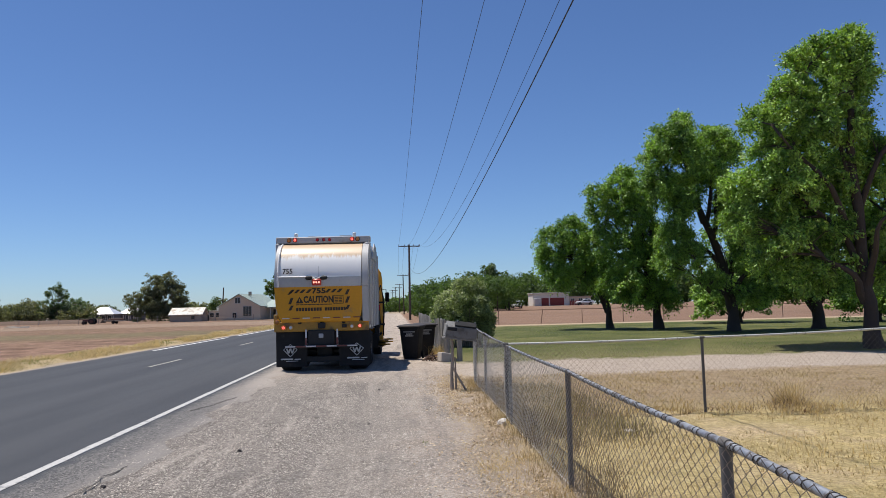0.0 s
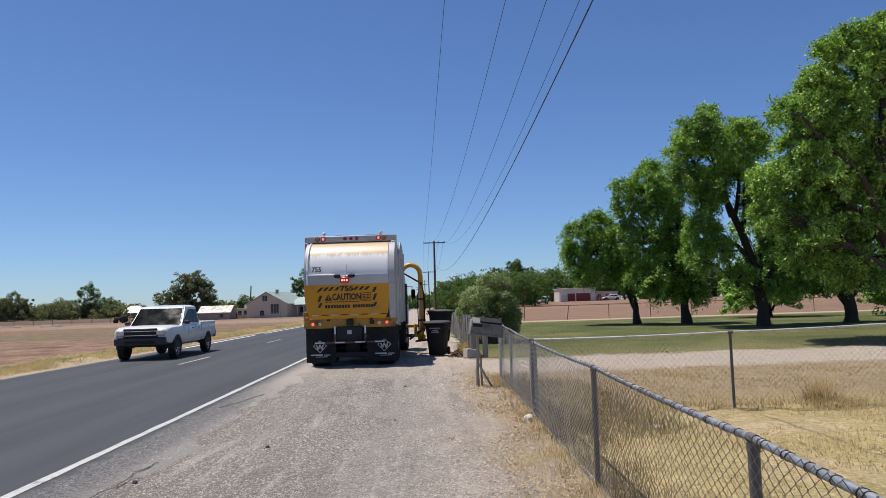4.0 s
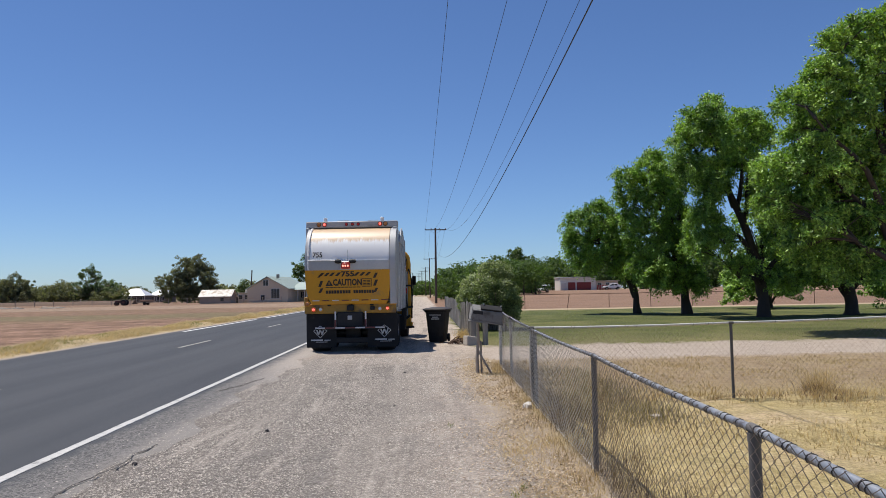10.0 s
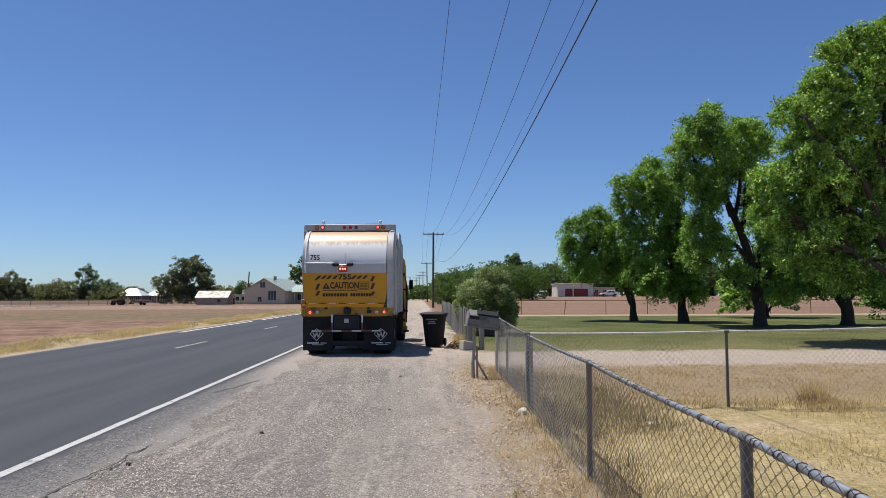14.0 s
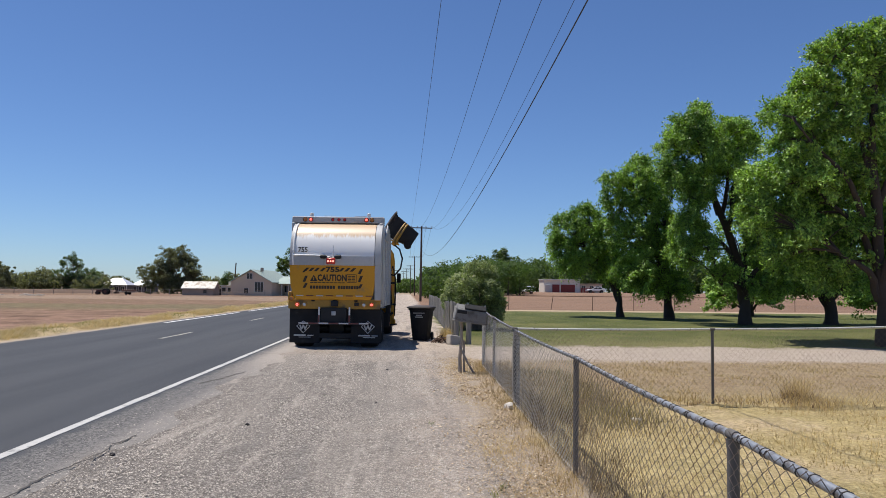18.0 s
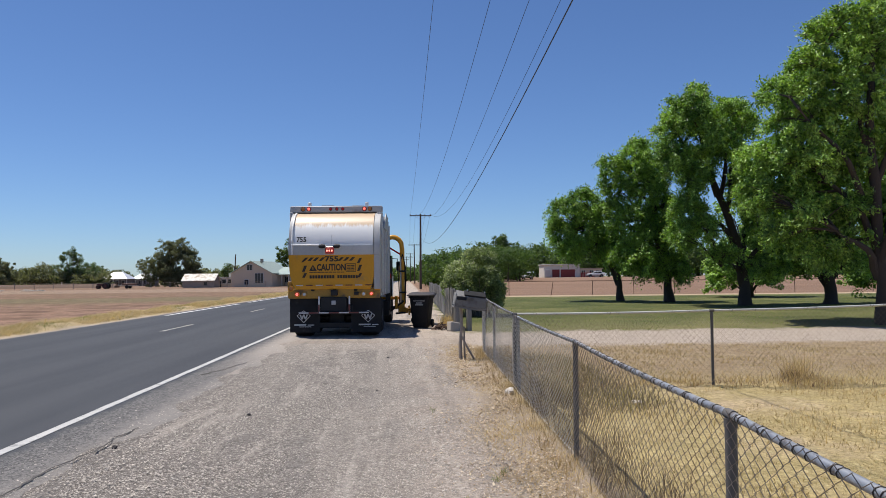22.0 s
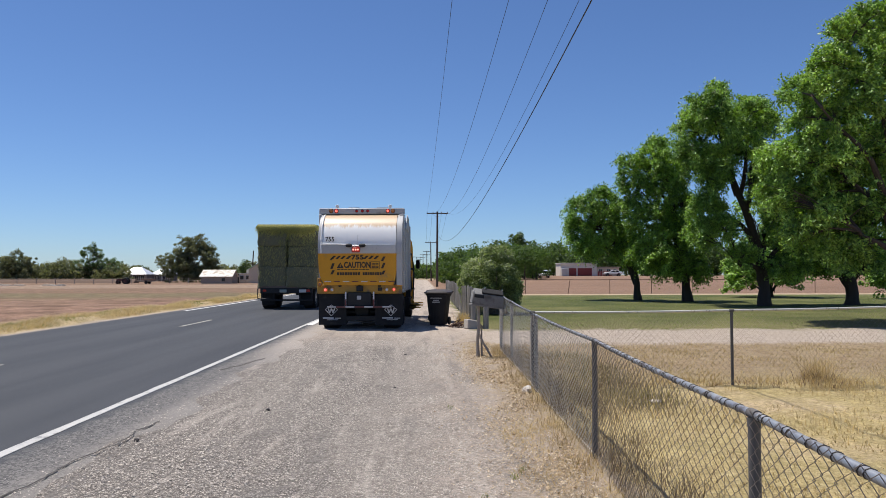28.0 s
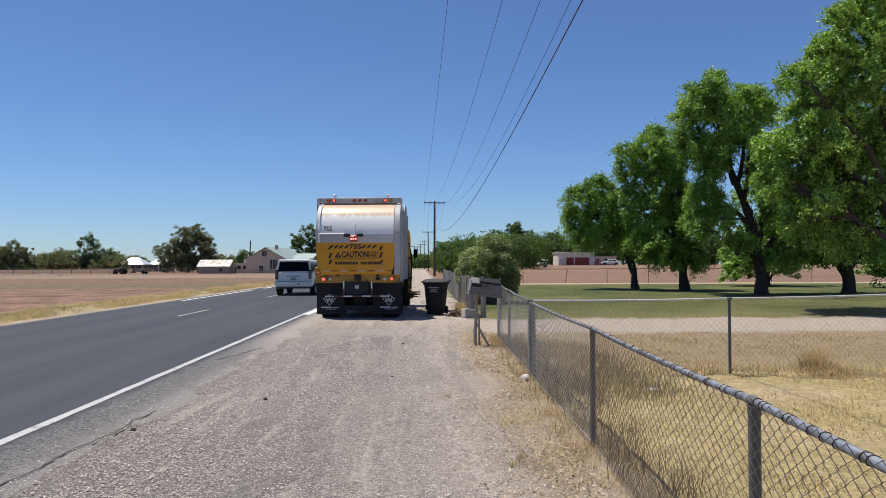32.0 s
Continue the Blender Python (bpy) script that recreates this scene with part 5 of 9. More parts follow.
tree("conical dark tree rising over the orchard", (20.9, 160), 3.0, 0.3, [(0, 0, 6.2, 1.8, 1.8, 1.4), (-0.9, 0, 7.6, 1.3, 1.3, 0.9), (0.9, 0, 7.8, 1.2, 1.2, 0.9), (0, 0, 8.8, 0.8, 0.8, 0.6)], 0.8, 1.4, 60, 0.28, DARKLEAF, seed=41)
FARM = "trees round the farmhouse"
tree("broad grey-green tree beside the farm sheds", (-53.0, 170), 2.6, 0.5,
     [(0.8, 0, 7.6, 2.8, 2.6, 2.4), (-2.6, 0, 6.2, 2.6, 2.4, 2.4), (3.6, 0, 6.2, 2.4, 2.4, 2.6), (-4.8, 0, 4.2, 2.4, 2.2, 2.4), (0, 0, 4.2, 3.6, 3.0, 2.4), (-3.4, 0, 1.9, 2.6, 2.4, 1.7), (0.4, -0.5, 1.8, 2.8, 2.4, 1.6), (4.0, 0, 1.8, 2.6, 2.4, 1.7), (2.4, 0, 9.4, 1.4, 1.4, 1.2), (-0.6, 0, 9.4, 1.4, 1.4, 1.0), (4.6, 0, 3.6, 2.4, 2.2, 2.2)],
     0.85, 1.9, 60, 0.30, HAZYLEAF, PALE_BARK, seed=42, group=FARM)
tree("feathery light green tree beyond the field", (-79.5, 180), 2.2, 0.35,
     [(-1.4, 0, 6.8, 2.2, 2.0, 1.5), (1.2, 0, 5.2, 2.4, 2.2, 1.7), (4.6, 0, 4.6, 2.2, 2.0, 1.3), (6.6, 0, 3.4, 1.9, 1.8, 1.3), (5.4, 0, 2.0, 2.2, 2.0, 1.4), (-2.6, 0, 4.0, 2.2, 2.0, 1.7), (3.0, 0, 3.4, 2.2, 2.0, 1.8), (0.2, 0, 8.0, 1.2, 1.2, 0.7), (-0.4, 0, 2.6, 3.0, 2.4, 1.6), (-3.0, 0, 1.6, 2.4, 2.2, 1.5), (2.8, 0, 1.5, 2.4, 2.2, 1.4)],
     0.8, 1.3, 95, 0.19, leafy("mesquite_leaves", (0.12, 0.175, 0.070), (0.19, 0.24, 0.105), (0.8, 1.0, 0.4), 0.3), PALE_BARK, seed=43, group=FARM)
tree("dark rounded tree at the edge of the field", (-93.5, 172), 1.6, 0.35, [(0, 0, 4.4, 3.0, 2.8, 2.3), (-2.2, 0, 2.6, 2.4, 2, 2.2), (2.2, 0, 2.2, 2.4, 2, 2.0), (0, -0.6, 1.6, 2.6, 2, 1.6)], 0.85, 1.6, 60, 0.32, HAZYLEAF, seed=44, group=FARM)
tree("dark rounded tree at the edge of the field", (-103.5, 190), 1.6, 0.35, [(0, 0, 3.9, 3.0, 2.8, 2.3), (2.6, 0, 2.6, 2.4, 2, 2.2), (-2.4, 0, 2.2, 2.4, 2, 2), (0, -0.6, 1.6, 2.6, 2, 1.6)], 0.85, 1.6, 60, 0.32, HAZYLEAF, seed=45, group=FARM)
tree("dark feathery tree behind the farmhouse porch", (-28.0, 190), 4.0, 0.4,
     [(-5.0, 0, 4.6, 1.6, 1.6, 1.3), (-3.6, 0, 6.6, 1.7, 1.7, 1.4), (-2.2, 0, 8.8, 1.7, 1.7, 1.5), (-0.4, 0, 10.6, 1.6, 1.6, 1.3), (0.8, 0, 8.4, 2.1, 2.1, 2.0), (-1.5, 0, 5.6, 2.5, 2.3, 2.1), (1.8, 0, 5.6, 2.3, 2.2, 2.1)],
     0.8, 1.4, 60, 0.28, DARKLEAF, seed=46, group=FARM)
tree("small round tree behind the sheds", (-44.2, 186), 2.4, 0.25, [(0, 0, 3.9, 1.4, 1.4, 1.2), (1.4, 0, 3.0, 1.4, 1.4, 1.0), (-1.6, 0, 2.6, 1.5, 1.4, 1.0)], 0.8, 1.4, 80, 0.20, DARKLEAF, seed=47, group=FARM)

# ---- shared vehicle surfaces ----
RUBBER = pm("tyre_rubber", (0.013, 0.013, 0.014), 0.85, var=0.25, scale=4, fine=40, bump=0.2, stain=(0.08, 0.07, 0.06), amount=0.1)
BLACK = pm("black_steel", (0.011, 0.011, 0.012), 0.65, var=0.3, scale=3, fine=30, bump=0.1, stain=(0.06, 0.05, 0.042), amount=0.08)
STEEL = pm("bare_steel", (0.42, 0.42, 0.42), 0.4, 0.8, var=0.15, scale=4, fine=40, bump=0.05)
CHROME = pm("chrome", (0.75, 0.75, 0.76), 0.12, 1.0, var=0.04, bump=0)
GLASS = pm("tinted_glass", (0.007, 0.009, 0.010), 0.05, 0.0, var=0.02, bump=0, spec=0.04)
MIRROR = pm("mirror_glass", (0.8, 0.8, 0.82), 0.03, 1.0, var=0.01, bump=0)
RED_LAMP = pm("red_lens", (0.42, 0.012, 0.010), 0.2, var=0.1, bump=0, coat=0.5)
RED_GLOW = glow("red_lamp_lit", (0.55, 0.03, 0.02), 0.35)
BULB = glow("bulb_lit", (1.0, 0.28, 0.20), 1.5)
DULL_RED = pm("dull_red_tape", (0.15, 0.040, 0.035), 0.5, var=0.2, bump=0, stain=(0.30, 0.22, 0.19), amount=0.2)
AMBER = pm("amber_lens", (0.40, 0.15, 0.03), 0.25, var=0.1, bump=0, coat=0.5)
CLEAR_LAMP = pm("clear_lens", (0.62, 0.63, 0.64), 0.12, 0.3, var=0.1, bump=0, coat=0.8)
WHITE_PAINT = pm("truck_white", (0.74, 0.74, 0.725), 0.42, var=0.10, scale=0.8, fine=14, bump=0.02, stain=(0.36, 0.31, 0.25), amount=0.10, stain_scale=1.2)
GREY_PAINT = pm("truck_grey", (0.43, 0.43, 0.43), 0.5, var=0.14, scale=1.0, fine=16, bump=0.03, stain=(0.22, 0.19, 0.16), amount=0.12)
YELLOW = pm("safety_yellow", (0.63, 0.295, 0.012), 0.42, var=0.12, scale=0.9, fine=20, bump=0.03, stain=(0.30, 0.20, 0.08), amount=0.14, stain_scale=1.6)
SIGN_BLACK = pm("sign_black", (0.038, 0.026, 0.018), 0.55, var=0.15, bump=0)
PLASTIC = pm("black_plastic", (0.008, 0.008, 0.009), 0.68, var=0.25, scale=3, fine=30, bump=0.08, stain=(0.05, 0.045, 0.04), amount=0.04)


def stained_white():
    """White steel with rust-tan washed down from its upper edge."""
    m = bpy.data.materials.new("stained_tailgate")
    m.use_nodes = True
    nt = m.node_tree
    bs = nt.nodes["Principled BSDF"]
    tc = nt.nodes.new("ShaderNodeTexCoord").outputs["Object"]
    sep = nt.nodes.new("ShaderNodeSeparateXYZ")
    nt.links.new(tc, sep.inputs[0])
    mp = nt.nodes.new("ShaderNodeMapping")
    mp.inputs["Scale"].default_value = (1.0, 0.3, 0.22)
    nt.links.new(tc, mp.inputs["Vector"])
    thin = nt.nodes.new("ShaderNodeMapping")
    thin.inputs["Scale"].default_value = (1.0, 0.05, 0.04)
    nt.links.new(tc, thin.inputs["Vector"])
    drip = noise_node(nt, mp.outputs[0], 5.5, 5.0, 0.7)
    drip2 = noise_node(nt, mp.outputs[0], 17.0, 4.0, 0.7)
    edge = math_node(nt, "ADD", sep.outputs[2], math_node(nt, "MULTIPLY", math_node(nt, "SUBTRACT", drip, 0.5), 0.34))
    edge = math_node(nt, "ADD", edge, math_node(nt, "MULTIPLY", math_node(nt, "SUBTRACT", drip2, 0.5), 0.22))
    c = mixc(nt, ramp(nt, edge, 3.12, 3.24, 0.0, 0.95), (0.86, 0.85, 0.82), (0.60, 0.42, 0.25))
    streak = noise_node(nt, thin.outputs[0], 9.0, 3.0, 0.6)
    run = math_node(nt, "MULTIPLY", ramp(nt, streak, 0.60, 0.70), ramp(nt, sep.outputs[2], 2.95, 3.30))
    c = mixc(nt, math_node(nt, "MULTIPLY", run, 0.55), c, (0.60, 0.46, 0.32))
    c = mixc(nt, ramp(nt, noise_node(nt, mp.outputs[0], 2.4, 5.0), 0.5, 0.8, 0.0, 0.2), c, (0.55, 0.50, 0.44))
    nt.links.new(c, bs.inputs["Base Color"])
    bs.inputs["Roughness"].default_value = 0.38
    return m


def wheel(parent, x, y, r, w, rim_mat, side, spokes=5, name="wheel", hub=0.62):
    """A wheel whose face looks to the given side; turned about its axle."""
    s = 1 if side > 0 else -1
    ob = new(name)
    ob.parent = parent
    ob.matrix_basis = pose(x, y, r)
    bm = bmesh.new()
    h = w / 2
    turned(bm, [(r * hub, -h * 0.8), (r * 0.86, -h), (r * 0.97, -h * 0.86), (r, -h * 0.55), (r, h * 0.55), (r * 0.97, h * 0.86), (r * 0.86, h), (r * hub, h * 0.8)], 28)
    part("tyre", bm, RUBBER, ob)
    bm = bmesh.new()
    f = s * h
    turned(bm, [(r * hub * 1.02, -s * h * 0.6), (r * hub * 1.02, f * 0.82), (r * hub * 0.93, f * 0.84), (r * hub * 0.9, f * 0.45), (r * 0.2, f * 0.4), (r * 0.17, f * 0.8), (0.004, f * 0.82)], 24)
    for k in range(spokes):
        a = 2 * math.pi * k / spokes
        c = Vector((f * 0.66, math.cos(a) * r * hub * 0.55, math.sin(a) * r * hub * 0.55))
        box(bm, c, (abs(h) * 0.35, r * hub * 0.78, r * hub * min(0.26, 1.5 / spokes)), 0.006, Euler((a, 0, 0)).to_matrix())
    part("rim", bm, rim_mat, ob)
    return ob


# ---- the refuse truck: local x right, y forwards, z up, from the middle of its tail ----
TRUCK_X, TRUCK_Y = -1.93, 19.95
ARM_Y = 5.2
TRUCK_YAW = -2.4


def profile_strip(bm, prof, x0, x1, thick=0.03):
    """A plate bent to the side profile prof of (y, z), from x0 to x1."""
    ring = lambda x: [Vector((x, y, z)) for y, z in prof] + [Vector((x, y + thick, z)) for y, z in reversed(prof)]
    return loft(bm, [ring(x0), ring(x1)])


def refuse_truck():
    t = thing("refuse_truck", "white and yellow refuse truck with a side arm on the shoulder", "truck", pose(TRUCK_X, TRUCK_Y, 0, 0, 0, TRUCK_YAW))
    t.scale = (0.95, 0.95, 0.95)
    barrel = [(0.92, 3.61), (0.66, 3.555), (0.42, 3.43), (0.22, 3.24), (0.08, 3.0), (-0.01, 2.74), (-0.045, 2.52), (-0.02, 2.34)]
    bm = bmesh.new()
    profile_strip(bm, barrel, -1.16, 1.12, 0.05)
    gate = part("tailgate", bm, stained_white(), t, "curved white steel tailgate with tan stains")
    # lower panel: full width above, its lower corners drawn in
    low = [(-0.02, 2.335, -1.27, 1.14), (0.01, 2.2, -1.27, 1.14), (0.055, 1.78, -1.25, 1.13), (0.085, 1.52, -1.18, 1.09), (0.10, 1.40, -1.12, 1.04), (0.14, 1.36, -1.10, 1.02)]
    bm = bmesh.new()
    loft(bm, [[Vector((x0, y, z)), Vector((x1, y, z)), Vector((x1, y + 0.10, z)), Vector((x0, y + 0.10, z))] for y, z, x0, x1 in low])
    yellow = part("lower_tailgate", bm, YELLOW, t, "yellow lower tailgate panel with a caution sign")
    bm = bmesh.new()
    box(bm, (-0.02, 0.27, 1.24), (2.62, 0.16, 0.28), 0.02)
    box(bm, (-1.28, 0.27, 1.46), (0.12, 0.15, 0.26), 0.02)
    # yellow darkened for the beam's shade as well as for its grime
    part("lamp_beam", bm, pm("dirty_yellow", (0.40, 0.22, 0.03), 0.55, var=0.25, scale=2.0, fine=20, bump=0.04, stain=(0.13, 0.09, 0.05), amount=0.3, stain_scale=3.0), t, "grimy yellow beam, darkened as if in shade, carrying the tail lamps")
    bm = bmesh.new()
    for x in (-0.62, 0.0, 0.6):
        box(bm, (x, 0.23, 1.36), (0.10, 0.14, 0.10), 0.015)
    part("gate_hinge", bm, BLACK, t)
    # grey belt at the foot of the white shell, its far half darker and proud
    bm = bmesh.new()
    profile_strip(bm, [(-0.052, 2.60), (-0.056, 2.50), (-0.028, 2.337)], -0.28, 1.11, 0.03)
    part("belt_plate", bm, pm("belt_grey", (0.52, 0.52, 0.51), 0.45, var=0.12, stain=(0.25, 0.22, 0.19), amount=0.1), t)
    bm = bmesh.new()
    profile_strip(bm, [(-0.060, 2.60), (-0.064, 2.50), (-0.034, 2.336)], -1.17, -0.28, 0.03)
    part("belt_plate", bm, GREY_PAINT, t)
    bm = bmesh.new()
    tube(bm, [(-1.17, -0.075, 2.615), (-0.7, -0.078, 2.615), (-0.28, -0.078, 2.60)], 0.018, 6)
    part("belt_edge", bm, WHITE_PAINT, t)
    # frame round the tailgate
    bm = bmesh.new()
    box(bm, (-0.02, 0.84, 3.695), (2.70, 0.26, 0.19), 0.02)
    part("head_beam", bm, GREY_PAINT, t)
    for x, w in ((-1.22, 0.10), (1.22, 0.17)):
        bm = bmesh.new()
        profile_strip(bm, [(y - 0.012, z) for y, z in barrel], x - w / 2, x + w / 2, 0.5)
        if x > 0:
            profile_strip(bm, [(-0.012, 2.335), (0.05, 1.9), (0.10, 1.36)], x - w / 2, x + w / 2, 0.4)
        part("side_frame", bm, GREY_PAINT, t)
    bm = bmesh.new()
    tube(bm, [(-1.17, y - 0.03, z) for y, z in barrel], 0.028, 8)
    part("gate_tube", bm, WHITE_PAINT, t)
    # upright corner posts of the rear frame
    for x, w in ((-1.315, 0.10), (1.255, 0.14)):
        bm = bmesh.new()
        box(bm, (x, 0.78, 2.42), (w, 0.30, 2.36), 0.015)
        part("corner_post", bm, GREY_PAINT, t)
    bm = bmesh.new()
    box(bm, (1.22, 0.27, 1.50), (0.16, 0.3, 0.34), 0.015)
    part("corner_plate", bm, YELLOW, t)
    # packer body with ribs
    bm = bmesh.new()
    loft(bm, [[Vector((x, y, z)) for x, z in ((-1.25, 1.15), (1.27, 1.15), (1.27, 3.58), (1.15, 3.74), (-1.15, 3.74), (-1.25, 3.58))] for y in (0.95, 4.5)])
    part("packer_body", bm, WHITE_PAINT, t)
    for y in (0.6, 1.35, 2.1, 2.85, 3.6, 4.4):
        bm = bmesh.new()
        box(bm, (1.285, y, 2.3), (0.05, 0.10, 2.3), 0.012)
        if y < 0.8:
            bm.free()
            continue
        rib = part("body_rib", bm, GREY_PAINT, t)
        again(rib, pose(-2.55, 0, 0), t)
    bm = bmesh.new()
    loft(bm, [[Vector((x, y, z)) for x, z in ((-1.22, 1.1), (0.62, 1.1), (0.62, 3.3), (0.5, 3.42), (-1.1, 3.42), (-1.22, 3.3))] for y in (4.5, 6.3)])
    part("hopper", bm, WHITE_PAINT, t)
    bm = bmesh.new()
    loft(bm, [[Vector((1.29 + dx, 1.6, 3.2)), Vector((1.29 + dx, 3.4, 3.2)), Vector((1.29 + dx, 3.4, 3.62)), Vector((1.29 + dx, 2.6, 3.72))] for dx in (0, 0.03)])
    part("side_shield", bm, GREY_PAINT, t)
    for x in (-0.36, -0.35 + 0.7):
        bm = bmesh.new()
        box(bm, (x, 4.6, 0.92), (0.1, 8.0, 0.24), 0.012)
        part("chassis_rail", bm, BLACK, t)
    # cab
    bm = bmesh.new()
    loft(bm, [[Vector((x, y, z)) for x, z in ((-1.18, 0.75), (1.18, 0.75), (1.2, 1.7), (1.1, top), (0.95, top + 0.08), (-0.95, top + 0.08), (-1.1, top), (-1.2, 1.7))] for y, top in ((6.45, 2.75), (7.8, 2.8), (8.2, 2.65))])
    cab = part("cab", bm, WHITE_PAINT, t)
    for x in (-1, 1):
        bm = bmesh.new()
        loft(bm, [[Vector((x * (1.185 + d), y, z)) for y, z in ((6.8, 1.72), (7.8, 1.72), (7.75, 2.5), (6.8, 2.5))] for d in (-0.08, 0.012)])
        part("side_window", bm, GLASS, cab)
        bm = bmesh.new()
        tube(bm, [(x * 1.15, 8.0, 2.42), (x * 1.36, 8.1, 2.42), (x * 1.37, 8.1, 1.8)], 0.016, 6)
        arm = part("mirror_arm", bm, BLACK, cab)
        bm = bmesh.new()
        box(bm, (x * 1.40, 8.1, 2.12), (0.16, 0.08, 0.38), 0.03)
        m = part("mirror", bm, BLACK, cab)
        bm = bmesh.new()
        box(bm, (x * 1.40, 8.057, 2.12), (0.12, 0.012, 0.31), 0.004)
        part("mirror_glass", bm, GLASS, m)
    bm = bmesh.new()
    loft(bm, [[Vector((x, y, z)) for x, z in ((-1.0, 1.6), (1.0, 1.6), (0.95, 2.6), (-0.95, 2.6))] for y in (8.1, 8.23)])
    part("windscreen", bm, GLASS, cab)
    bm = bmesh.new()
    box(bm, (0, 8.25, 0.75), (2.35, 0.2, 0.36), 0.04)
    part("front_bumper", bm, BLACK, t)
    for y in (0.85, 2.2, 7.2):
        bm = bmesh.new()
        rod(bm, (-0.95, y, 0.52), (0.95, y, 0.52), 0.09, n=10)
        box(bm, (0, y, 0.54), (0.46, 0.42, 0.44), 0.1, seg=2)
        part("axle", bm, BLACK, t)
    # unseen bulk added below the rails so no daylight shows under the truck
    for x in (-0.75, 0.7):
        bm = bmesh.new()
        box(bm, (x, 4.55, 0.62), (0.66, 1.5, 0.66), 0.06)
        part("belly_tank", bm, BLACK, t)
    bm = bmesh.new()
    box(bm, (0, 5.2, 0.62), (0.8, 2.2, 0.62), 0.08)
    part("gearbox", bm, BLACK, t)
    bm = bmesh.new()
    box(bm, (0, 1.8, 0.86), (0.9, 2.6, 0.3), 0.03)
    part("push_cylinder_case", bm, BLACK, t)
    bm = bmesh.new()
    rod(bm, (-0.62, 3.15, 0.5), (0.62, 3.15, 0.5), 0.24, n=16)
    part("air_tank", bm, BLACK, t)
    # wheels
    for y in (0.85, 2.2):
        for x in (-0.95, 0.95):
            wheel(t, x, y, 0.52, 0.55, STEEL, x, 6)
    for x in (-1.05, 1.05):
        wheel(t, x, 7.2, 0.52, 0.32, STEEL, x, 6)
    # springs, rails and an added black sheet before the rear axles, keeping daylight out
    for x in (-0.46, 0.46):
        bm = bmesh.new()
        box(bm, (x, 3.6, 0.80), (0.11, 6.6, 0.26), 0.015)
        part("chassis_rail", bm, BLACK, t)
        bm = bmesh.new()
        for k in range(4):
            box(bm, (x * 1.22, 1.52, 0.40 + 0.035 * k), (0.10, 1.9 - 0.34 * (3 - k), 0.030), 0.004)
        part("leaf_spring", bm, BLACK, t)
    bm = bmesh.new()
    box(bm, (0, 2.86, 0.50), (2.2, 0.03, 0.66), 0.008)
    part("splash_curtain", bm, RUBBER, t, "added black sheet shutting out daylight under the chassis")
    bm = bmesh.new()
    rod(bm, (0, 0.95, 0.52), (0, 2.1, 0.52), 0.06, n=10)
    part("drive_shaft", bm, BLACK, t)
    # tail: mud flaps, licence plate box, step bar
    for x in (-0.87, 0.88):
        bm = bmesh.new()
        loft(bm, [[Vector((x + sx * 0.43, 0.30 + 0.012 * abs(sx) + dy, z)) for sx in (-1, -0.5, 0, 0.5, 1)] + [Vector((x + sx * 0.43, 0.315 + dy, z)) for sx in (1, 0.5, 0, -0.5, -1)] for z, dy in ((1.15, 0), (0.7, 0.015), (0.13, 0.03))])
        flap = part("mud_flap", bm, RUBBER, t, "black rubber mud flap with a diamond emblem")
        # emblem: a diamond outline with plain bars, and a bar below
        bm = bmesh.new()
        c = Vector((x + (0.06 if x > 0 else -0.03), 0.288, 0.58))
        dia = [c + Vector((a * 0.19, 0, b * 0.17)) for a, b in ((0, 1), (1, 0.15), (0, -1), (-1, 0.15), (0, 1))]
        for a, b in zip(dia, dia[1:]):
            rod(bm, a, b, 0.010, n=4)
        zig = [c + Vector((a, 0, b)) for a, b in ((-0.105, 0.075), (-0.052, -0.075), (0, 0.06), (0.052, -0.075), (0.105, 0.075))]
        for a, b in zip(zig, zig[1:]):
            rod(bm, a, b, 0.020, n=4)
        part("emblem", bm, pm("flap_print", (0.55, 0.55, 0.54), 0.7, var=0.1), flap)
        bm = bmesh.new()
        box(bm, (c.x - 0.10, 0.305, 0.345), (0.34, 0.012, 0.040), 0.004)
        box(bm, (c.x + 0.20, 0.306, 0.34), (0.18, 0.012, 0.026), 0.004)
        box(bm, (c.x + 0.04, 0.307, 0.29), (0.34, 0.012, 0.018), 0.003)
        part("print_bar", bm, MATS["flap_print"], flap)
    bm = bmesh.new()
    box(bm, (-0.02, 0.16, 0.93), (0.74, 0.10, 0.42), 0.015)
    part("plate_box", bm, BLACK, t)
    bm = bmesh.new()
    box(bm, (-0.02, 0.10, 0.98), (0.13, 0.02, 0.12), 0.02)
    part("box_badge", bm, GREY_PAINT, t)
    for x in (-0.43, 0.43):
        bm = bmesh.new()
        box(bm, (x, 0.09, 0.93), (0.045, 0.03, 0.46), 0.006)
        s = part("bracket", bm, WHITE_PAINT, t)
        bm = bmesh.new()
        box(bm, (x, 0.068, 0.83), (0.047, 0.012, 0.2), 0.003)
        part("red_tape", bm, DULL_RED, s)
    bm = bmesh.new()
    box(bm, (0.0, 0.04, 0.69), (1.98, 0.08, 0.07), 0.01)
    bar = part("step_bar", bm, BLACK, t)
    tape = pm("tape_white", (0.62, 0.60, 0.58), 0.4, var=0.15, bump=0)
    for k in range(7):
        bm = bmesh.new()
        box(bm, (-0.85 + 0.283 * k, -0.005, 0.70), (0.275, 0.012, 0.038), 0.003)
        part("reflective_tape", bm, DULL_RED if k % 2 == 1 else tape, bar)
    bm = bmesh.new()
    box(bm, (0, 0.4, 0.33), (1.9, 0.10, 0.16), 0.02)
    part("rear_crossbar", bm, BLACK, t)
    bm = bmesh.new()
    box(bm, (0, 0.6, 0.9), (2.3, 0.5, 0.5), 0.02)
    part("tail_housing", bm, BLACK, t)
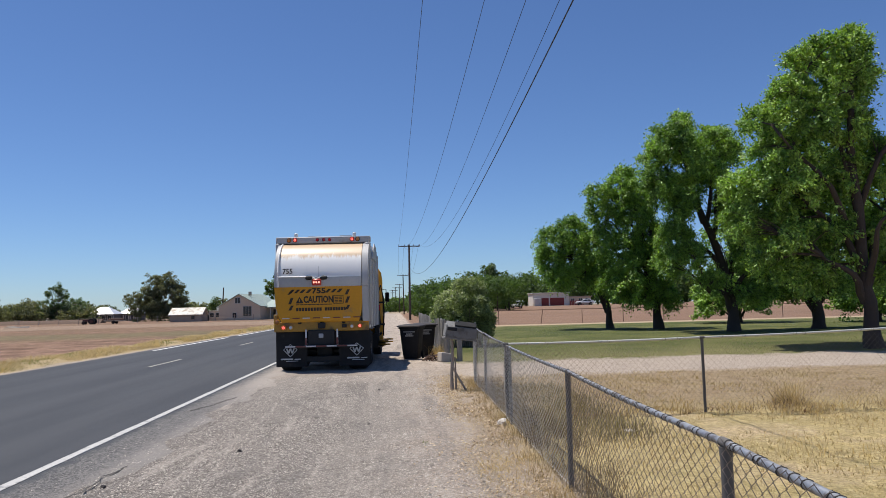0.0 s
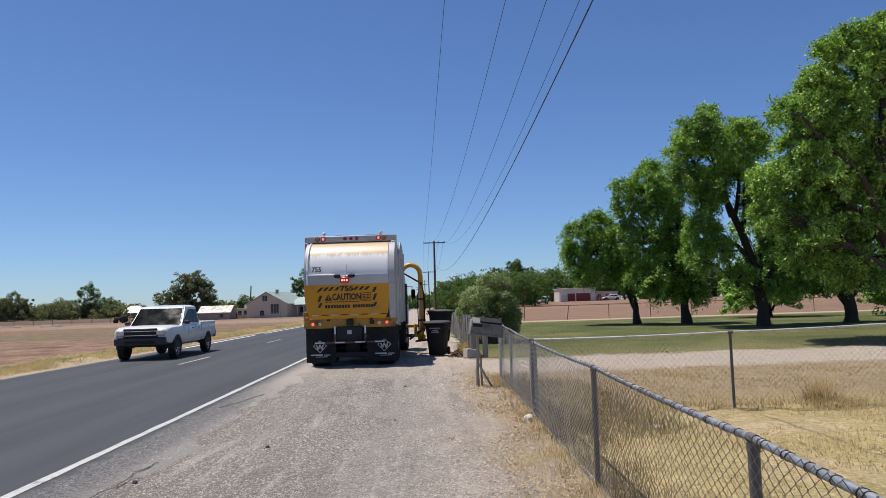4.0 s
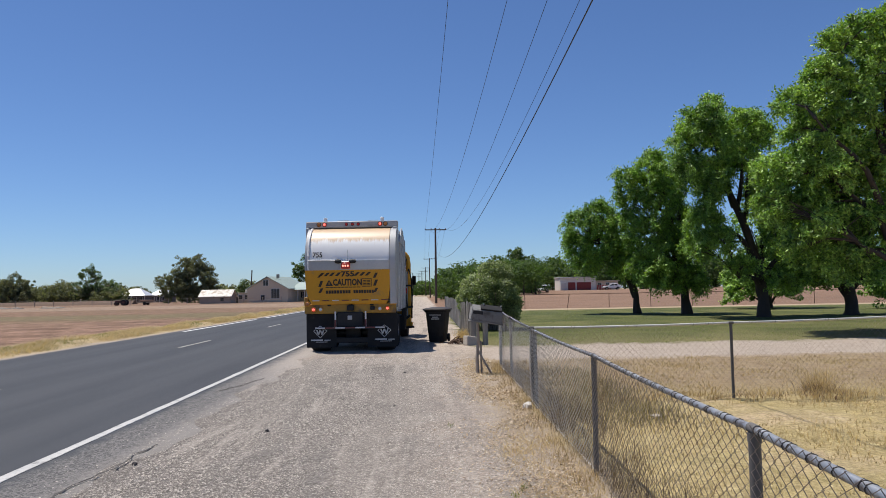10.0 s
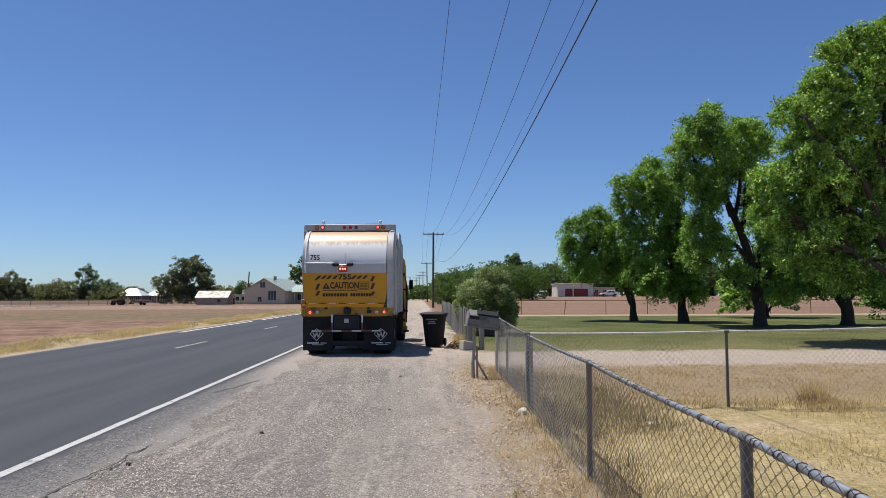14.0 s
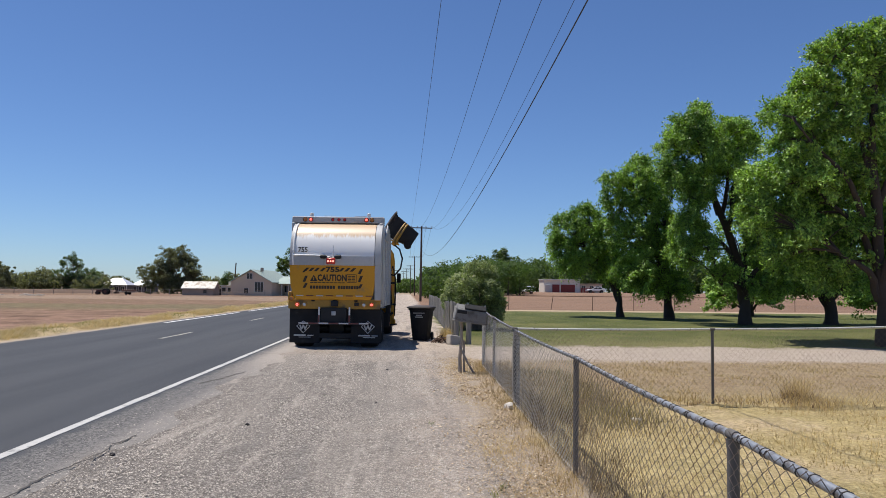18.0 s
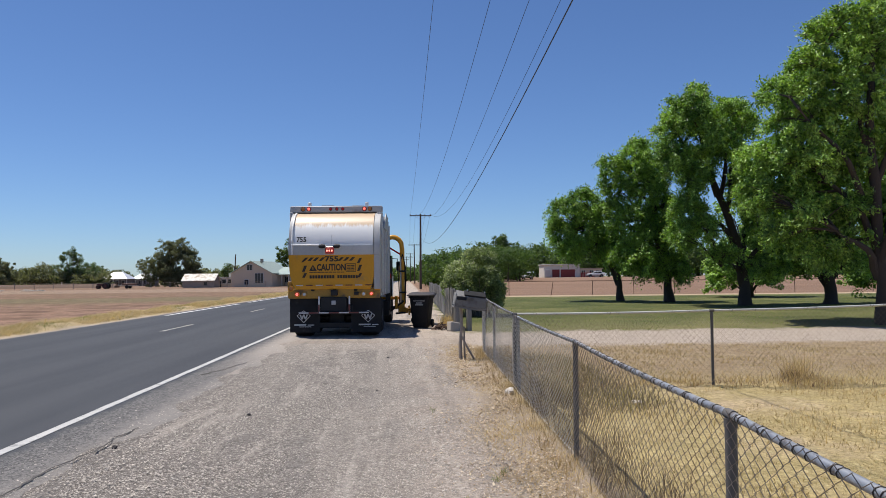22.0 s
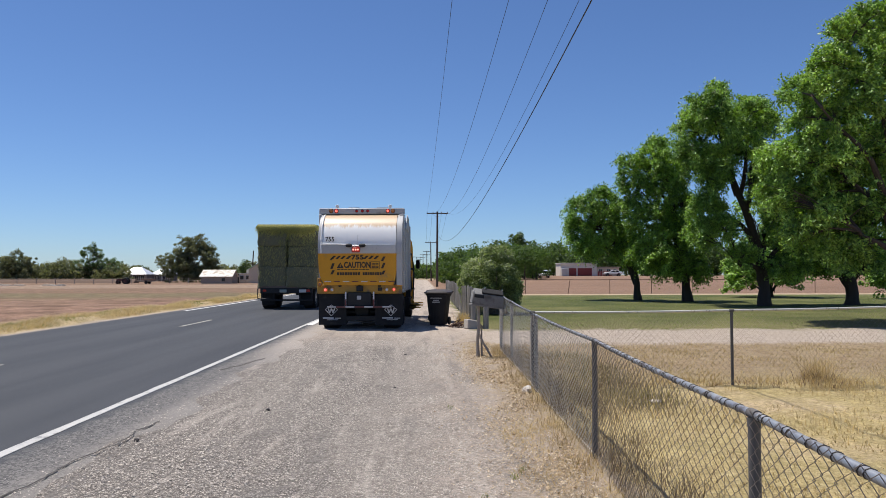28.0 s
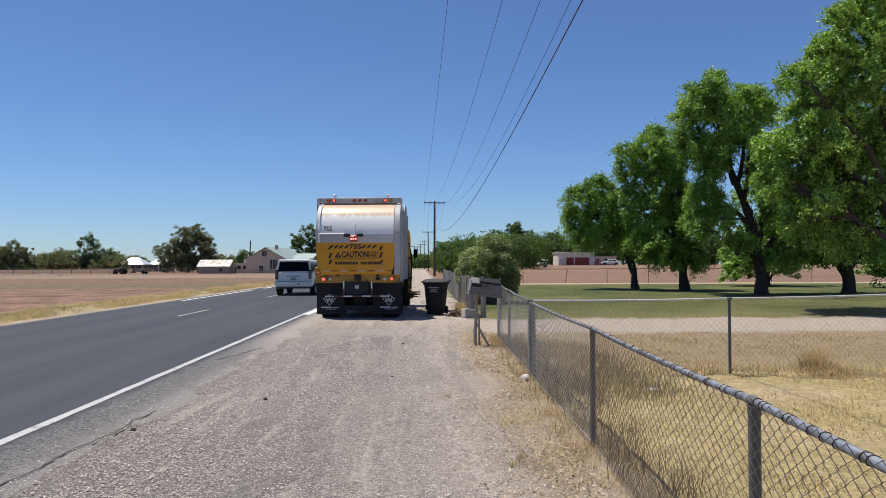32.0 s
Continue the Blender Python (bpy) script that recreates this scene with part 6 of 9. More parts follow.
    # tape on the yellow panel
    for k in range(8):
        bm = bmesh.new()
        box(bm, (-0.98 + 0.28 * k, 0.078, 1.475), (0.2, 0.014, 0.028), 0.003)
        part("reflective_tape", bm, DULL_RED if k % 2 else tape, yellow)
    # lamps
    def lamp(x, y, z, r, mat, ring, nm="lamp", lab=""):
        bm = bmesh.new()
        turned(bm, [(r, 0.03), (r, -0.008), (r * 0.8, -0.025), (0.003, -0.03)], 16, pose(x, y, z, 0, 0, 90))
        a = part(nm, bm, mat, t, lab)
        bm = bmesh.new()
        turned(bm, [(r * 1.25, 0.04), (r * 1.25, -0.006), (r * 1.02, -0.008), (r * 1.0, 0.03)], 16, pose(x, y, z, 0, 0, 90))
        part("bezel", bm, ring, a)
        if mat is RED_GLOW:
            bm = bmesh.new()
            turned(bm, [(r * 0.62, -0.02), (r * 0.62, -0.031), (r * 0.45, -0.033), (r * 0.42, -0.02)], 16, pose(x, y, z, 0, 0, 90))
            turned(bm, [(r * 0.24, -0.02), (r * 0.2, -0.035), (0.002, -0.036)], 12, pose(x, y, z, 0, 0, 90))
            part("bulb", bm, BULB, a)
    lamp(-0.99, 0.71, 3.70, 0.055, AMBER, BLACK)
    lamp(-0.82, 0.71, 3.70, 0.055, RED_GLOW, BLACK, lab="lit red tail lamp")
    lamp(0.81, 0.71, 3.70, 0.055, RED_GLOW, BLACK, lab="lit red tail lamp")
    lamp(0.97, 0.71, 3.70, 0.055, AMBER, BLACK)
    for x in (-0.18, 0.0, 0.17):
        lamp(x, 0.71, 3.70, 0.04, RED_LAMP, BLACK)
    lamp(-1.06, 0.14, 1.22, 0.06, RED_GLOW, YELLOW, lab="lit red tail lamp")
    lamp(1.05, 0.14, 1.23, 0.055, RED_GLOW, YELLOW, lab="lit red tail lamp")
    lamp(-1.23, 0.12, 1.38, 0.065, AMBER, YELLOW)
    lamp(-0.86, 0.15, 1.22, 0.05, CLEAR_LAMP, YELLOW)
    lamp(0.83, 0.15, 1.22, 0.05, CLEAR_LAMP, YELLOW)
    bm = bmesh.new()
    box(bm, (0.62, 0.15, 1.24), (0.13, 0.05, 0.10), 0.01)
    part("marker_box", bm, BLACK, t)
    bm = bmesh.new()
    box(bm, (0.0, 0.12, 1.26), (0.2, 0.1, 0.16), 0.02)
    part("latch_box", bm, BLACK, t)
    bm = bmesh.new()
    box(bm, (-0.10, -0.085, 2.45), (0.25, 0.09, 0.17), 0.02)
    stop = part("stop_lamp", bm, pm("stop_red", (0.6, 0.05, 0.03), 0.3, var=0.1, bump=0), t, "red stop lamp under two work lights")
    for x in (-0.17, -0.10, -0.03):
        bm = bmesh.new()
        box(bm, (x, -0.133, 2.45), (0.045, 0.012, 0.05), 0.006)
        part("lamp_cell", bm, glow("stop_glow", (1.0, 0.35, 0.25), 1.6), stop)
    for x in (-0.31, 0.10):
        bm = bmesh.new()
        turned(bm, [(0.01, -0.10), (0.05, -0.075), (0.06, 0), (0.05, 0.075), (0.01, 0.10)], 12, pose(x, -0.10, 2.575))
        part("work_light", bm, BLACK, t)
    bm = bmesh.new()
    tube(bm, [(-0.31, -0.07, 2.57), (-0.1, -0.07, 2.56), (0.10, -0.07, 2.57)], 0.014, 6)
    part("light_bar", bm, STEEL, t)
    bm = bmesh.new()
    rod(bm, (-0.04, -0.06, 2.55), (-0.04, -0.055, 2.9), 0.006, n=5)
    part("aerial", bm, STEEL, t)
    for x in (-0.81, 0.87):
        bm = bmesh.new()
        box(bm, (x, 0.82, 3.845), (0.10, 0.08, 0.12), 0.012)
        part("beacon", bm, pm("beacon_white", (0.75, 0.75, 0.74), 0.3, var=0.05, bump=0), t)
    for x in (-0.45, 0.45):
        bm = bmesh.new()
        rod(bm, (x, 0.8, 3.815), (x + 0.35, 0.8, 3.815), 0.008, n=5)
        part("grab_wire", bm, STEEL, t)
    # writing on the tail
    tilt = 96.2
    yz = lambda z: 0.01 + (2.2 - z) * 0.1071 - 0.004
    lettering("755", 0.20, SIGN_BLACK, gate, pose(-0.90, -0.045, 2.765, 83, 0, 0), "fleet_number", width=0.27, bold=0.003)
    lettering("755", 0.20, SIGN_BLACK, yellow, pose(-0.055, yz(2.215) - 0.004, 2.215, tilt, 0, 0), "fleet_number", width=0.38, bold=0.008)
    lettering("CAUTION", 0.25, SIGN_BLACK, yellow, pose(-0.07, yz(1.975), 1.975, tilt, 0, 0), "caution_words", width=0.82, bold=0.010)
    bm = bmesh.new()
    c = Vector((-0.59, yz(1.965), 1.965))
    upv = Vector((0, -0.107, 1)).normalized()
    out = Vector((0, -1, -0.107)).normalized()
    tri = [c + upv * 0.10, c + upv * -0.08 + Vector((0.11, 0, 0)), c + upv * -0.08 - Vector((0.11, 0, 0))]
    plate(bm, tri, 0.006, out)
    tr = part("warning_triangle", bm, SIGN_BLACK, yellow)
    bm = bmesh.new()
    box(bm, c + out * 0.008, (0.02, 0.006, 0.09), 0.002)
    part("bang_mark", bm, YELLOW, tr)

    def bars(name, x0, x1, z, h, n, gap=0.25):
        w = (x1 - x0) / n
        for k in range(n):
            bm = bmesh.new()
            box(bm, (x0 + (k + 0.5) * w, yz(z) - 0.001, z), (w * (1 - gap), 0.008, h), 0.002, Euler((radians(6.2), 0, 0)).to_matrix())
            part(name, bm, SIGN_BLACK, yellow)
    bars("print_bar", -0.70, 0.30, 1.845, 0.022, 9, 0.12)
    bars("print_bar", -0.70, 0.02, 1.715, 0.090, 9, 0.2)
    bars("print_bar", 0.09, 0.68, 1.715, 0.090, 8, 0.2)
    # notice box
    for z in (2.08, 1.86):
        bars("frame_bar", 0.34, 0.62, z, 0.014, 1, 0)
    for x in (0.345, 0.615):
        bm = bmesh.new()
        box(bm, (x, yz(1.97), 1.97), (0.012, 0.008, 0.22), 0.002, Euler((radians(6.2), 0, 0)).to_matrix())
        part("frame_bar", bm, SIGN_BLACK, yellow)
    for z in (2.03, 1.985, 1.94, 1.90):
        bars("print_bar", 0.37, 0.59, z, 0.022, 2, 0.12)
    # warning stripes round the sign
    def stripe(x, z, w=0.085, h=0.10, lean=0.05):
        bm = bmesh.new()
        pts = [Vector((x + a * w / 2 + b * lean, yz(z + b * h / 2) - 0.003, z + b * h / 2)) for a, b in ((-1, -1), (1, -1), (1, 1), (-1, 1))]
        plate(bm, pts, 0.006, out)
        part("warning_stripe", bm, SIGN_BLACK, yellow)
    for x in (-0.80, -0.65, -0.50, -0.33, 0.20, 0.36, 0.52):
        stripe(x, 2.215)
    stripe(-0.84, 2.18, 0.06, 0.10)
    for z, h in ((1.95, 0.17), (1.76, 0.13)):
        stripe(-0.83, z, 0.075, h, 0.035)
    for z, h in ((2.17, 0.14), (1.96, 0.17), (1.75, 0.12)):
        stripe(0.73, z, 0.075, h, 0.035)

    # side arm
    arm = new("side_arm")
    arm.parent = t
    bm = bmesh.new()
    hook = [(1.23, ARM_Y, 0.5), (1.23, ARM_Y, 2.68)]
    for k in range(1, 8):
        a = math.pi * k / 8
        hook.append((0.89 + 0.34 * math.cos(a), ARM_Y, 2.75 + 0.36 * math.sin(a)))
    hook.append((0.54, ARM_Y, 2.6))
    tube(bm, hook, [0.085] * len(hook), 10)
    part("mast", bm, YELLOW, arm, "yellow hooked steel mast")
    bm = bmesh.new()
    box(bm, (1.18, ARM_Y - 0.085, 1.5), (0.05, 0.02, 1.8), 0.006)
    part("mast_rail", bm, STEEL, arm)
    for z in (0.62, 0.95):
        bm = bmesh.new()
        box(bm, (0.69, ARM_Y + 0.1, z), (1.1, 0.10, 0.10), 0.012)
        part("slide_beam", bm, YELLOW if z > 0.8 else BLACK, arm)
    bm = bmesh.new()
    box(bm, (1.19, ARM_Y, 0.62), (0.2, 0.26, 0.34), 0.03)
    part("foot_plate", bm, YELLOW, arm)
    bm = bmesh.new()
    rod(bm, (0.59, ARM_Y - 0.05, 2.85), (1.16, ARM_Y - 0.05, 2.5), 0.03, n=8)
    part("cylinder", bm, RED_LAMP, arm)
    # hoses strapped along the mast and the carriage at its foot
    for k, (x, sway) in enumerate(((1.325, 0.015), (1.335, 0.03), (1.13, -0.02))):
        bm = bmesh.new()
        tube(bm, [(x, ARM_Y - 0.03 * k, 0.75), (x + sway * 0.3, ARM_Y - 0.03 * k, 1.15), (x + sway, ARM_Y - 0.05 * k, 1.6), (x + sway * 0.4, ARM_Y - 0.03 * k, 2.05), (1.25, ARM_Y - 0.08, 2.5)], 0.020, 6)
        part("mast_hose", bm, RUBBER, arm)
    for z in (1.15, 1.9):
        bm = bmesh.new()
        box(bm, (1.26, ARM_Y - 0.02, z), (0.24, 0.2, 0.06), 0.01)
        part("hose_clamp", bm, BLACK, arm)
    bm = bmesh.new()
    box(bm, (1.02, ARM_Y - 0.03, 0.80), (0.10, 0.3, 0.46), 0.02)
    box(bm, (1.30, ARM_Y - 0.03, 0.52), (0.12, 0.3, 0.22), 0.03)
    part("carriage_plate", bm, YELLOW, arm)
    bm = bmesh.new()
    rod(bm, (0.80, ARM_Y - 0.12, 0.50), (1.28, ARM_Y - 0.12, 0.86), 0.045, n=10)
    rod(bm, (1.0, ARM_Y - 0.16, 0.42), (1.42, ARM_Y - 0.16, 0.46), 0.035, n=10)
    part("carriage_cylinder", bm, BLACK, arm)
    # guide frame on the truck's flank
    for y, w in ((ARM_Y - 0.55, 0.12), (ARM_Y + 0.55, 0.12)):
        bm = bmesh.new()
        box(bm, (1.22, y, 1.45), (0.16, w, 1.8), 0.02)
        part("guide_column", bm, BLACK, t)
    bm = bmesh.new()
    box(bm, (1.12, ARM_Y, 0.62), (0.3, 1.3, 0.5), 0.03)
    box(bm, (1.16, ARM_Y - 0.2, 1.25), (0.2, 0.5, 0.36), 0.03)
    part("valve_block", bm, BLACK, t)
    bm = bmesh.new()
    for k in range(4):
        y = ARM_Y - 0.42 + 0.1 * k
        tube(bm, [(1.2, y, 0.85), (1.27 + 0.015 * k, y, 1.15), (1.29, y + 0.05, 1.6), (1.22, y + 0.1, 2.1 + 0.08 * k)], 0.02, 6)
    part("flank_hose", bm, RUBBER, t)
    bm = bmesh.new()
    box(bm, (1.29, ARM_Y - 0.3, 1.72), (0.06, 0.16, 0.2), 0.015)
    part("control_box", bm, RED_LAMP, t)
    # gripper: bracket and two fingers
    grip = new("gripper")
    grip.parent = t
    bm = bmesh.new()
    box(bm, (0.02, 0, 0), (0.12, 0.42, 0.16), 0.02)
    box(bm, (0.09, 0, 0.0), (0.06, 0.2, 0.34), 0.015)
    rod(bm, (0.0, -0.25, 0), (0.0, 0.25, 0), 0.05, n=10)
    part("bracket", bm, YELLOW, grip)
    fingers = []
    for s in (-1, 1):
        piv = new("finger")
        piv.parent = grip
        piv.matrix_basis = pose(0.06, s * 0.26, 0)
        bm = bmesh.new()
        pts = [(0, 0, 0), (0.16, s * 0.13, 0), (0.42, s * 0.15, 0), (0.68, s * 0.06, 0), (0.80, -s * 0.10, 0)]
        for dz in (-0.045, 0.045):
            tube(bm, [(x, y, dz) for x, y, _ in pts], [0.04, 0.045, 0.04, 0.034, 0.025], 6)
        part("claw", bm, MATS["dirty_yellow"], piv)
        bm = bmesh.new()
        tube(bm, [(0.2, s * 0.105, 0), (0.42, s * 0.115, 0), (0.64, s * 0.04, 0)], 0.03, 6)
        part("rubber_pad", bm, RUBBER, piv)
        fingers.append(piv)
    hose = new("arm_hose")
    hose.parent = t
    bm = bmesh.new()
    for k in range(3):
        tube(bm, [(0.0, 0.05 * k, 0.0), (0.22, 0.05 * k, -0.18), (0.32, 0.05 * k, -0.5), (0.26, 0.05 * k, -0.85), (0.05, 0.05 * k, -1.1), (-0.15, 0.05 * k, -1.05)], 0.028, 6)
    part("hose", bm, RUBBER, hose, "black hydraulic hose loop")
    return t, arm, grip, fingers, hose


truck, side_arm, gripper, claws, arm_hose = refuse_truck()


def refuse_bin(label, at):
    """A wheeled cart: tapering body, ribbed rim, lid with a curved front, axle, two wheels."""
    b = thing("refuse_bin", label, "bin", at, "wheeled bins by the roadside")

    def rr(w, d, z, c=0.07, y0=0.0):
        pts = []
        for sx, sy in ((1, -1), (1, 1), (-1, 1), (-1, -1)):
            for k in range(4):
                a = math.pi / 2 * k / 3 + {(1, -1): -math.pi / 2, (1, 1): 0, (-1, 1): math.pi / 2, (-1, -1): math.pi}[(sx, sy)]
                pts.append(Vector((sx * (w / 2 - c) + c * math.cos(a), y0 + sy * (d / 2 - c) + c * math.sin(a), z)))
        return pts
    bm = bmesh.new()
    loft(bm, [rr(0.47, 0.54, 0.02), rr(0.48, 0.56, 0.06), rr(0.57, 0.68, 0.55), rr(0.63, 0.76, 0.94), rr(0.69, 0.82, 0.945), rr(0.70, 0.83, 1.00), rr(0.66, 0.78, 1.005)])
    part("body", bm, PLASTIC, b)
    bm = bmesh.new()
    loft(bm, [rr(0.75, 0.90, 1.006, 0.08, -0.02), rr(0.79, 0.95, 1.022, 0.09, -0.02), rr(0.78, 0.93, 1.045, 0.09, -0.02), rr(0.66, 0.78, 1.075, 0.1, -0.02), rr(0.40, 0.46, 1.095, 0.1, -0.02)])
    part("lid", bm, pm("dusty_lid", (0.035, 0.029, 0.027), 0.6, var=0.25, scale=3, fine=30, bump=0.08, stain=(0.10, 0.075, 0.06), amount=0.2), b)
    bm = bmesh.new()
    tube(bm, [(-0.3, 0.42, 0.93), (-0.3, 0.47, 0.98), (0.3, 0.47, 0.98), (0.3, 0.42, 0.93)], 0.016, 6)
    part("handle", bm, PLASTIC, b)
    bm = bmesh.new()
    rod(bm, (-0.3, 0.25, 0.13), (0.3, 0.25, 0.13), 0.014, n=8)
    part("axle", bm, STEEL, b)
    for x in (-0.29, 0.29):
        bm = bmesh.new()
        turned(bm, [(0.02, -0.03), (0.12, -0.03), (0.13, -0.015), (0.13, 0.015), (0.12, 0.03), (0.02, 0.03)], 16, pose(x, 0.25, 0.13))
        part("wheel", bm, RUBBER, b)
    for k in range(5):
        bm = bmesh.new()
        box(bm, (-0.2 + 0.1 * k, -0.325, 0.5), (0.02, 0.02, 0.62), 0.005, Euler((radians(6.5), 0, 0)).to_matrix())
        part("rib", bm, PLASTIC, b)
    pale = pm("bin_print", (0.50, 0.50, 0.49), 0.6, var=0.15, bump=0)
    for z, w in ((0.86, 0.36), (0.79, 0.20), (0.735, 0.26)):
        n = int(w / 0.032)
        for k in range(n):
            bm = bmesh.new()
            box(bm, (-w / 2 + (k + 0.5) * w / n, -0.390 + (0.92 - z) * 0.11, z), (w / n * 0.7, 0.008, 0.04), 0.002, Euler((radians(6.5), 0, 0)).to_matrix())
            part("print_bar", bm, pale, b)
    return b


refuse_bin("black plastic wheeled refuse bin standing on the dirt shoulder", pose(0.50, 23.45, 0, 0, 0, -14))
bin_moved = refuse_bin("black plastic wheeled refuse bin emptied by the truck's arm", pose(0.95, 24.9, 0, 0, 0, 8))

# ---- passing vehicles: local y forwards, from the ground under the middle of the wheelbase ----


TRIM = pm("dark_grey_plastic", (0.045, 0.047, 0.05), 0.6, var=0.12, scale=3, fine=30, bump=0.05)


def car_paint(name, col, metal=0.5, rough=0.32):
    return pm(name, col, rough, metal, var=0.05, scale=1.0, fine=60, bump=0, coat=0.3, stain=tuple(0.75 * c for c in col), amount=0.05, stain_scale=1.5)


def body_ring(y, zb, zt, hw, tuck=0.0):
    half = [(0, zb), (hw * 0.80, zb), (hw * 0.955, zb + 0.05), (hw - tuck, zb + 0.17), (hw, zb + 0.5 * (zt - zb)), (hw * 0.99, zt - 0.14), (hw * 0.965, zt - 0.05), (hw * 0.90, zt - 0.005), (hw * 0.55, zt + 0.012), (0, zt + 0.018)]
    return [Vector((x, y, z)) for x, z in half] + [Vector((-x, y, z)) for x, z in half[-2:0:-1]]


def pane_on(quad, u0, u1, v0, v1, off=0.004, thick=0.012, skew0=0.0, skew1=0.0):
    a, b, c, d = [Vector(q) for q in quad]
    nrm = (b - a).cross(d - a).normalized()
    at = lambda u, v: a.lerp(b, u).lerp(d.lerp(c, u), v)
    pts = [at(u0, v0), at(u1, v0), at(u1 + skew1, v1), at(u0 + skew0, v1)]
    bm = bmesh.new()
    plate(bm, [p - nrm * thick + nrm * off for p in pts], thick, nrm)
    return bm


def make_car(name, label, category, s):
    paint = s["paint"]
    t = thing(name, label, category)
    hw = s["hw"]
    bm = bmesh.new()
    loft(bm, [body_ring(*r) for r in s["body"]])
    part("body", bm, paint, t)
    if "trim" in s:
        bm = bmesh.new()
        loft(bm, [body_ring(y, zb - 0.012, zb + 0.24, w + 0.012) for y, zb, _, w in s["body"][1:-1]])
        part("sill_cladding", bm, s["trim"], t)
    # cabin
    y0, y1, y2, y3 = s["cabin"]           # foot rear, foot front, roof rear, roof front
    zb, z1, w0, w1 = s["belt"], s["roof"], s["w0"], s["w1"]
    bm = bmesh.new()
    rings = []
    for k in range(6):
        v = k / 5
        w = w0 + (w1 - w0) * v ** 1.15
        rings.append((y0 + (y2 - y0) * v, y1 + (y3 - y1) * v, w, zb - 0.04 + (z1 - zb + 0.04) * v))
    rings.append((y2 + 0.06, y3 - 0.10, w1 - 0.05, z1 + 0.028))
    rings.append((y2 + 0.20, y3 - 0.32, w1 - 0.16, z1 + 0.055))
    rings.append((y2 + 0.55, y3 - 0.75, w1 - 0.40, z1 + 0.068))
    loft(bm, [[Vector((-w, a, z)), Vector((w, a, z)), Vector((w, b, z)), Vector((-w, b, z))] for a, b, w, z in rings])
    es = [e for e in bm.edges if abs(e.verts[0].co.z - e.verts[1].co.z) > 0.02]
    bmesh.ops.bevel(bm, geom=es, offset=0.05, segments=2, affect="EDGES", clamp_overlap=True)
    cabin = part("cabin", bm, paint, t)
    R = [(w0, y0, zb), (w0, y1, zb), (w1, y3, z1), (w1, y2, z1)]
    Lq = [(-x, y, z) for x, y, z in R]
    Lq = [Lq[1], Lq[0], Lq[3], Lq[2]]
    F = [(w0, y1, zb), (-w0, y1, zb), (-w1, y3, z1), (w1, y3, z1)]
    B = [(-w0, y0, zb), (w0, y0, zb), (w1, y2, z1), (-w1, y2, z1)]
    for u0, u1, k0, k1 in s["windows"]:
        part("side_window", pane_on(R, u0, u1, 0.10, 0.84, skew0=k0, skew1=k1, off=0.008), GLASS, cabin)
        part("side_window", pane_on(Lq, 1 - u1, 1 - u0, 0.10, 0.84, skew0=-k1, skew1=-k0, off=0.008), GLASS, cabin)
    part("windscreen", pane_on(F, 0.035, 0.965, 0.05, 0.91, off=0.008), GLASS, cabin)
    part("rear_window", pane_on(B, 0.07, 0.93, 0.12, 0.88, off=0.008), GLASS, cabin)
    if s.get("rack"):
        for x in (-1, 1):
            bm = bmesh.new()
            tube(bm, [(x * (w1 - 0.12), y2 + 0.2, z1 + 0.03), (x * (w1 - 0.10), y2 + 0.35, z1 + 0.09), (x * (w1 - 0.10), y3 - 0.5, z1 + 0.09), (x * (w1 - 0.12), y3 - 0.3, z1 + 0.03)], 0.02, 6)
            part("roof_rail", bm, s["rack"], t)
    if s.get("spoiler"):
        bm = bmesh.new()
        loft(bm, [[Vector((x, y2 - 0.16, z1 - 0.03)), Vector((x, y2 + 0.2, z1 - 0.0)), Vector((x, y2 + 0.2, z1 + 0.06)), Vector((x, y2 - 0.17, z1 + 0.01))] for x in (-w1 + 0.06, w1 - 0.06)])
        part("spoiler", bm, paint, t)
    front, rear = s["body"][-1][0], s["body"][0][0]
    zf0, zr0 = s["body"][-1][1], s["body"][0][1]
    fw, rw = s["body"][-1][3], s["body"][0][3]
    # wheels, each in a black half disc that stands for its shaded wheel well
    wheels = []
    wb, r = s["wb"], s["r"]
    for y in (wb / 2, -wb / 2):
        for sd in (-1, 1):
            bm = bmesh.new()
            pts = []
            for k in range(13):
                a = math.pi * k / 12
                pts.append((math.cos(a) * (r + s.get("gap", 0.075)), math.sin(a) * (r + s.get("gap", 0.075))))
            loft(bm, [[Vector((sd * x, y + p, r + q)) for p, q in pts] for x in (hw - 0.28, hw + 0.004)])
            part("wheel_arch", bm, s.get("arch", BLACK), t)
            wheels.append(wheel(t, sd * (hw - s["tyre"] / 2 + 0.02), y, r, s["tyre"], s["rim"], sd, s.get("spokes", 5)))
    # front: grille, lamps, bumper
    bm = bmesh.new()
    box(bm, (0, front + 0.02, s["grille"][2]), (s["grille"][0], 0.06, s["grille"][1]), 0.03)
    g = part("grille", bm, BLACK, t)
    for k in range(s.get("bars", 2)):
        bm = bmesh.new()
        z = s["grille"][2] + (k - (s.get("bars", 2) - 1) / 2) * s["grille"][1] / (s.get("bars", 2) + 0.3)
        box(bm, (0, front + 0.052, z), (s["grille"][0] * 0.96, 0.02, 0.028), 0.006)
        part("grille_bar", bm, s.get("bar_mat", CHROME), g)
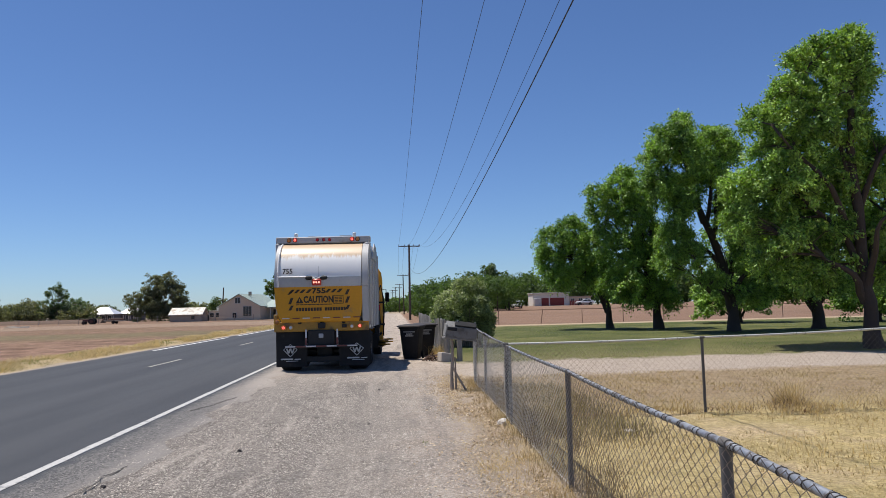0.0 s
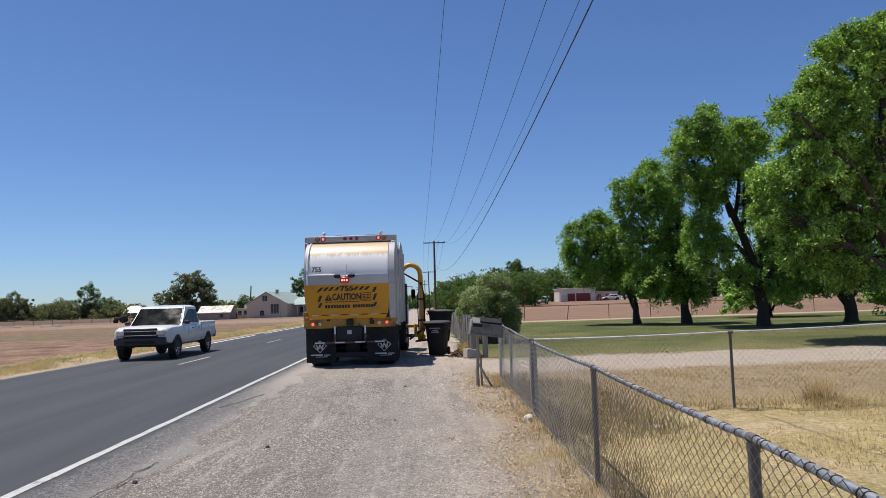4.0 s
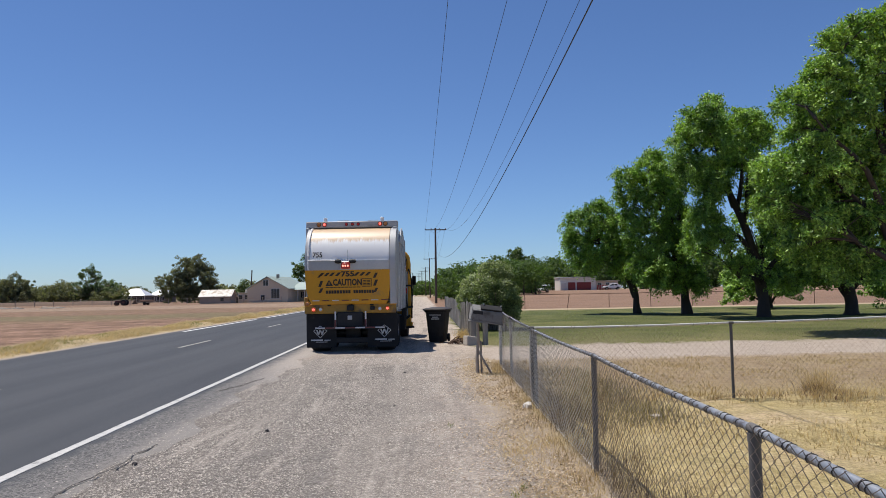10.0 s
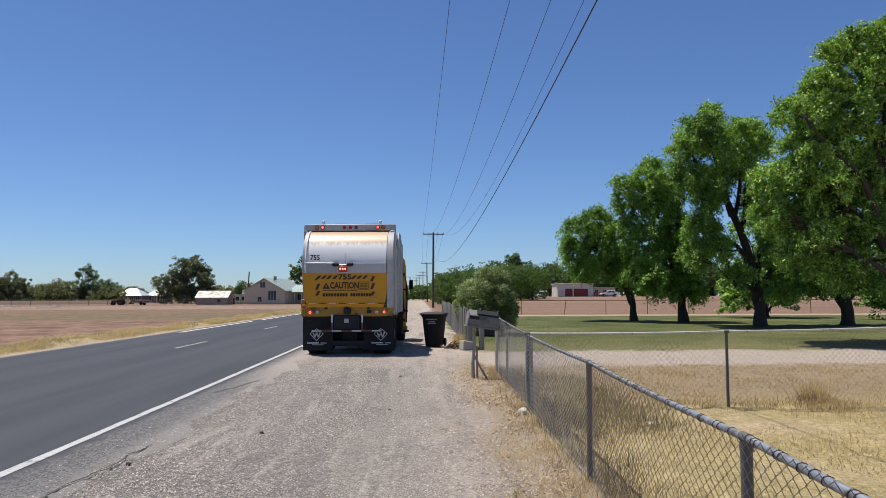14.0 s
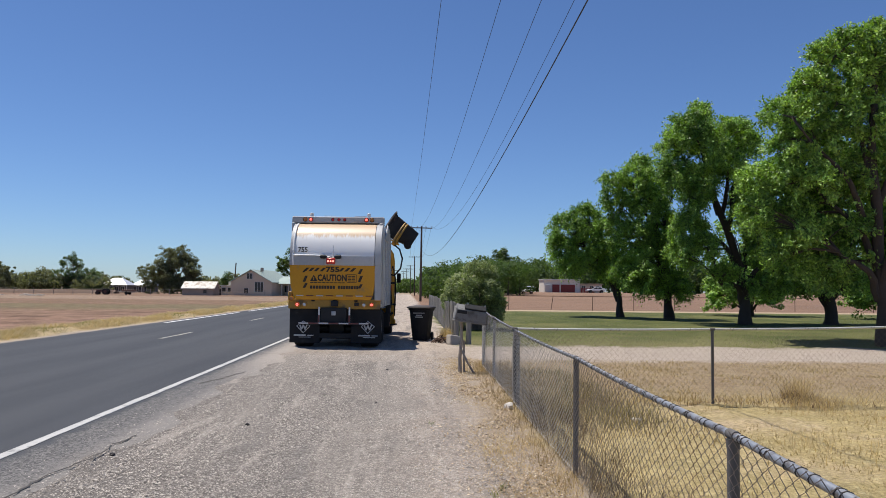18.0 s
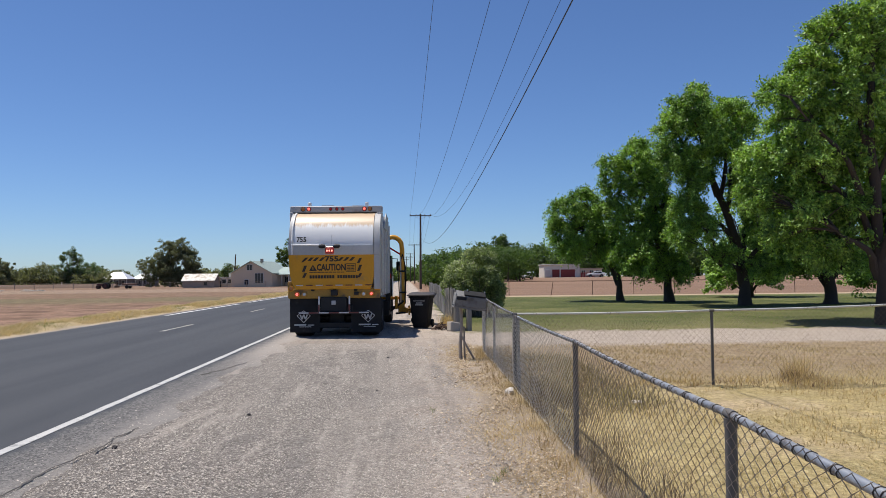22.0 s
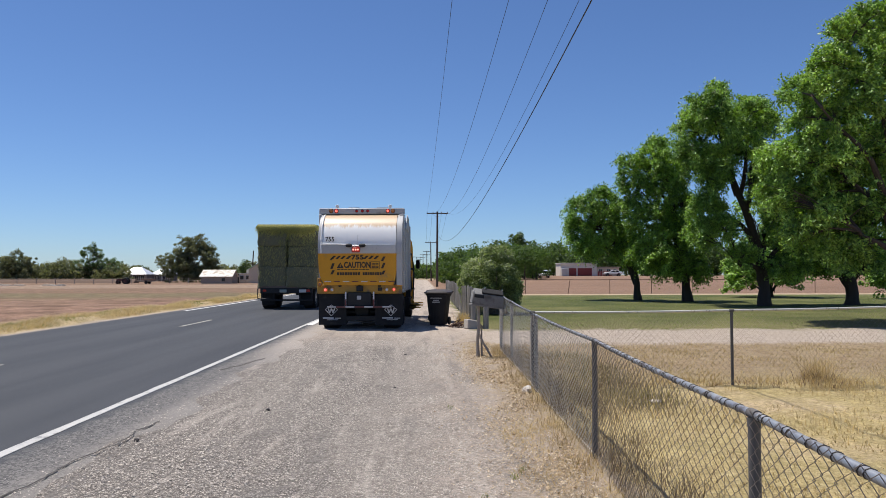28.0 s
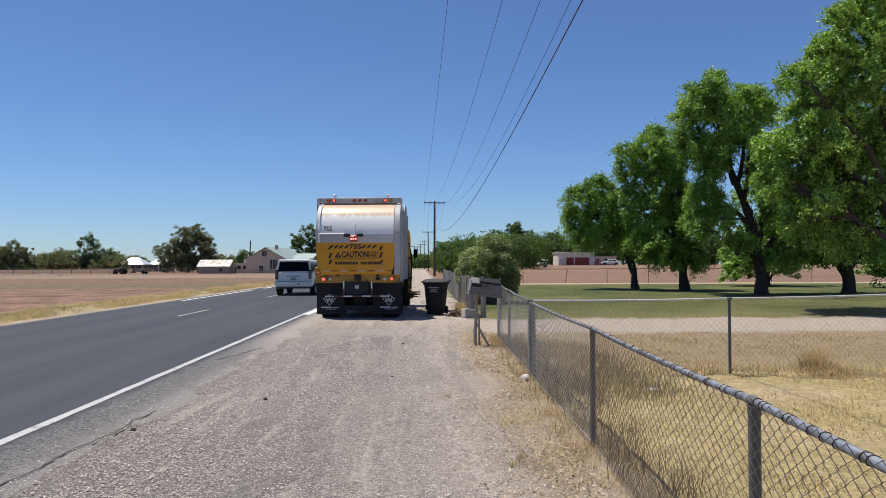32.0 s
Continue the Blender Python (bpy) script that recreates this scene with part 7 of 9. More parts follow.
    for sd in (-1, 1):
        bm = bmesh.new()
        box(bm, (sd * (fw - 0.17), front - 0.02, s["lampz"]), (0.32, 0.16, s["lamph"]), 0.04)
        part("headlight", bm, CLEAR_LAMP, t)
        bm = bmesh.new()
        box(bm, (sd * s.get("tailx", rw - 0.075), rear + s.get("taily", 0.03), s["tailz"]), (s.get("tailw", 0.14), 0.14, s["tailh"]), 0.025)
        part("tail_light", bm, s.get("tail_mat", RED_LAMP), t)
        bm = bmesh.new()
        box(bm, (sd * (w0 + 0.14), y1 - 0.28, zb + 0.10), (0.20, 0.10, 0.14), 0.03)
        part("wing_mirror", bm, s.get("mirror", paint), t)
        for y in s["handles"]:
            bm = bmesh.new()
            box(bm, (sd * (hw + 0.002), y, zb - 0.13), (0.03, 0.16, 0.035), 0.01)
            part("door_handle", bm, s.get("handle_mat", paint), t)
        for y in s["seams"]:
            bm = bmesh.new()
            box(bm, (sd * (hw - 0.004), y, (zb + 0.45) / 2 + 0.05), (0.010, 0.007, zb - 0.56), 0.002)
            part("door_seam", bm, TRIM, t)
    bm = bmesh.new()
    loft(bm, [[Vector((x, front + c, z)) for z, c in ((zf0 - 0.05, -0.25), (zf0 - 0.05, 0.07), (zf0 + 0.16, 0.10), (zf0 + 0.20, 0.02), (zf0 + 0.20, -0.25))] for x in (-fw - 0.01, -fw * 0.8, fw * 0.8, fw + 0.01)])
    part("front_bumper", bm, s.get("bumper", paint), t)
    if s.get("hood_bulge"):
        bm = bmesh.new()
        h0, h1, hz = s["hood_bulge"]
        loft(bm, [[Vector((x * k, y, z - 0.05)), Vector((x * k * 0.92, y, z + d)), Vector((-x * k * 0.92, y, z + d)), Vector((-x * k, y, z - 0.05))] for y, x, k, z, d in ((h0, 0.62, 1.0, hz, 0.035), ((h0 + h1) / 2, 0.62, 1.0, hz, 0.06), (h1 - 0.1, 0.60, 1.0, hz - 0.03, 0.055), (h1, 0.55, 1.0, hz - 0.08, 0.03))])
        part("hood_bulge", bm, paint, t)
    if s.get("fog"):
        for sd in (-1, 1):
            bm = bmesh.new()
            box(bm, (sd * (fw - 0.12), front + 0.06, zf0 + 0.07), (0.2, 0.10, 0.12), 0.02)
            hs = part("fog_housing", bm, BLACK, t)
            bm = bmesh.new()
            box(bm, (sd * (fw - 0.12), front + 0.11, zf0 + 0.07), (0.08, 0.02, 0.07), 0.01)
            part("fog_light", bm, CLEAR_LAMP, hs)
        bm = bmesh.new()
        box(bm, (0, front - 0.08, zf0 - 0.08), (fw * 1.9, 0.3, 0.16), 0.03)
        part("front_skirt", bm, BLACK, t)
        bm = bmesh.new()
        box(bm, (0, front + 0.06, s["grille"][2] - s["grille"][1] / 2 - 0.02), (s["grille"][0] * 1.04, 0.05, 0.04), 0.01)
        part("grille_lip", bm, s["bumper"], t)
    bm = bmesh.new()
    box(bm, (0, front + 0.095, zf0 + 0.04), (fw * 1.2, 0.03, 0.10), 0.01)
    part("air_intake", bm, BLACK, t)
    bm = bmesh.new()
    loft(bm, [[Vector((x, rear - c, z)) for z, c in ((zr0 - 0.05, -0.25), (zr0 - 0.05, 0.07), (zr0 + 0.16, 0.12), (zr0 + 0.21, 0.10), (zr0 + 0.21, -0.25))] for x in (-rw - 0.01, -rw * 0.8, rw * 0.8, rw + 0.01)])
    part("rear_bumper", bm, s.get("rear_bumper", s.get("bumper", paint)), t)
    bm = bmesh.new()
    box(bm, (0, rear - 0.008, s["platez"]), (0.31, 0.02, 0.15), 0.006)
    part("number_plate", bm, pm("plate_tint", (0.28, 0.33, 0.30), 0.5, var=0.2, bump=0), t)
    bm = bmesh.new()
    box(bm, (0, rear - 0.012, s["platez"] + 0.14), (0.75, 0.03, 0.05), 0.01)
    part("tailgate_trim", bm, s.get("bar_mat", CHROME), t)
    bm = bmesh.new()
    box(bm, (0, (front + rear) / 2, s["body"][2][1] + 0.02), (hw * 1.6, (front - rear) * 0.85, 0.16), 0.02)
    part("underbody", bm, BLACK, t)
    if "bed" in s:
        # open cargo bed cut into the deck by its walls
        b0, b1, bz = s["bed"]
        for sd in (-1, 1):
            bm = bmesh.new()
            box(bm, (sd * (hw - 0.07), (b0 + b1) / 2, bz + 0.0), (0.11, b1 - b0, 0.10), 0.02)
            part("bed_rail", bm, paint, t)
        bm = bmesh.new()
        box(bm, (0, b0 + 0.04, bz), (hw * 1.84, 0.07, 0.10), 0.02)
        part("tailgate", bm, paint, t)
        bm = bmesh.new()
        box(bm, (0, (b0 + b1) / 2, bz - 0.025), (hw * 1.78, b1 - b0 - 0.1, 0.02), 0.004)
        part("bed_liner", bm, BLACK, t)
    return t, wheels, r


SILVER = car_paint("silver_paint", (0.42, 0.43, 0.45), 0.6)
ALLOY = pm("alloy_rim", (0.50, 0.50, 0.51), 0.3, 0.85, var=0.08, bump=0)
DARK_ALLOY = pm("dark_rim", (0.06, 0.06, 0.065), 0.4, 0.7, var=0.1, bump=0)

white_pickup = make_car("pickup_truck", "older white extended-cab pickup truck driving on the road", "pickup", dict(
    paint=car_paint("white_pickup_paint", (0.66, 0.665, 0.66), 0.0), hw=0.97,
    body=[(-2.95, 0.62, 1.12, 0.92), (-2.85, 0.58, 1.17, 0.96), (-1.9, 0.50, 1.18, 0.97), (0.0, 0.46, 1.16, 0.97), (1.5, 0.48, 1.15, 0.97), (2.3, 0.52, 1.13, 0.95), (2.56, 0.55, 1.08, 0.91), (2.66, 0.58, 1.0, 0.84)],
    cabin=(-0.95, 1.35, -0.75, 0.55), belt=1.14, roof=1.80, w0=0.91, w1=0.80, windows=[(0.05, 0.345, 0.03, 0.0), (0.355, 0.93, 0.0, -0.26)],
    wb=3.65, r=0.38, tyre=0.26, rim=ALLOY, grille=(1.15, 0.32, 0.92), bars=2, lampz=0.93, lamph=0.2, tailz=0.98, tailh=0.38, handles=(0.1, -0.6), seams=(1.15, -0.25, -0.95),
    platez=0.66, bumper=TRIM, mirror=TRIM, bed=(-2.9, -1.0, 1.17), handle_mat=TRIM))
grey_pickup = make_car("pickup_truck", "large grey crew-cab pickup truck driving on the road", "pickup", dict(
    paint=car_paint("grey_pickup_paint", (0.20, 0.212, 0.235), 0.5, 0.36), hw=1.01,
    body=[(-2.95, 0.66, 1.20, 0.96), (-2.85, 0.62, 1.27, 1.0), (-1.9, 0.52, 1.28, 1.01), (0.0, 0.48, 1.24, 1.01), (1.4, 0.50, 1.26, 1.01), (2.35, 0.56, 1.25, 0.99), (2.66, 0.60, 1.16, 0.94), (2.78, 0.64, 1.06, 0.86)],
    cabin=(-1.15, 1.45, -0.95, 0.62), belt=1.24, roof=1.84, w0=0.955, w1=0.85, windows=[(0.05, 0.425, 0.03, 0.0), (0.435, 0.93, 0.0, -0.25)],
    wb=3.7, r=0.41, tyre=0.28, rim=DARK_ALLOY, grille=(1.22, 0.34, 0.97), bars=2, bar_mat=BLACK, lampz=1.04, lamph=0.19, tailz=1.05, tailh=0.42, handles=(0.2, -0.75), seams=(1.2, -0.05, -1.05),
    platez=0.7, fog=True, hood_bulge=(1.3, 2.55, 1.25), bumper=car_paint("chrome_bumper", (0.45, 0.46, 0.48), 0.9, 0.2), bed=(-2.9, -1.2, 1.28), mirror=TRIM))
RED_DARK = pm("dark_red_lens", (0.030, 0.004, 0.006), 0.15, var=0.1, bump=0, coat=0.6)
# black lower intake, bright grille surround and hood lip of the large pickup
bm = bmesh.new()
box(bm, (0, 2.80, 0.60), (1.42, 0.14, 0.22), 0.05, seg=2)
part("lower_intake", bm, BLACK, grey_pickup[0])
bm = bmesh.new()
tube(bm, [(-0.63, 2.83, 1.13), (-0.57, 2.84, 0.81), (0.57, 2.84, 0.81), (0.63, 2.83, 1.13)], 0.022, 6)
part("grille_surround", bm, MATS["chrome_bumper"], grey_pickup[0])
bm = bmesh.new()
loft(bm, [[Vector((x, 2.80 - 0.10 * abs(x), z)) for z in (1.145, 1.205)] + [Vector((x, 2.66 - 0.10 * abs(x), z)) for z in (1.235, 1.165)] for x in (-0.72, -0.36, 0.0, 0.36, 0.72)])
part("hood_lip", bm, MATS["grey_pickup_paint"], grey_pickup[0])
SUV_RED = pm("suv_red_lens", (0.24, 0.014, 0.012), 0.2, var=0.1, bump=0, coat=0.5)
silver_suv = make_car("compact_suv", "silver compact sport utility car driving away on the road", "car", dict(
    paint=SILVER, hw=0.875,
    body=[(-2.05, 0.50, 1.02, 0.82), (-1.98, 0.46, 1.06, 0.86), (-1.2, 0.40, 1.07, 0.875), (0.0, 0.36, 1.05, 0.875), (1.2, 0.38, 1.03, 0.875), (1.9, 0.42, 0.96, 0.85), (2.12, 0.46, 0.84, 0.80)],
    cabin=(-2.0, 1.15, -1.82, 0.40), belt=1.03, roof=1.57, w0=0.835, w1=0.75, windows=[(0.03, 0.225, 0.03, 0.0), (0.255, 0.54, 0.0, 0.0), (0.549, 0.95, 0.0, -0.23)],
    wb=2.62, r=0.335, tyre=0.20, rim=ALLOY, grille=(0.9, 0.16, 0.74), lampz=0.76, lamph=0.17, tailz=1.31, tailh=0.40, tailx=0.735, taily=0.13, tailw=0.10, tail_mat=SUV_RED, bar_mat=TRIM, handles=(0.25, -0.62), seams=(0.95, 0.0, -0.85),
    platez=0.82, bumper=TRIM, rear_bumper=TRIM, trim=TRIM, mirror=TRIM, spokes=6))
white_suv = make_car("large_suv", "large white sport utility car driving away on the road", "car", dict(
    paint=car_paint("pearl_white_paint", (0.76, 0.745, 0.71), 0.0), hw=0.98, gap=0.045,
    body=[(-2.44, 0.52, 1.15, 0.92), (-2.36, 0.48, 1.18, 0.96), (-1.45, 0.44, 1.19, 0.98), (0.0, 0.42, 1.17, 0.98), (1.2, 0.44, 1.17, 0.98), (1.85, 0.48, 1.15, 0.95), (2.06, 0.52, 1.10, 0.88), (2.14, 0.57, 1.00, 0.80)],
    cabin=(-2.38, 1.00, -2.22, 0.30), belt=1.16, roof=1.79, w0=0.935, w1=0.83, windows=[(0.004, 0.275, 0.012, 0.0), (0.315, 0.578, 0.0, 0.0), (0.586, 0.95, 0.0, -0.22)],
    wb=2.85, r=0.41, tyre=0.27, rim=ALLOY, grille=(1.1, 0.36, 0.9), bars=3, lampz=0.98, lamph=0.24, tailz=1.08, tailh=0.50, tailw=0.15, bar_mat=STEEL, handles=(0.25, -0.75), seams=(0.95, 0.0, -0.92),
    platez=0.86, rack=TRIM, spoiler=True, mirror=TRIM, spokes=11, tail_mat=RED_DARK))
# lower rear lip, step and tail details of the large one
bm = bmesh.new()
box(bm, (0, -2.520, 0.735), (1.79, 0.06, 0.022), 0.006)
part("bumper_gap", bm, BLACK, white_suv[0])
bm = bmesh.new()
box(bm, (0, -2.565, 0.66), (0.5, 0.02, 0.03), 0.008)
part("bumper_strip", bm, CHROME, white_suv[0])
for sd in (-1, 1):
    bm = bmesh.new()
    box(bm, (sd * 0.99, 0.0, 0.40), (0.14, 2.0, 0.05), 0.015)
    part("running_board", bm, TRIM, white_suv[0])
    bm = bmesh.new()
    box(bm, (sd * 0.982, 0.1, 0.66), (0.014, 1.9, 0.014), 0.004)
    part("side_moulding", bm, TRIM, white_suv[0])
bm = bmesh.new()
box(bm, (0, -2.420, 0.42), (1.70, 0.16, 0.12), 0.03)
part("rear_valance", bm, TRIM, white_suv[0])
bm = bmesh.new()
box(bm, (0.28, -2.565, 0.60), (0.09, 0.02, 0.07), 0.01)
part("tow_socket", bm, BLACK, white_suv[0])
bm = bmesh.new()
box(bm, (0, -2.455, 0.99), (0.62, 0.03, 0.05), 0.012)
part("tailgate_handle", bm, STEEL, white_suv[0])
# spare-wheel dish on the compact one's door
bm = bmesh.new()
turned(bm, [(0.13, 0.02), (0.14, -0.02), (0.10, -0.04), (0.01, -0.045)], 20, pose(0.16, -2.05, 0.86, 0, 0, 90))
part("door_dish", bm, STEEL, silver_suv[0])
bm = bmesh.new()
box(bm, (0, -2.17, 0.735), (1.5, 0.10, 0.03), 0.01)
part("bumper_insert", bm, SILVER, silver_suv[0])


DULL_ALLOY = pm("dull_alloy", (0.36, 0.35, 0.34), 0.5, 0.6, var=0.2, scale=6, fine=30, bump=0.05, stain=(0.12, 0.10, 0.085), amount=0.3, stain_scale=7)


def hay_truck():
    """Tractor and flatbed stacked with big bales; local origin under the front axle."""
    t = thing("hay_truck", "white tractor-trailer loaded with stacked green hay bales on the road", "truck")
    cream = car_paint("cream_white_paint", (0.53, 0.505, 0.45), 0.0, 0.4)
    wheels = []
    # hood and fenders
    bm = bmesh.new()
    loft(bm, [[Vector((x * w, y, z)) for x, z in ((-1, 0.85), (1, 0.85), (1.02, h - 0.25), (0.8, h), (-0.8, h), (-1.02, h - 0.25))] for y, w, h in ((-0.9, 0.98, 1.98), (0.2, 0.82, 1.85), (1.05, 0.70, 1.68), (1.25, 0.62, 1.5))])
    hood = part("hood", bm, cream, t)
    bm = bmesh.new()
    box(bm, (0, 1.27, 1.15), (0.95, 0.06, 0.75), 0.03)
    part("grille", bm, CHROME, hood)
    for sd in (-1, 1):
        bm = bmesh.new()
        pts = []
        for k in range(9):
            a = math.pi * k / 8 * 0.92 + 0.12
            pts.append((math.cos(a), math.sin(a)))
        loft(bm, [[Vector((sd * x, p * 0.74, 0.50 + q * 0.72)) for p, q in pts] + [Vector((sd * x, p * 0.64, 0.50 + q * 0.62)) for p, q in pts[::-1]] for x in (0.72, 1.22)])
        part("fender", bm, cream, t)
        bm = bmesh.new()
        box(bm, (sd * 0.86, 0.88, 1.02), (0.3, 0.22, 0.24), 0.05)
        part("headlight", bm, CLEAR_LAMP, t)
        # cab door, window, mirrors, tank, step
        bm = bmesh.new()
        loft(bm, [[Vector((sd * (1.215 + d), y, z)) for y, z in ((-1.88, 1.95), (-1.2, 1.92), (-1.38, 2.46), (-1.88, 2.50))] for d in (-0.05, 0.012)])
        part("door_window", bm, pm("cab_glass", (0.10, 0.17, 0.19), 0.06, 0.0, var=0.05, bump=0, coat=0.6), t)
        bm = bmesh.new()
        for y in (-2.02, -1.02):
            box(bm, (sd * 1.228, y, 1.75), (0.012, 0.014, 1.75), 0.002)
        part("door_seam", bm, TRIM, t)
        bm = bmesh.new()
        box(bm, (sd * 1.25, -1.85, 1.72), (0.05, 0.05, 0.24), 0.01)
        part("grab_handle", bm, BLACK, t)
        bm = bmesh.new()
        tube(bm, [(sd * 1.18, -1.3, 2.56), (sd * 1.48, -1.15, 2.57), (sd * 1.54, -1.13, 2.50), (sd * 1.54, -1.13, 1.76), (sd * 1.2, -1.3, 1.70)], 0.025, 8)
        fr = part("mirror_arm", bm, CHROME, t)
        bm = bmesh.new()
        box(bm, (sd * 1.52, -1.11, 2.16), (0.25, 0.16, 0.66), 0.075, seg=3)
        m = part("mirror", bm, pm("mirror_shell", (0.42, 0.42, 0.42), 0.3, 0.4, var=0.08, bump=0), fr)
        bm = bmesh.new()
        box(bm, (sd * 1.52, -1.192, 2.16), (0.185, 0.012, 0.55), 0.02, seg=2)
        part("mirror_glass", bm, GLASS, m)
        bm = bmesh.new()
        rod(bm, (sd * 1.1, 0.45, 1.22), (sd * 1.22, 0.65, 1.9), 0.018, n=6)
        sp = part("fender_post", bm, CHROME, t)
        bm = bmesh.new()
        turned(bm, [(0.02, 0.05), (0.13, 0.02), (0.14, 0.0), (0.13, -0.02), (0.02, -0.03)], 16, pose(sd * 1.22, 0.62, 1.98, 0, 0, 90))
        part("round_mirror", bm, MIRROR, sp)
        bm = bmesh.new()
        turned(bm, [(0.30, -0.85), (0.34, -0.80), (0.34, 0.80), (0.30, 0.85), (0.01, 0.87)], 22, pose(sd * 0.95, -2.1, 0.72, 0, 0, 90))
        tank = part("fuel_tank", bm, pm("white_tank", (0.6, 0.6, 0.58), 0.35, 0.3, var=0.1), t)
        for y in (-2.6, -2.0, -1.5):
            bm = bmesh.new()
            turned(bm, [(0.35, -0.03), (0.352, 0.03), (0.30, 0.03)], 22, pose(sd * 0.95, y, 0.72, 0, 0, 90))
            part("tank_strap", bm, BLACK, tank)
        bm = bmesh.new()
        box(bm, (sd * 1.08, -1.6, 0.42), (0.28, 1.7, 0.05), 0.012)
        part("step", bm, STEEL, t)
        bm = bmesh.new()
        rod(bm, (sd * 1.05, -3.5, 0.9), (sd * 1.05, -3.5, 3.12), 0.065, n=12)
        rod(bm, (sd * 1.05, -3.5, 1.25), (sd * 1.05, -3.5, 2.62), 0.115, n=14)
        st = part("exhaust_stack", bm, CHROME, t)
        bm = bmesh.new()
        rod(bm, (sd * 1.05, -3.5, 3.02), (sd * 1.05, -3.5, 3.24), 0.078, n=12)
        part("stack_tip", bm, BLACK, st)
        bm = bmesh.new()
        box(bm, (sd * 1.225, -3.14, 2.66), (0.05, 0.2, 0.11), 0.03)
        part("work_light", bm, CHROME, t)
    bm = bmesh.new()
    box(bm, (0, 1.08, 0.62), (2.34, 0.22, 0.40), 0.06)
    part("front_bumper", bm, cream, t)
    bm = bmesh.new()
    loft(bm, [[Vector((x * w, y, z)) for x, z in ((-1, 0.95), (1, 0.95), (1.0, top - 0.16), (0.975, top - 0.06), (0.90, top), (0.5, top + 0.07), (-0.5, top + 0.07), (-0.90, top), (-0.975, top - 0.06), (-1.0, top - 0.16))] for y, w, top in ((-3.34, 1.19, 2.88), (-3.28, 1.22, 2.94), (-2.6, 1.22, 2.96), (-2.12, 1.22, 2.93), (-2.04, 1.21, 2.82), (-1.5, 1.2, 2.78), (-1.28, 1.19, 2.68), (-0.85, 1.16, 2.0))])
    cab = part("cab", bm, cream, t, "cream-white sleeper cab")
    bm = bmesh.new()
    loft(bm, [[Vector((x, y, z)) for y, z in ((-1.20, 2.60), (-0.835, 2.05), (-0.86, 2.03), (-1.26, 2.58))] for x in (-1.02, 1.02)])
    part("windscreen", bm, GLASS, cab)
    # painted emblem on the sleeper: plain bars
    red = pm("emblem_red", (0.36, 0.10, 0.10), 0.5, var=0.3)
    for k, (z, h, w) in enumerate(((2.05, 0.13, 0.42), (1.94, 0.05, 0.38), (1.85, 0.035, 0.34))):
        bm = bmesh.new()
        box(bm, (1.228, -2.55, z), (0.012, w, h), 0.003)
        part("emblem_bar", bm, red, cab)
    bm = bmesh.new()
    for z in (1.35, 1.62):
        box(bm, (1.235, -1.15, z + 0.2), (0.05, 0.26, 0.12), 0.02)
    part("door_vent", bm, BLACK, cab)
    bm = bmesh.new()
    box(bm, (0, -4.0, 0.95), (0.9, 8.6, 0.22), 0.02)
    part("tractor_frame", bm, BLACK, t)
    for x in (-1.05, 1.05):
        wheels.append(wheel(t, x, 0, 0.52, 0.30, DULL_ALLOY, x, 0))
        for y in (-4.3, -5.6):
            wheels.append(wheel(t, x * 0.92, y, 0.52, 0.58, STEEL, x, 6))
        for y in (-17.2, -18.5):
            wheels.append(wheel(t, x * 0.92, y, 0.52, 0.58, STEEL, x, 6))
    # trailer
    wood = pm("trailer_deck", (0.16, 0.12, 0.09), 0.85, var=0.25, scale=1, fine=15, bump=0.2)
    bm = bmesh.new()
    box(bm, (0, -11.9, 1.02), (2.55, 15.2, 0.14), 0.015)
    part("trailer_deck", bm, wood, t)
    for x in (-0.45, 0.45):
        bm = bmesh.new()
        box(bm, (x, -11.9, 0.8), (0.12, 14.8, 0.32), 0.012)
        part("trailer_beam", bm, BLACK, t)
    bm = bmesh.new()
    box(bm, (0, -19.45, 0.86), (2.4, 0.12, 0.26), 0.015)
    tail = part("tail_sill", bm, BLACK, t)
    bm = bmesh.new()
    for x in (-1.15, -0.6, 0.6, 1.15):
        box(bm, (x, -19.42, 0.6), (0.06, 0.06, 0.4), 0.008)
    box(bm, (0, -19.42, 0.42), (2.4, 0.08, 0.08), 0.01)
    part("underride_guard", bm, BLACK, t)
    for x, mat in ((-0.15, pm("plate_tint", (0.28, 0.33, 0.30), 0.5)), (0.75, tape_of())):
        bm = bmesh.new()
        box(bm, (x, -19.52, 0.84), (0.32, 0.02, 0.14), 0.006)
        part("rear_plate", bm, mat, tail)
    for x in (-1.0, 1.0):
        bm = bmesh.new()
        box(bm, (x, -19.52, 0.86), (0.16, 0.03, 0.1), 0.01)
        part("tail_light", bm, RED_LAMP, tail)
        bm = bmesh.new()
        box(bm, (x * 0.86, -19.2, 0.5), (0.6, 0.02, 0.62), 0.004)
        part("mud_flap", bm, RUBBER, t)
    bm = bmesh.new()
    for x in (-1.24,):
        tube(bm, [(x, -19.6, 1.0), (x - 0.02, -19.75, 0.95), (x - 0.02, -19.75, 0.5), (x + 0.5, -19.75, 0.48)], 0.03, 6)
    part("ladder_loop", bm, BLACK, t)
    # bales: two across, three high, along the deck
    hay = bpy.data.materials.new("hay")
    hay.use_nodes = True
    nt = hay.node_tree
    tc = nt.nodes.new("ShaderNodeTexCoord").outputs["Object"]
    mp = nt.nodes.new("ShaderNodeMapping")
    mp.inputs["Scale"].default_value = (12, 12, 2.0)
    nt.links.new(tc, mp.inputs["Vector"])
    a = noise_node(nt, mp.outputs[0], 6.0, 6.0, 0.75)
    b = noise_node(nt, tc, 1.6, 4.0)
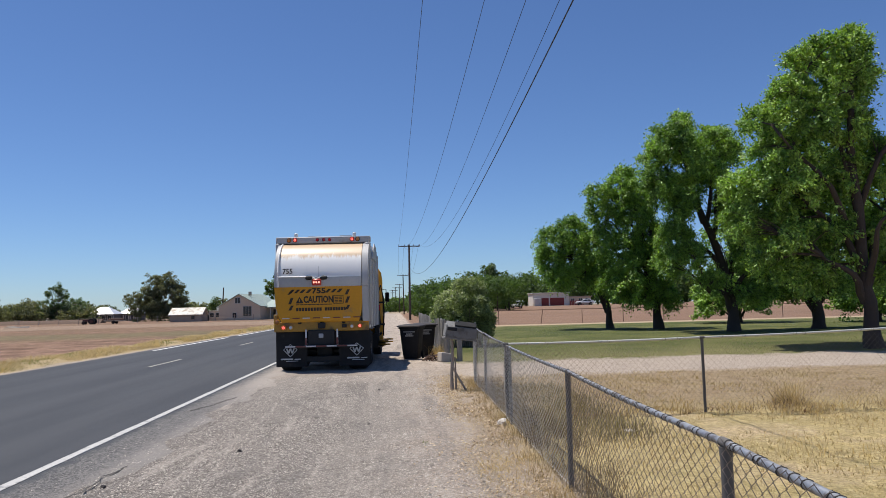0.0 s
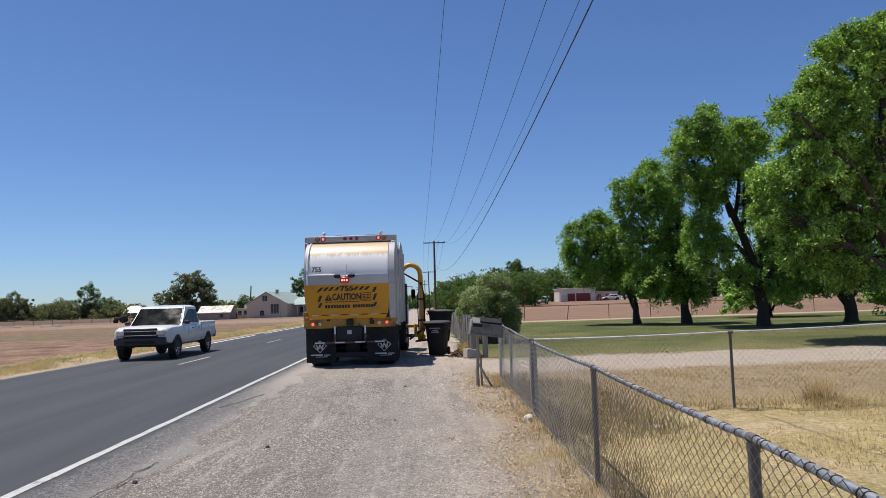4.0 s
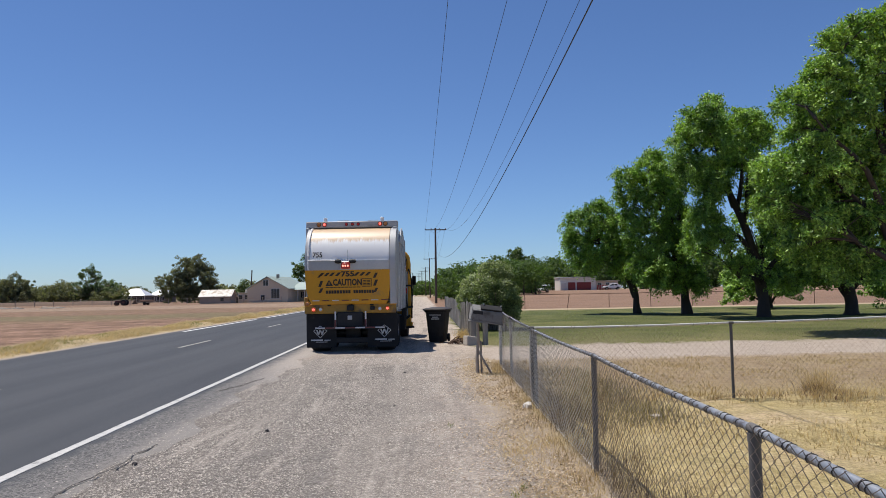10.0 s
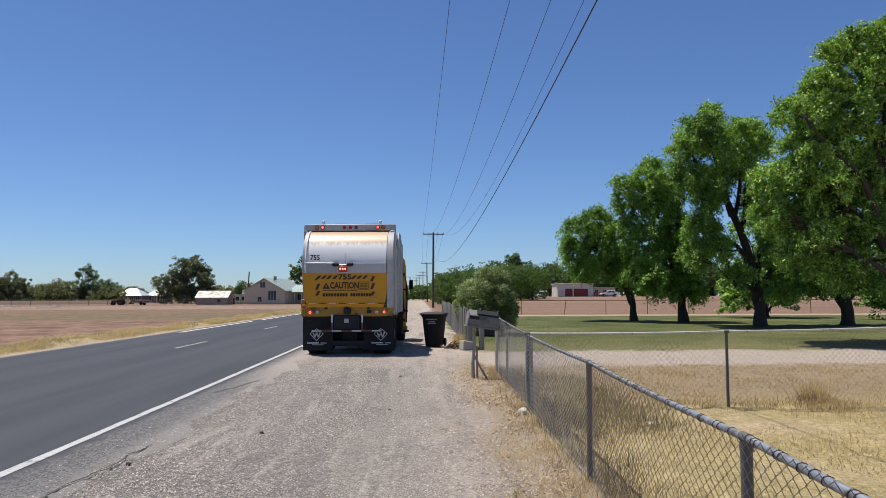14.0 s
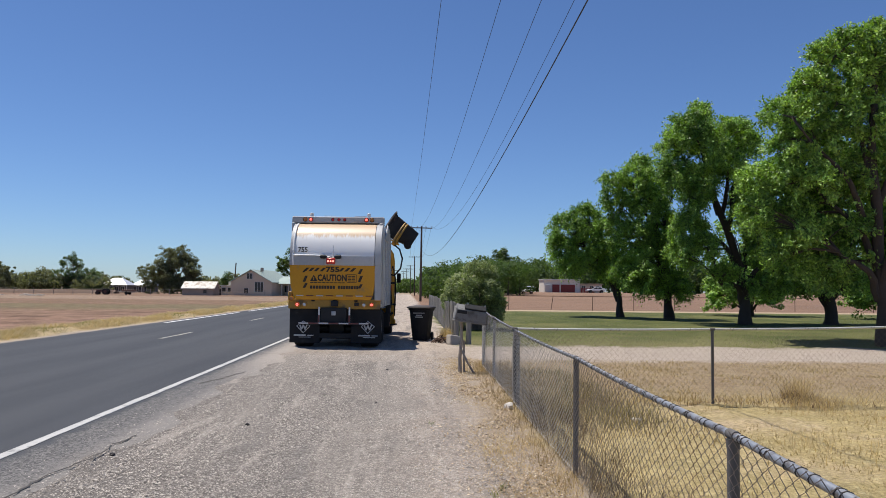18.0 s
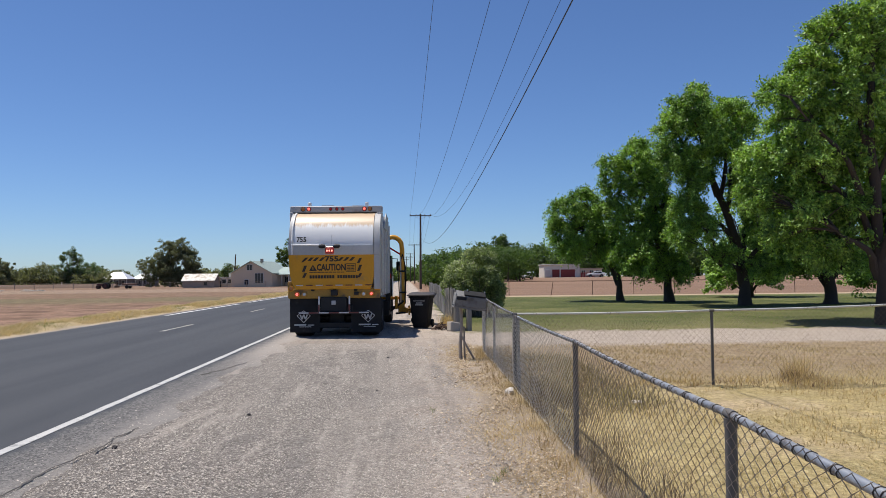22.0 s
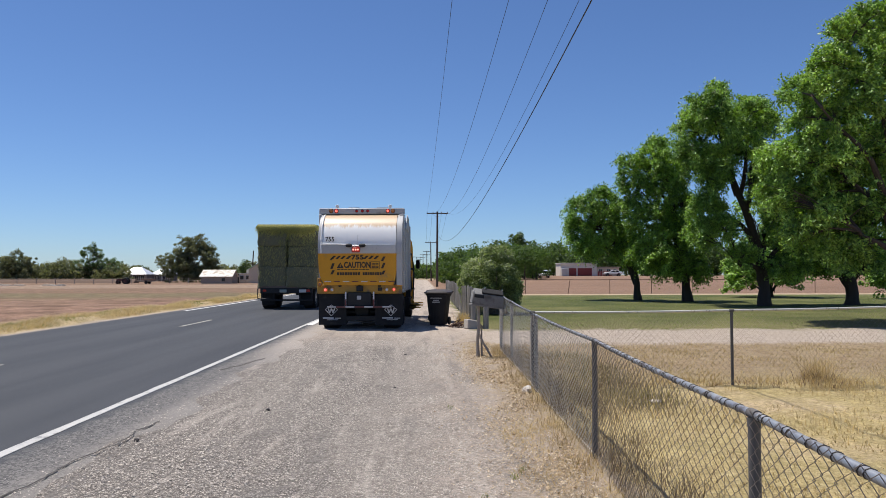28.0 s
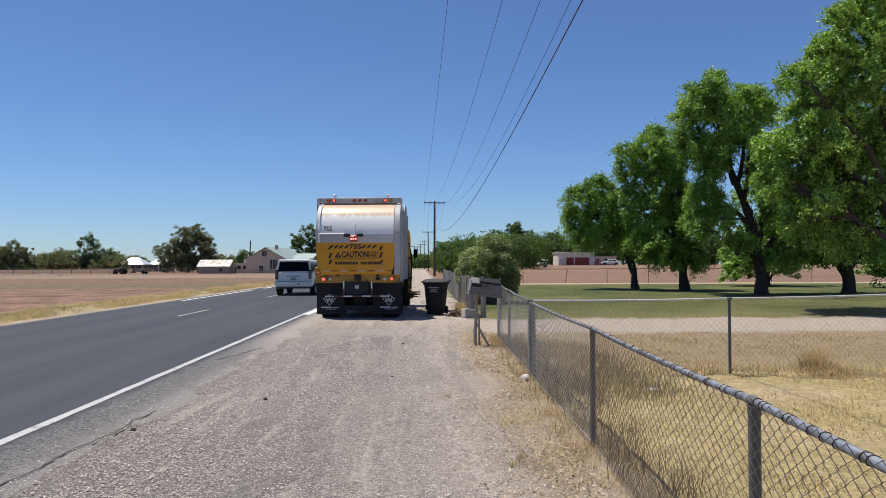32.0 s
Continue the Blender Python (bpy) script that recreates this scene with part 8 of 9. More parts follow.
    oi = nt.nodes.new("ShaderNodeObjectInfo").outputs["Random"]
    c = mixc(nt, ramp(nt, a, 0.35, 0.7), (0.13, 0.125, 0.07), (0.34, 0.315, 0.185))
    c = mixc(nt, ramp(nt, b, 0.55, 0.75, 0, 0.5), c, (0.30, 0.25, 0.14))
    c = mixc(nt, ramp(nt, oi, 0, 1, 0, 0.4, False), c, (0.14, 0.135, 0.075))
    nt.links.new(c, nt.nodes["Principled BSDF"].inputs["Base Color"])
    nt.nodes["Principled BSDF"].inputs["Roughness"].default_value = 0.95
    bn = nt.nodes.new("ShaderNodeBump")
    bn.inputs["Strength"].default_value = 1.0
    bn.inputs["Distance"].default_value = 0.05
    nt.links.new(a, bn.inputs["Height"])
    nt.links.new(bn.outputs[0], nt.nodes["Principled BSDF"].inputs["Normal"])
    meshes = []
    for v in range(3):
        bm = bmesh.new()
        box(bm, (0, 0, 0), (1.31, 2.42, 0.97), 0.05)
        bmesh.ops.subdivide_edges(bm, edges=bm.edges[:], cuts=5, use_grid_fill=True)
        for w in bm.verts:
            w.co += Vector((noise.noise(w.co * 4 + Vector((v * 9, 0, 0))), noise.noise(w.co * 4 + Vector((0, v * 9, 5))), noise.noise(w.co * 4 + Vector((3, 1, v * 9))))) * 0.085
        meshes.append(mesh_of(bm, "hay_bale", hay, True))
    r = random.Random(6)
    for k in range(6):
        for s in (-0.67, 0.67):
            for lv in range(3):
                o = new("hay_bale", meshes[r.randint(0, 2)])
                o.parent = t
                o.matrix_basis = pose(s + r.uniform(-0.03, 0.03), -18.3 + 2.45 * k + (0.12 if k else 0) + r.uniform(-0.05, 0.05), 1.49 + (0.955 if k == 0 else 0.925) * lv, r.uniform(-1, 1), r.uniform(-1.5, 1.5), r.uniform(-1.5, 1.5) + 180 * r.randint(0, 1))
    # loose golden stems hanging over the upper edge
    g = np.random.default_rng(5)
    n = 30000
    side = g.random(n)
    x = np.where(side < 0.45, g.uniform(-1.32, 1.32, n), np.where(side < 0.75, 1.33, g.uniform(-1.32, 1.32, n)))
    y = np.where(side < 0.45, -19.52, np.where(side < 0.75, g.uniform(-19.5, -5, n), g.uniform(-19.5, -5, n)))
    z = np.where(side < 0.75, 3.92 - 2.6 * g.random(n) ** 13.0, 3.89)
    z = np.where(y > -17.05, z - 0.09, z)
    edge = z > 3.56
    L = np.where(edge, g.uniform(0.10, 0.36, n), g.uniform(0.05, 0.22, n))
    hw = np.where(edge, 0.008, 0.0045)
    ang = g.uniform(-0.6, 0.6, n)
    ox = np.where(side < 0.45, 0, np.where(side < 0.75, 0.05, 0))
    v = np.empty((n, 3, 3))
    v[:, 0] = np.stack([x - hw, y - hw, z], -1)
    v[:, 1] = np.stack([x + hw, y + hw, z], -1)
    up = np.where(side < 0.75, -1.0, 0.25)
    v[:, 2] = np.stack([x + ox + np.sin(ang) * L, y - np.where(side < 0.45, np.where(edge, 0.22 * g.random(n), 0.05), 0) + np.where(side >= 0.45, np.sin(ang) * L, 0), z + up * L * np.cos(ang)], -1)
    st = new("loose_hay", quick_mesh("loose_hay", v.reshape(-1, 3), np.arange(3 * n).reshape(-1, 3), leafy("hay_stems", (0.74, 0.70, 0.32), (0.52, 0.52, 0.22), (0.9, 0.9, 0.5), 0.8, 0.8)))
    st.parent = t
    return t, wheels


def tape_of():
    return MATS["tape_white"]


hay_rig = hay_truck()

# the big pickup is a size smaller than its drawing
grey_pickup[0].scale = (0.95, 0.95, 0.95)

# ---- poles and wires ----
POLE_WOOD = pm("pole_wood", (0.085, 0.062, 0.048), 0.9, var=0.3, scale=1.5, fine=20, bump=0.3, stretch=(4, 4, 0.5))
INSULATOR = pm("insulator", (0.20, 0.13, 0.10), 0.25, var=0.1, bump=0, coat=0.5)


def utility_pole(x, y, h, arm_w, second=False, lean=0.0):
    p = thing("utility_pole", "dark wooden utility pole with a crossarm beside the dirt shoulder", "utility pole", pose(x, y, gz(x, y), 0, lean, 0), "roadside utility poles")
    bm = bmesh.new()
    rod(bm, (0, 0, -0.2), (0, 0, h), 0.17, 0.115, 12)
    part("shaft", bm, POLE_WOOD, p)
    for k, z in enumerate((h - 0.25,) + ((h - 1.4,) if second else ())):
        bm = bmesh.new()
        box(bm, (0, -0.16, z), (arm_w * (1 - 0.3 * k), 0.10, 0.13), 0.01)
        arm = part("crossarm", bm, POLE_WOOD, p)
        for u in (-0.48, -0.2, 0.2, 0.48):
            bm = bmesh.new()
            turned(bm, [(0.02, 0.0), (0.05, 0.04), (0.035, 0.08), (0.06, 0.12), (0.03, 0.17), (0.004, 0.18)], 8, Matrix.Translation((u * arm_w * (1 - 0.3 * k), -0.16, z + 0.06)) @ pose(0, 0, 0, 0, -90, 0))
            part("insulator", bm, INSULATOR, arm)
        for s in (-1, 1):
            bm = bmesh.new()
            rod(bm, (0, -0.2, z - 0.55), (s * arm_w * 0.28, -0.2, z - 0.04), 0.014, n=5)
            part("brace", bm, STEEL, arm)
    return p


utility_pole(1.95, 100, 10.2, 2.9, lean=0.3)
utility_pole(2.2, 190, 10.2, 2.9, lean=-0.6)
utility_pole(1.5, 262, 10.2, 2.8, True)
utility_pole(0.2, 310, 10.4, 2.8, True)
utility_pole(-1.2, 355, 10.4, 2.8, True)


def wire(pts, r, label):
    bm = bmesh.new()
    fine = []
    for (a, b) in zip(pts, pts[1:]):
        for i in range(2):
            fine.append(Vector(a).lerp(Vector(b), i / 2))
    fine.append(Vector(pts[-1]))
    tube(bm, fine, r, 5)
    tagged(part("overhead_wire", bm, pm("cable_black", (0.03, 0.03, 0.032), 0.6, var=0.1, bump=0)), label, "wire", "overhead wires along the road")


def span(x0, z0, x1, z1, y0, y1, sag):
    """A hanging wire from (x0, y0) to (x1, y1)."""
    out = []
    for i in range(25):
        k = (i / 24) ** 1.0
        out.append((x0 + (x1 - x0) * k, y0 + (y1 - y0) * k, z0 + (z1 - z0) * k - sag * 4 * k * (1 - k)))
    return out


# each: x at the pole, drift per metre towards the camera, the hanging curve's coefficients, thickness
for xa, drift, c0, c1, c2, rad, word in ((0.62, 0.0030, 10.15, -0.0330, 0.00033, 0.008, "thin"), (1.30, 0.0153, 12.05, -0.1420, 0.00122, 0.008, "thin"),
                                         (2.60, 0.0110, 11.70, -0.1492, 0.00133, 0.008, "thin"), (3.30, 0.0135, 11.96, -0.1619, 0.00144, 0.008, "thin"),
                                         (2.10, 0.0070, 7.10, -0.1052, 0.00104, 0.0115, "thick")):
    run = []
    for k in range(49):
        y = 100 - 2.6 * k
        yy = max(y, 9.0)
        run.append((xa + drift * (100 - y), y, c0 + c1 * yy + c2 * yy * yy + (0.012 * (9.0 - y) if y < 9 else 0)))
    wire(run, rad, word + " dark overhead wire strung along the roadside poles")
for x0, x1, z in ((0.6, 0.9, 10.1), (1.3, 1.5, 10.1), (2.6, 2.8, 10.1), (3.3, 3.5, 10.1)):
    wire(span(x0, z, x1, z, 100, 190, 1.6), 0.012, "thin dark overhead wire strung along the roadside poles")

# ---- farm over the road ----
STUCCO = pm("tan_stucco", (0.57, 0.475, 0.365), 0.9, var=0.1, scale=0.6, fine=12, bump=0.2)
ROOF_GREEN = pm("pale_green_metal", (0.36, 0.43, 0.38), 0.45, 0.2, var=0.1, scale=0.5, fine=8, bump=0.05)
ROOF_WHITE = pm("white_metal_roof", (0.66, 0.67, 0.68), 0.4, 0.2, var=0.08, scale=0.5, fine=8, bump=0.05)
ROOF_RUST = pm("rusted_tin", (0.62, 0.60, 0.54), 0.65, 0.1, var=0.2, scale=0.5, fine=8, bump=0.1, stain=(0.33, 0.25, 0.17), amount=0.35, stain_scale=1.0)
OLD_WOOD = pm("old_wood", (0.32, 0.27, 0.225), 0.9, var=0.25, scale=1, fine=14, bump=0.2)
DARK_OPEN = pm("dark_window", (0.03, 0.033, 0.036), 0.15, var=0.1, bump=0)
FRAME_WHITE = pm("window_trim", (0.55, 0.53, 0.50), 0.6, var=0.1, bump=0)


def window_on(parent, x, y, z, w, h, cols=2):
    bm = bmesh.new()
    box(bm, (x, y - 0.03, z), (w + 0.16, 0.08, h + 0.16), 0.01)
    f = part("window_frame", bm, FRAME_WHITE, parent)
    for k in range(cols):
        bm = bmesh.new()
        box(bm, (x - w / 2 + (k + 0.5) * w / cols, y - 0.075, z), (w / cols - 0.07, 0.03, h), 0.005)
        part("pane", bm, DARK_OPEN, f)
    return f


def gable_house(name, label, at, w, d, eave, ridge, wall, roof, windows, over=0.35, category="house"):
    """Gable end towards -y, ridge along y."""
    h = thing(name, label, category, at)
    bm = bmesh.new()
    loft(bm, [[Vector((-w / 2, y, -0.1)), Vector((w / 2, y, -0.1)), Vector((w / 2, y, eave)), Vector((0, y, ridge)), Vector((-w / 2, y, eave))] for y in (0, d)])
    body = part("wall", bm, wall, h)
    k = (w / 2 + over) / (w / 2)
    for s in (-1, 1):
        bm = bmesh.new()
        a, b = Vector((0, -over, ridge + 0.03)), Vector((s * w / 2 * k, -over, ridge + 0.03 - (ridge - eave) * k))
        plate(bm, [a, b, b + Vector((0, d + 2 * over, 0)), a + Vector((0, d + 2 * over, 0))], 0.12, (0, 0, 1))
        rf = part("roof", bm, roof, h)
        for i in range(int(d / 0.9)):
            bm = bmesh.new()
            y = i * 0.9 + 0.2
            rod(bm, a + Vector((0, y, 0.13)), b + Vector((0, y, 0.13)), 0.03, n=4)
            part("seam", bm, roof, rf)
    for x, z, ww, hh, c in windows:
        window_on(body, x, 0, z, ww, hh, c)
    return h


house = gable_house("farmhouse", "tan stucco farmhouse with a pale green metal roof", pose(-31.1, 150, 0, 0, 0, -14), 8.8, 11, 2.75, 5.1, STUCCO, ROOF_GREEN,
                    [(-1.0, 0.95, 0.9, 1.0, 1), (1.75, 1.75, 1.8, 1.9, 3), (-0.35, 3.9, 1.1, 1.1, 2)])
bm = bmesh.new()
box(bm, (0.9, 3.0, 5.3), (0.5, 0.5, 0.8), 0.03)
part("chimney", bm, OLD_WOOD, house)
porch = thing("porch", "open porch with a pale green metal roof beside the farmhouse", "porch", pose(-24.6, 151, 0, 0, 0, -14))
bm = bmesh.new()
plate(bm, [(-2.2, -0.2, 2.35), (2.4, -0.2, 2.35), (2.4, 4.5, 3.9), (-2.2, 4.5, 3.9)], 0.12, (0, -0.3, 1))
part("roof", bm, ROOF_GREEN, porch)
bm = bmesh.new()
box(bm, (0.1, 4.2, 1.25), (4.2, 0.2, 2.7), 0.02)
wl = part("wall", bm, STUCCO, porch)
for x in (-1.3, 0.0, 1.3):
    window_on(wl, x, 4.1, 1.4, 0.9, 1.2, 2)
for x in (-2.0, -0.6, 0.8, 2.2):
    bm = bmesh.new()
    box(bm, (x, 0, 1.15), (0.14, 0.14, 2.4), 0.015)
    part("post", bm, FRAME_WHITE, porch)

shed = gable_house("tin_shed", "low shed with a streaked rusty tin roof", pose(-36.9, 146, 0, 0, 0, 90), 4.6, 5.9, 1.35, 2.55, OLD_WOOD, ROOF_RUST, [], 0.25, "shed")
bm = bmesh.new()
box(bm, (-2.32, 1.6, 0.75), (0.06, 0.6, 0.6), 0.01)
part("hatch", bm, DARK_OPEN, shed)
lean = thing("lean_to", "flat-roofed outbuilding with small windows beside the farmhouse", "shed", pose(-36.2, 152, 0))
bm = bmesh.new()
box(bm, (0, 1.5, 0.95), (2.7, 3, 1.9), 0.03)
lw = part("wall", bm, STUCCO, lean)
bm = bmesh.new()
box(bm, (0, 1.5, 1.98), (3.0, 3.3, 0.12), 0.02)
part("roof", bm, ROOF_RUST, lean)
for x in (-0.75, 0.45):
    window_on(lw, x, 0, 1.15, 0.8, 0.8, 1)
bm = bmesh.new()
box(bm, (-1.5, -0.3, 0.85), (0.5, 0.2, 1.7), 0.02)
part("door", bm, DARK_OPEN, lean)
bm = bmesh.new()
box(bm, (0.3, 1.8, 2.35), (0.9, 0.9, 0.7), 0.05)
part("cooler", bm, ROOF_RUST, lean)


def hip_house(name, label, at, w, d, eave, ridge):
    h = thing(name, label, "house", at)
    bm = bmesh.new()
    box(bm, (0, d / 2, eave / 2), (w, d, eave), 0.03)
    wl = part("wall", bm, pm("dark_wall", (0.11, 0.10, 0.095), 0.8, var=0.2), h)
    bm = bmesh.new()
    o = 0.5
    loft(bm, [[Vector((-w / 2 - o, -o, eave - 0.02)), Vector((w / 2 + o, -o, eave - 0.02)), Vector((w / 2 + o, d + o, eave - 0.02)), Vector((-w / 2 - o, d + o, eave - 0.02))],
              [Vector((-w * 0.16, d * 0.45, ridge)), Vector((w * 0.16, d * 0.45, ridge)), Vector((w * 0.16, d * 0.55, ridge)), Vector((-w * 0.16, d * 0.55, ridge))]])
    part("roof", bm, ROOF_WHITE, h, smooth=False)
    for k in range(4):
        window_on(wl, -w / 2 + (k + 0.5) * w / 4, 0, eave * 0.52, w / 7, eave * 0.5, 2)
    for x in (-w / 2 - 0.3, 0, w / 2 + 0.3):
        bm = bmesh.new()
        box(bm, (x, -0.45, eave / 2), (0.14, 0.14, eave), 0.01)
        part("post", bm, FRAME_WHITE, h)
    return h


hip_house("ranch_house", "low ranch house with a bright white metal roof", pose(-73.6, 190, 0), 6.0, 6, 1.9, 3.7)
hip_house("ranch_house", "low ranch house with a bright white metal roof", pose(-69.6, 199, 0), 5.0, 5, 1.9, 3.5)
hip_house("ranch_house", "long pale-roofed building half hidden by trees", pose(-90.0, 207, 0), 7.5, 6, 1.5, 2.6)
bm = bmesh.new()
rod(bm, (0, 0, -0.1), (0.1, 0, 6.9), 0.16, 0.12, 8)
tagged(part("farm_pole", bm, POLE_WOOD, at=pose(-36.8, 160, 0, 0, 2, 0)), "bare wooden pole standing by the farm sheds", "pole")


def farm_tractor():
    t = thing("farm_tractor", "old red tractor parked at the edge of the field", "tractor", pose(-56.0, 140, 0, 0, 0, 90))
    red = pm("faded_red", (0.085, 0.028, 0.024), 0.6, var=0.2, scale=2, fine=20, bump=0.05)
    bm = bmesh.new()
    box(bm, (0, 0.95, 1.0), (0.6, 1.7, 0.62), 0.06)
    part("hood", bm, red, t)
    bm = bmesh.new()
    box(bm, (0, -0.5, 0.95), (0.9, 1.1, 0.5), 0.06)
    part("seat_deck", bm, BLACK, t)
    bm = bmesh.new()
    for x in (-0.6, 0.6):
        for y in (-1.0, 0.1):
            rod(bm, (x, y, 0.9), (x, y, 1.6), 0.04, n=6)
    box(bm, (0, -0.45, 1.62), (1.3, 1.3, 0.07), 0.03)
    part("canopy", bm, BLACK, t)
    for x in (-0.75, 0.75):
        wheel(t, x, -0.6, 0.75, 0.4, red, x, 6)
        wheel(t, x * 0.8, 1.4, 0.42, 0.25, red, x, 6)

    t.scale = (0.74, 0.74, 0.74)


farm_tractor()
tr = thing("farm_trailer", "low rusty farm trailer parked in the field", "trailer", pose(-51.6, 140, 0))
bm = bmesh.new()
box(bm, (0, 0, 0.55), (3.2, 1.6, 0.14), 0.02)
part("bed", bm, OLD_WOOD, tr)
bm = bmesh.new()
box(bm, (0.2, 0, 0.78), (2.4, 1.2, 0.36), 0.08)
part("load", bm, pm("rust_load", (0.16, 0.09, 0.065), 0.85, var=0.3, scale=2), tr)
bm = bmesh.new()
rod(bm, (-1.6, 0, 0.5), (-2.6, 0, 0.4), 0.05, n=6)
part("drawbar", bm, BLACK, tr)
for y in (-0.8, 0.8):
    bm = bmesh.new()
    turned(bm, [(0.05, -0.1), (0.3, -0.1), (0.33, 0), (0.3, 0.1), (0.05, 0.1)], 14, pose(0, y, 0.33, 0, 0, 90))
    part("wheel", bm, RUBBER, tr)
# wire fence at the far side of the field
ff = thing("field_fence", "wire fence with wooden posts across the far field", "fence", pose(-110, 143, 0))
bm = bmesh.new()
rod(bm, (0, 0, -0.1), (0, 0, 1.15), 0.07, 0.06, 6)
first = part("post", bm, OLD_WOOD, ff)
for k in range(1, 24):
    again(first, pose(3.6 * k, 0.05 * k, 0), ff)
for z in (0.6, 1.05):
    bm = bmesh.new()
    tube(bm, [(0, 0, z), (40, 0.5, z), (83, 1.2, z)], 0.011, 4)
    part("strand", bm, OLD_WOOD, ff)
# earth bank and lying timber along the field edge
bm = bmesh.new()
loft(bm, [[Vector((x, y0, -0.1)), Vector((x, y0 + 1.2, 0.75)), Vector((x, y0 + 2.2, 0.8)), Vector((x, y0 + 3.6, -0.1))] for x, y0 in ((-130, 158), (-100, 157), (-75, 158), (-62, 160))])
tagged(part("earth_bank", bm, pm("dark_soil", (0.13, 0.085, 0.06), 0.95, var=0.3, scale=0.7, fine=8, bump=0.3)), "long dark earth bank at the field edge", "earth bank", kind="structure")

# pale boards lying at the field edge
for x, y, l, rz in ((-63.2, 117, 1.6, 12), (-57.2, 114.5, 2.4, -8), (-55.9, 115.5, 1.2, 25), (-66.0, 118, 1.8, 4)):
    bm = bmesh.new()
    for k in range(4):
        box(bm, (0.1 * k, 0.22 * k, 0.06 + 0.05 * k), (l, 0.2, 0.05), 0.008, Euler((0, 0.04 * k, 0.12 * k)).to_matrix())
    tagged(part("board_pile", bm, pm("bleached_wood", (0.55, 0.50, 0.43), 0.9, var=0.2, scale=1, fine=14), at=pose(x, y, 0, 0, 0, rz)), "small pile of bleached boards lying on the field", "wood pile")

# ---- garage beyond the ploughed land ----
gar = thing("garage", "pale flat-roofed garage with dark red doors beyond the field", "garage", pose(40.4, 190, gz(40.4, 190)))
PALE_WALL = pm("pale_wall", (0.72, 0.67, 0.59), 0.85, var=0.08, scale=0.5, fine=10, bump=0.1)
bm = bmesh.new()
box(bm, (0, 3.5, 1.6), (9.4, 7, 3.3), 0.04)
gw = part("wall", bm, PALE_WALL, gar)
bm = bmesh.new()
box(bm, (0, 3.4, 3.3), (9.8, 7.6, 0.22), 0.03)
part("roof", bm, FRAME_WHITE, gar)
GARAGE_RED = pm("garage_red", (0.23, 0.035, 0.03), 0.6, var=0.1, scale=1, fine=10, bump=0.05)
for x, w in ((-1.55, 1.9), (1.6, 3.7)):
    bm = bmesh.new()
    box(bm, (x, -0.02, 1.05), (w, 0.1, 2.0), 0.02)
    d = part("garage_door", bm, GARAGE_RED, gw)
    for k in range(4):
        bm = bmesh.new()
        box(bm, (x, -0.08, 0.3 + 0.5 * k), (w * 0.97, 0.03, 0.42), 0.01)
        part("door_panel", bm, GARAGE_RED, d)
bm = bmesh.new()
box(bm, (-3.9, -0.6, 1.0), (1.4, 1.0, 2.0), 0.05)
part("tank_box", bm, FRAME_WHITE, gar)
annex = thing("annex", "low pale house wing beside the garage", "house", pose(48.5, 192, gz(48, 190)))
bm = bmesh.new()
box(bm, (0, 3, 1.1), (6.0, 6, 2.2), 0.04)
aw = part("wall", bm, STUCCO, annex)
bm = bmesh.new()
box(bm, (0, 3, 2.28), (6.6, 6.6, 0.2), 0.04)
part("roof", bm, OLD_WOOD, annex)
for x in (-1.9, 0.2, 1.9):
    window_on(aw, x, 0, 1.3, 0.9, 0.9, 2)
bm = bmesh.new()
for k in range(9):
    box(bm, (-1.6 + 0.4 * k, 0, 0.6), (0.3, 0.06, 1.2), 0.01)
tagged(part("red_fence", bm, GARAGE_RED, at=pose(46.2, 186, gz(45, 186))), "low dark red wooden fence by the garage", "fence")


def parked_car(x, y, rz, paint, label):
    c, _, _ = make_car("parked_car", label, "car", dict(
        paint=paint, hw=0.9,
        body=[(-2.2, 0.5, 0.95, 0.84), (-2.1, 0.45, 1.0, 0.88), (-1.2, 0.4, 1.0, 0.9), (0.0, 0.38, 0.98, 0.9), (1.2, 0.4, 0.96, 0.9), (2.0, 0.45, 0.9, 0.86), (2.25, 0.48, 0.78, 0.8)],
        cabin=(-1.9, 1.1, -1.3, 0.4), belt=0.97, roof=1.48, w0=0.84, w1=0.68, windows=[(0.1, 0.45, 0.05, 0.0), (0.5, 0.9, 0.0, -0.2)],
        wb=2.7, r=0.34, tyre=0.22, rim=ALLOY, grille=(1.0, 0.18, 0.7), lampz=0.74, lamph=0.15, tailz=0.85, tailh=0.2, handles=(0.2,), seams=(0.9, -0.2), platez=0.7))
    c.matrix_basis = pose(x, y, gz(x, y), 0, 0, rz)


parked_car(24.75, 150, 178, car_paint("parked_white", (0.66, 0.66, 0.65), 0.0), "white car parked under the trees by the field")
parked_car(47.2, 182, 85, MATS["parked_white"], "white car parked beside the low house")
parked_car(70.0, 184, 90, MATS["parked_white"], "white car parked beside the low house")

# ---- mailbox, stones, litter ----


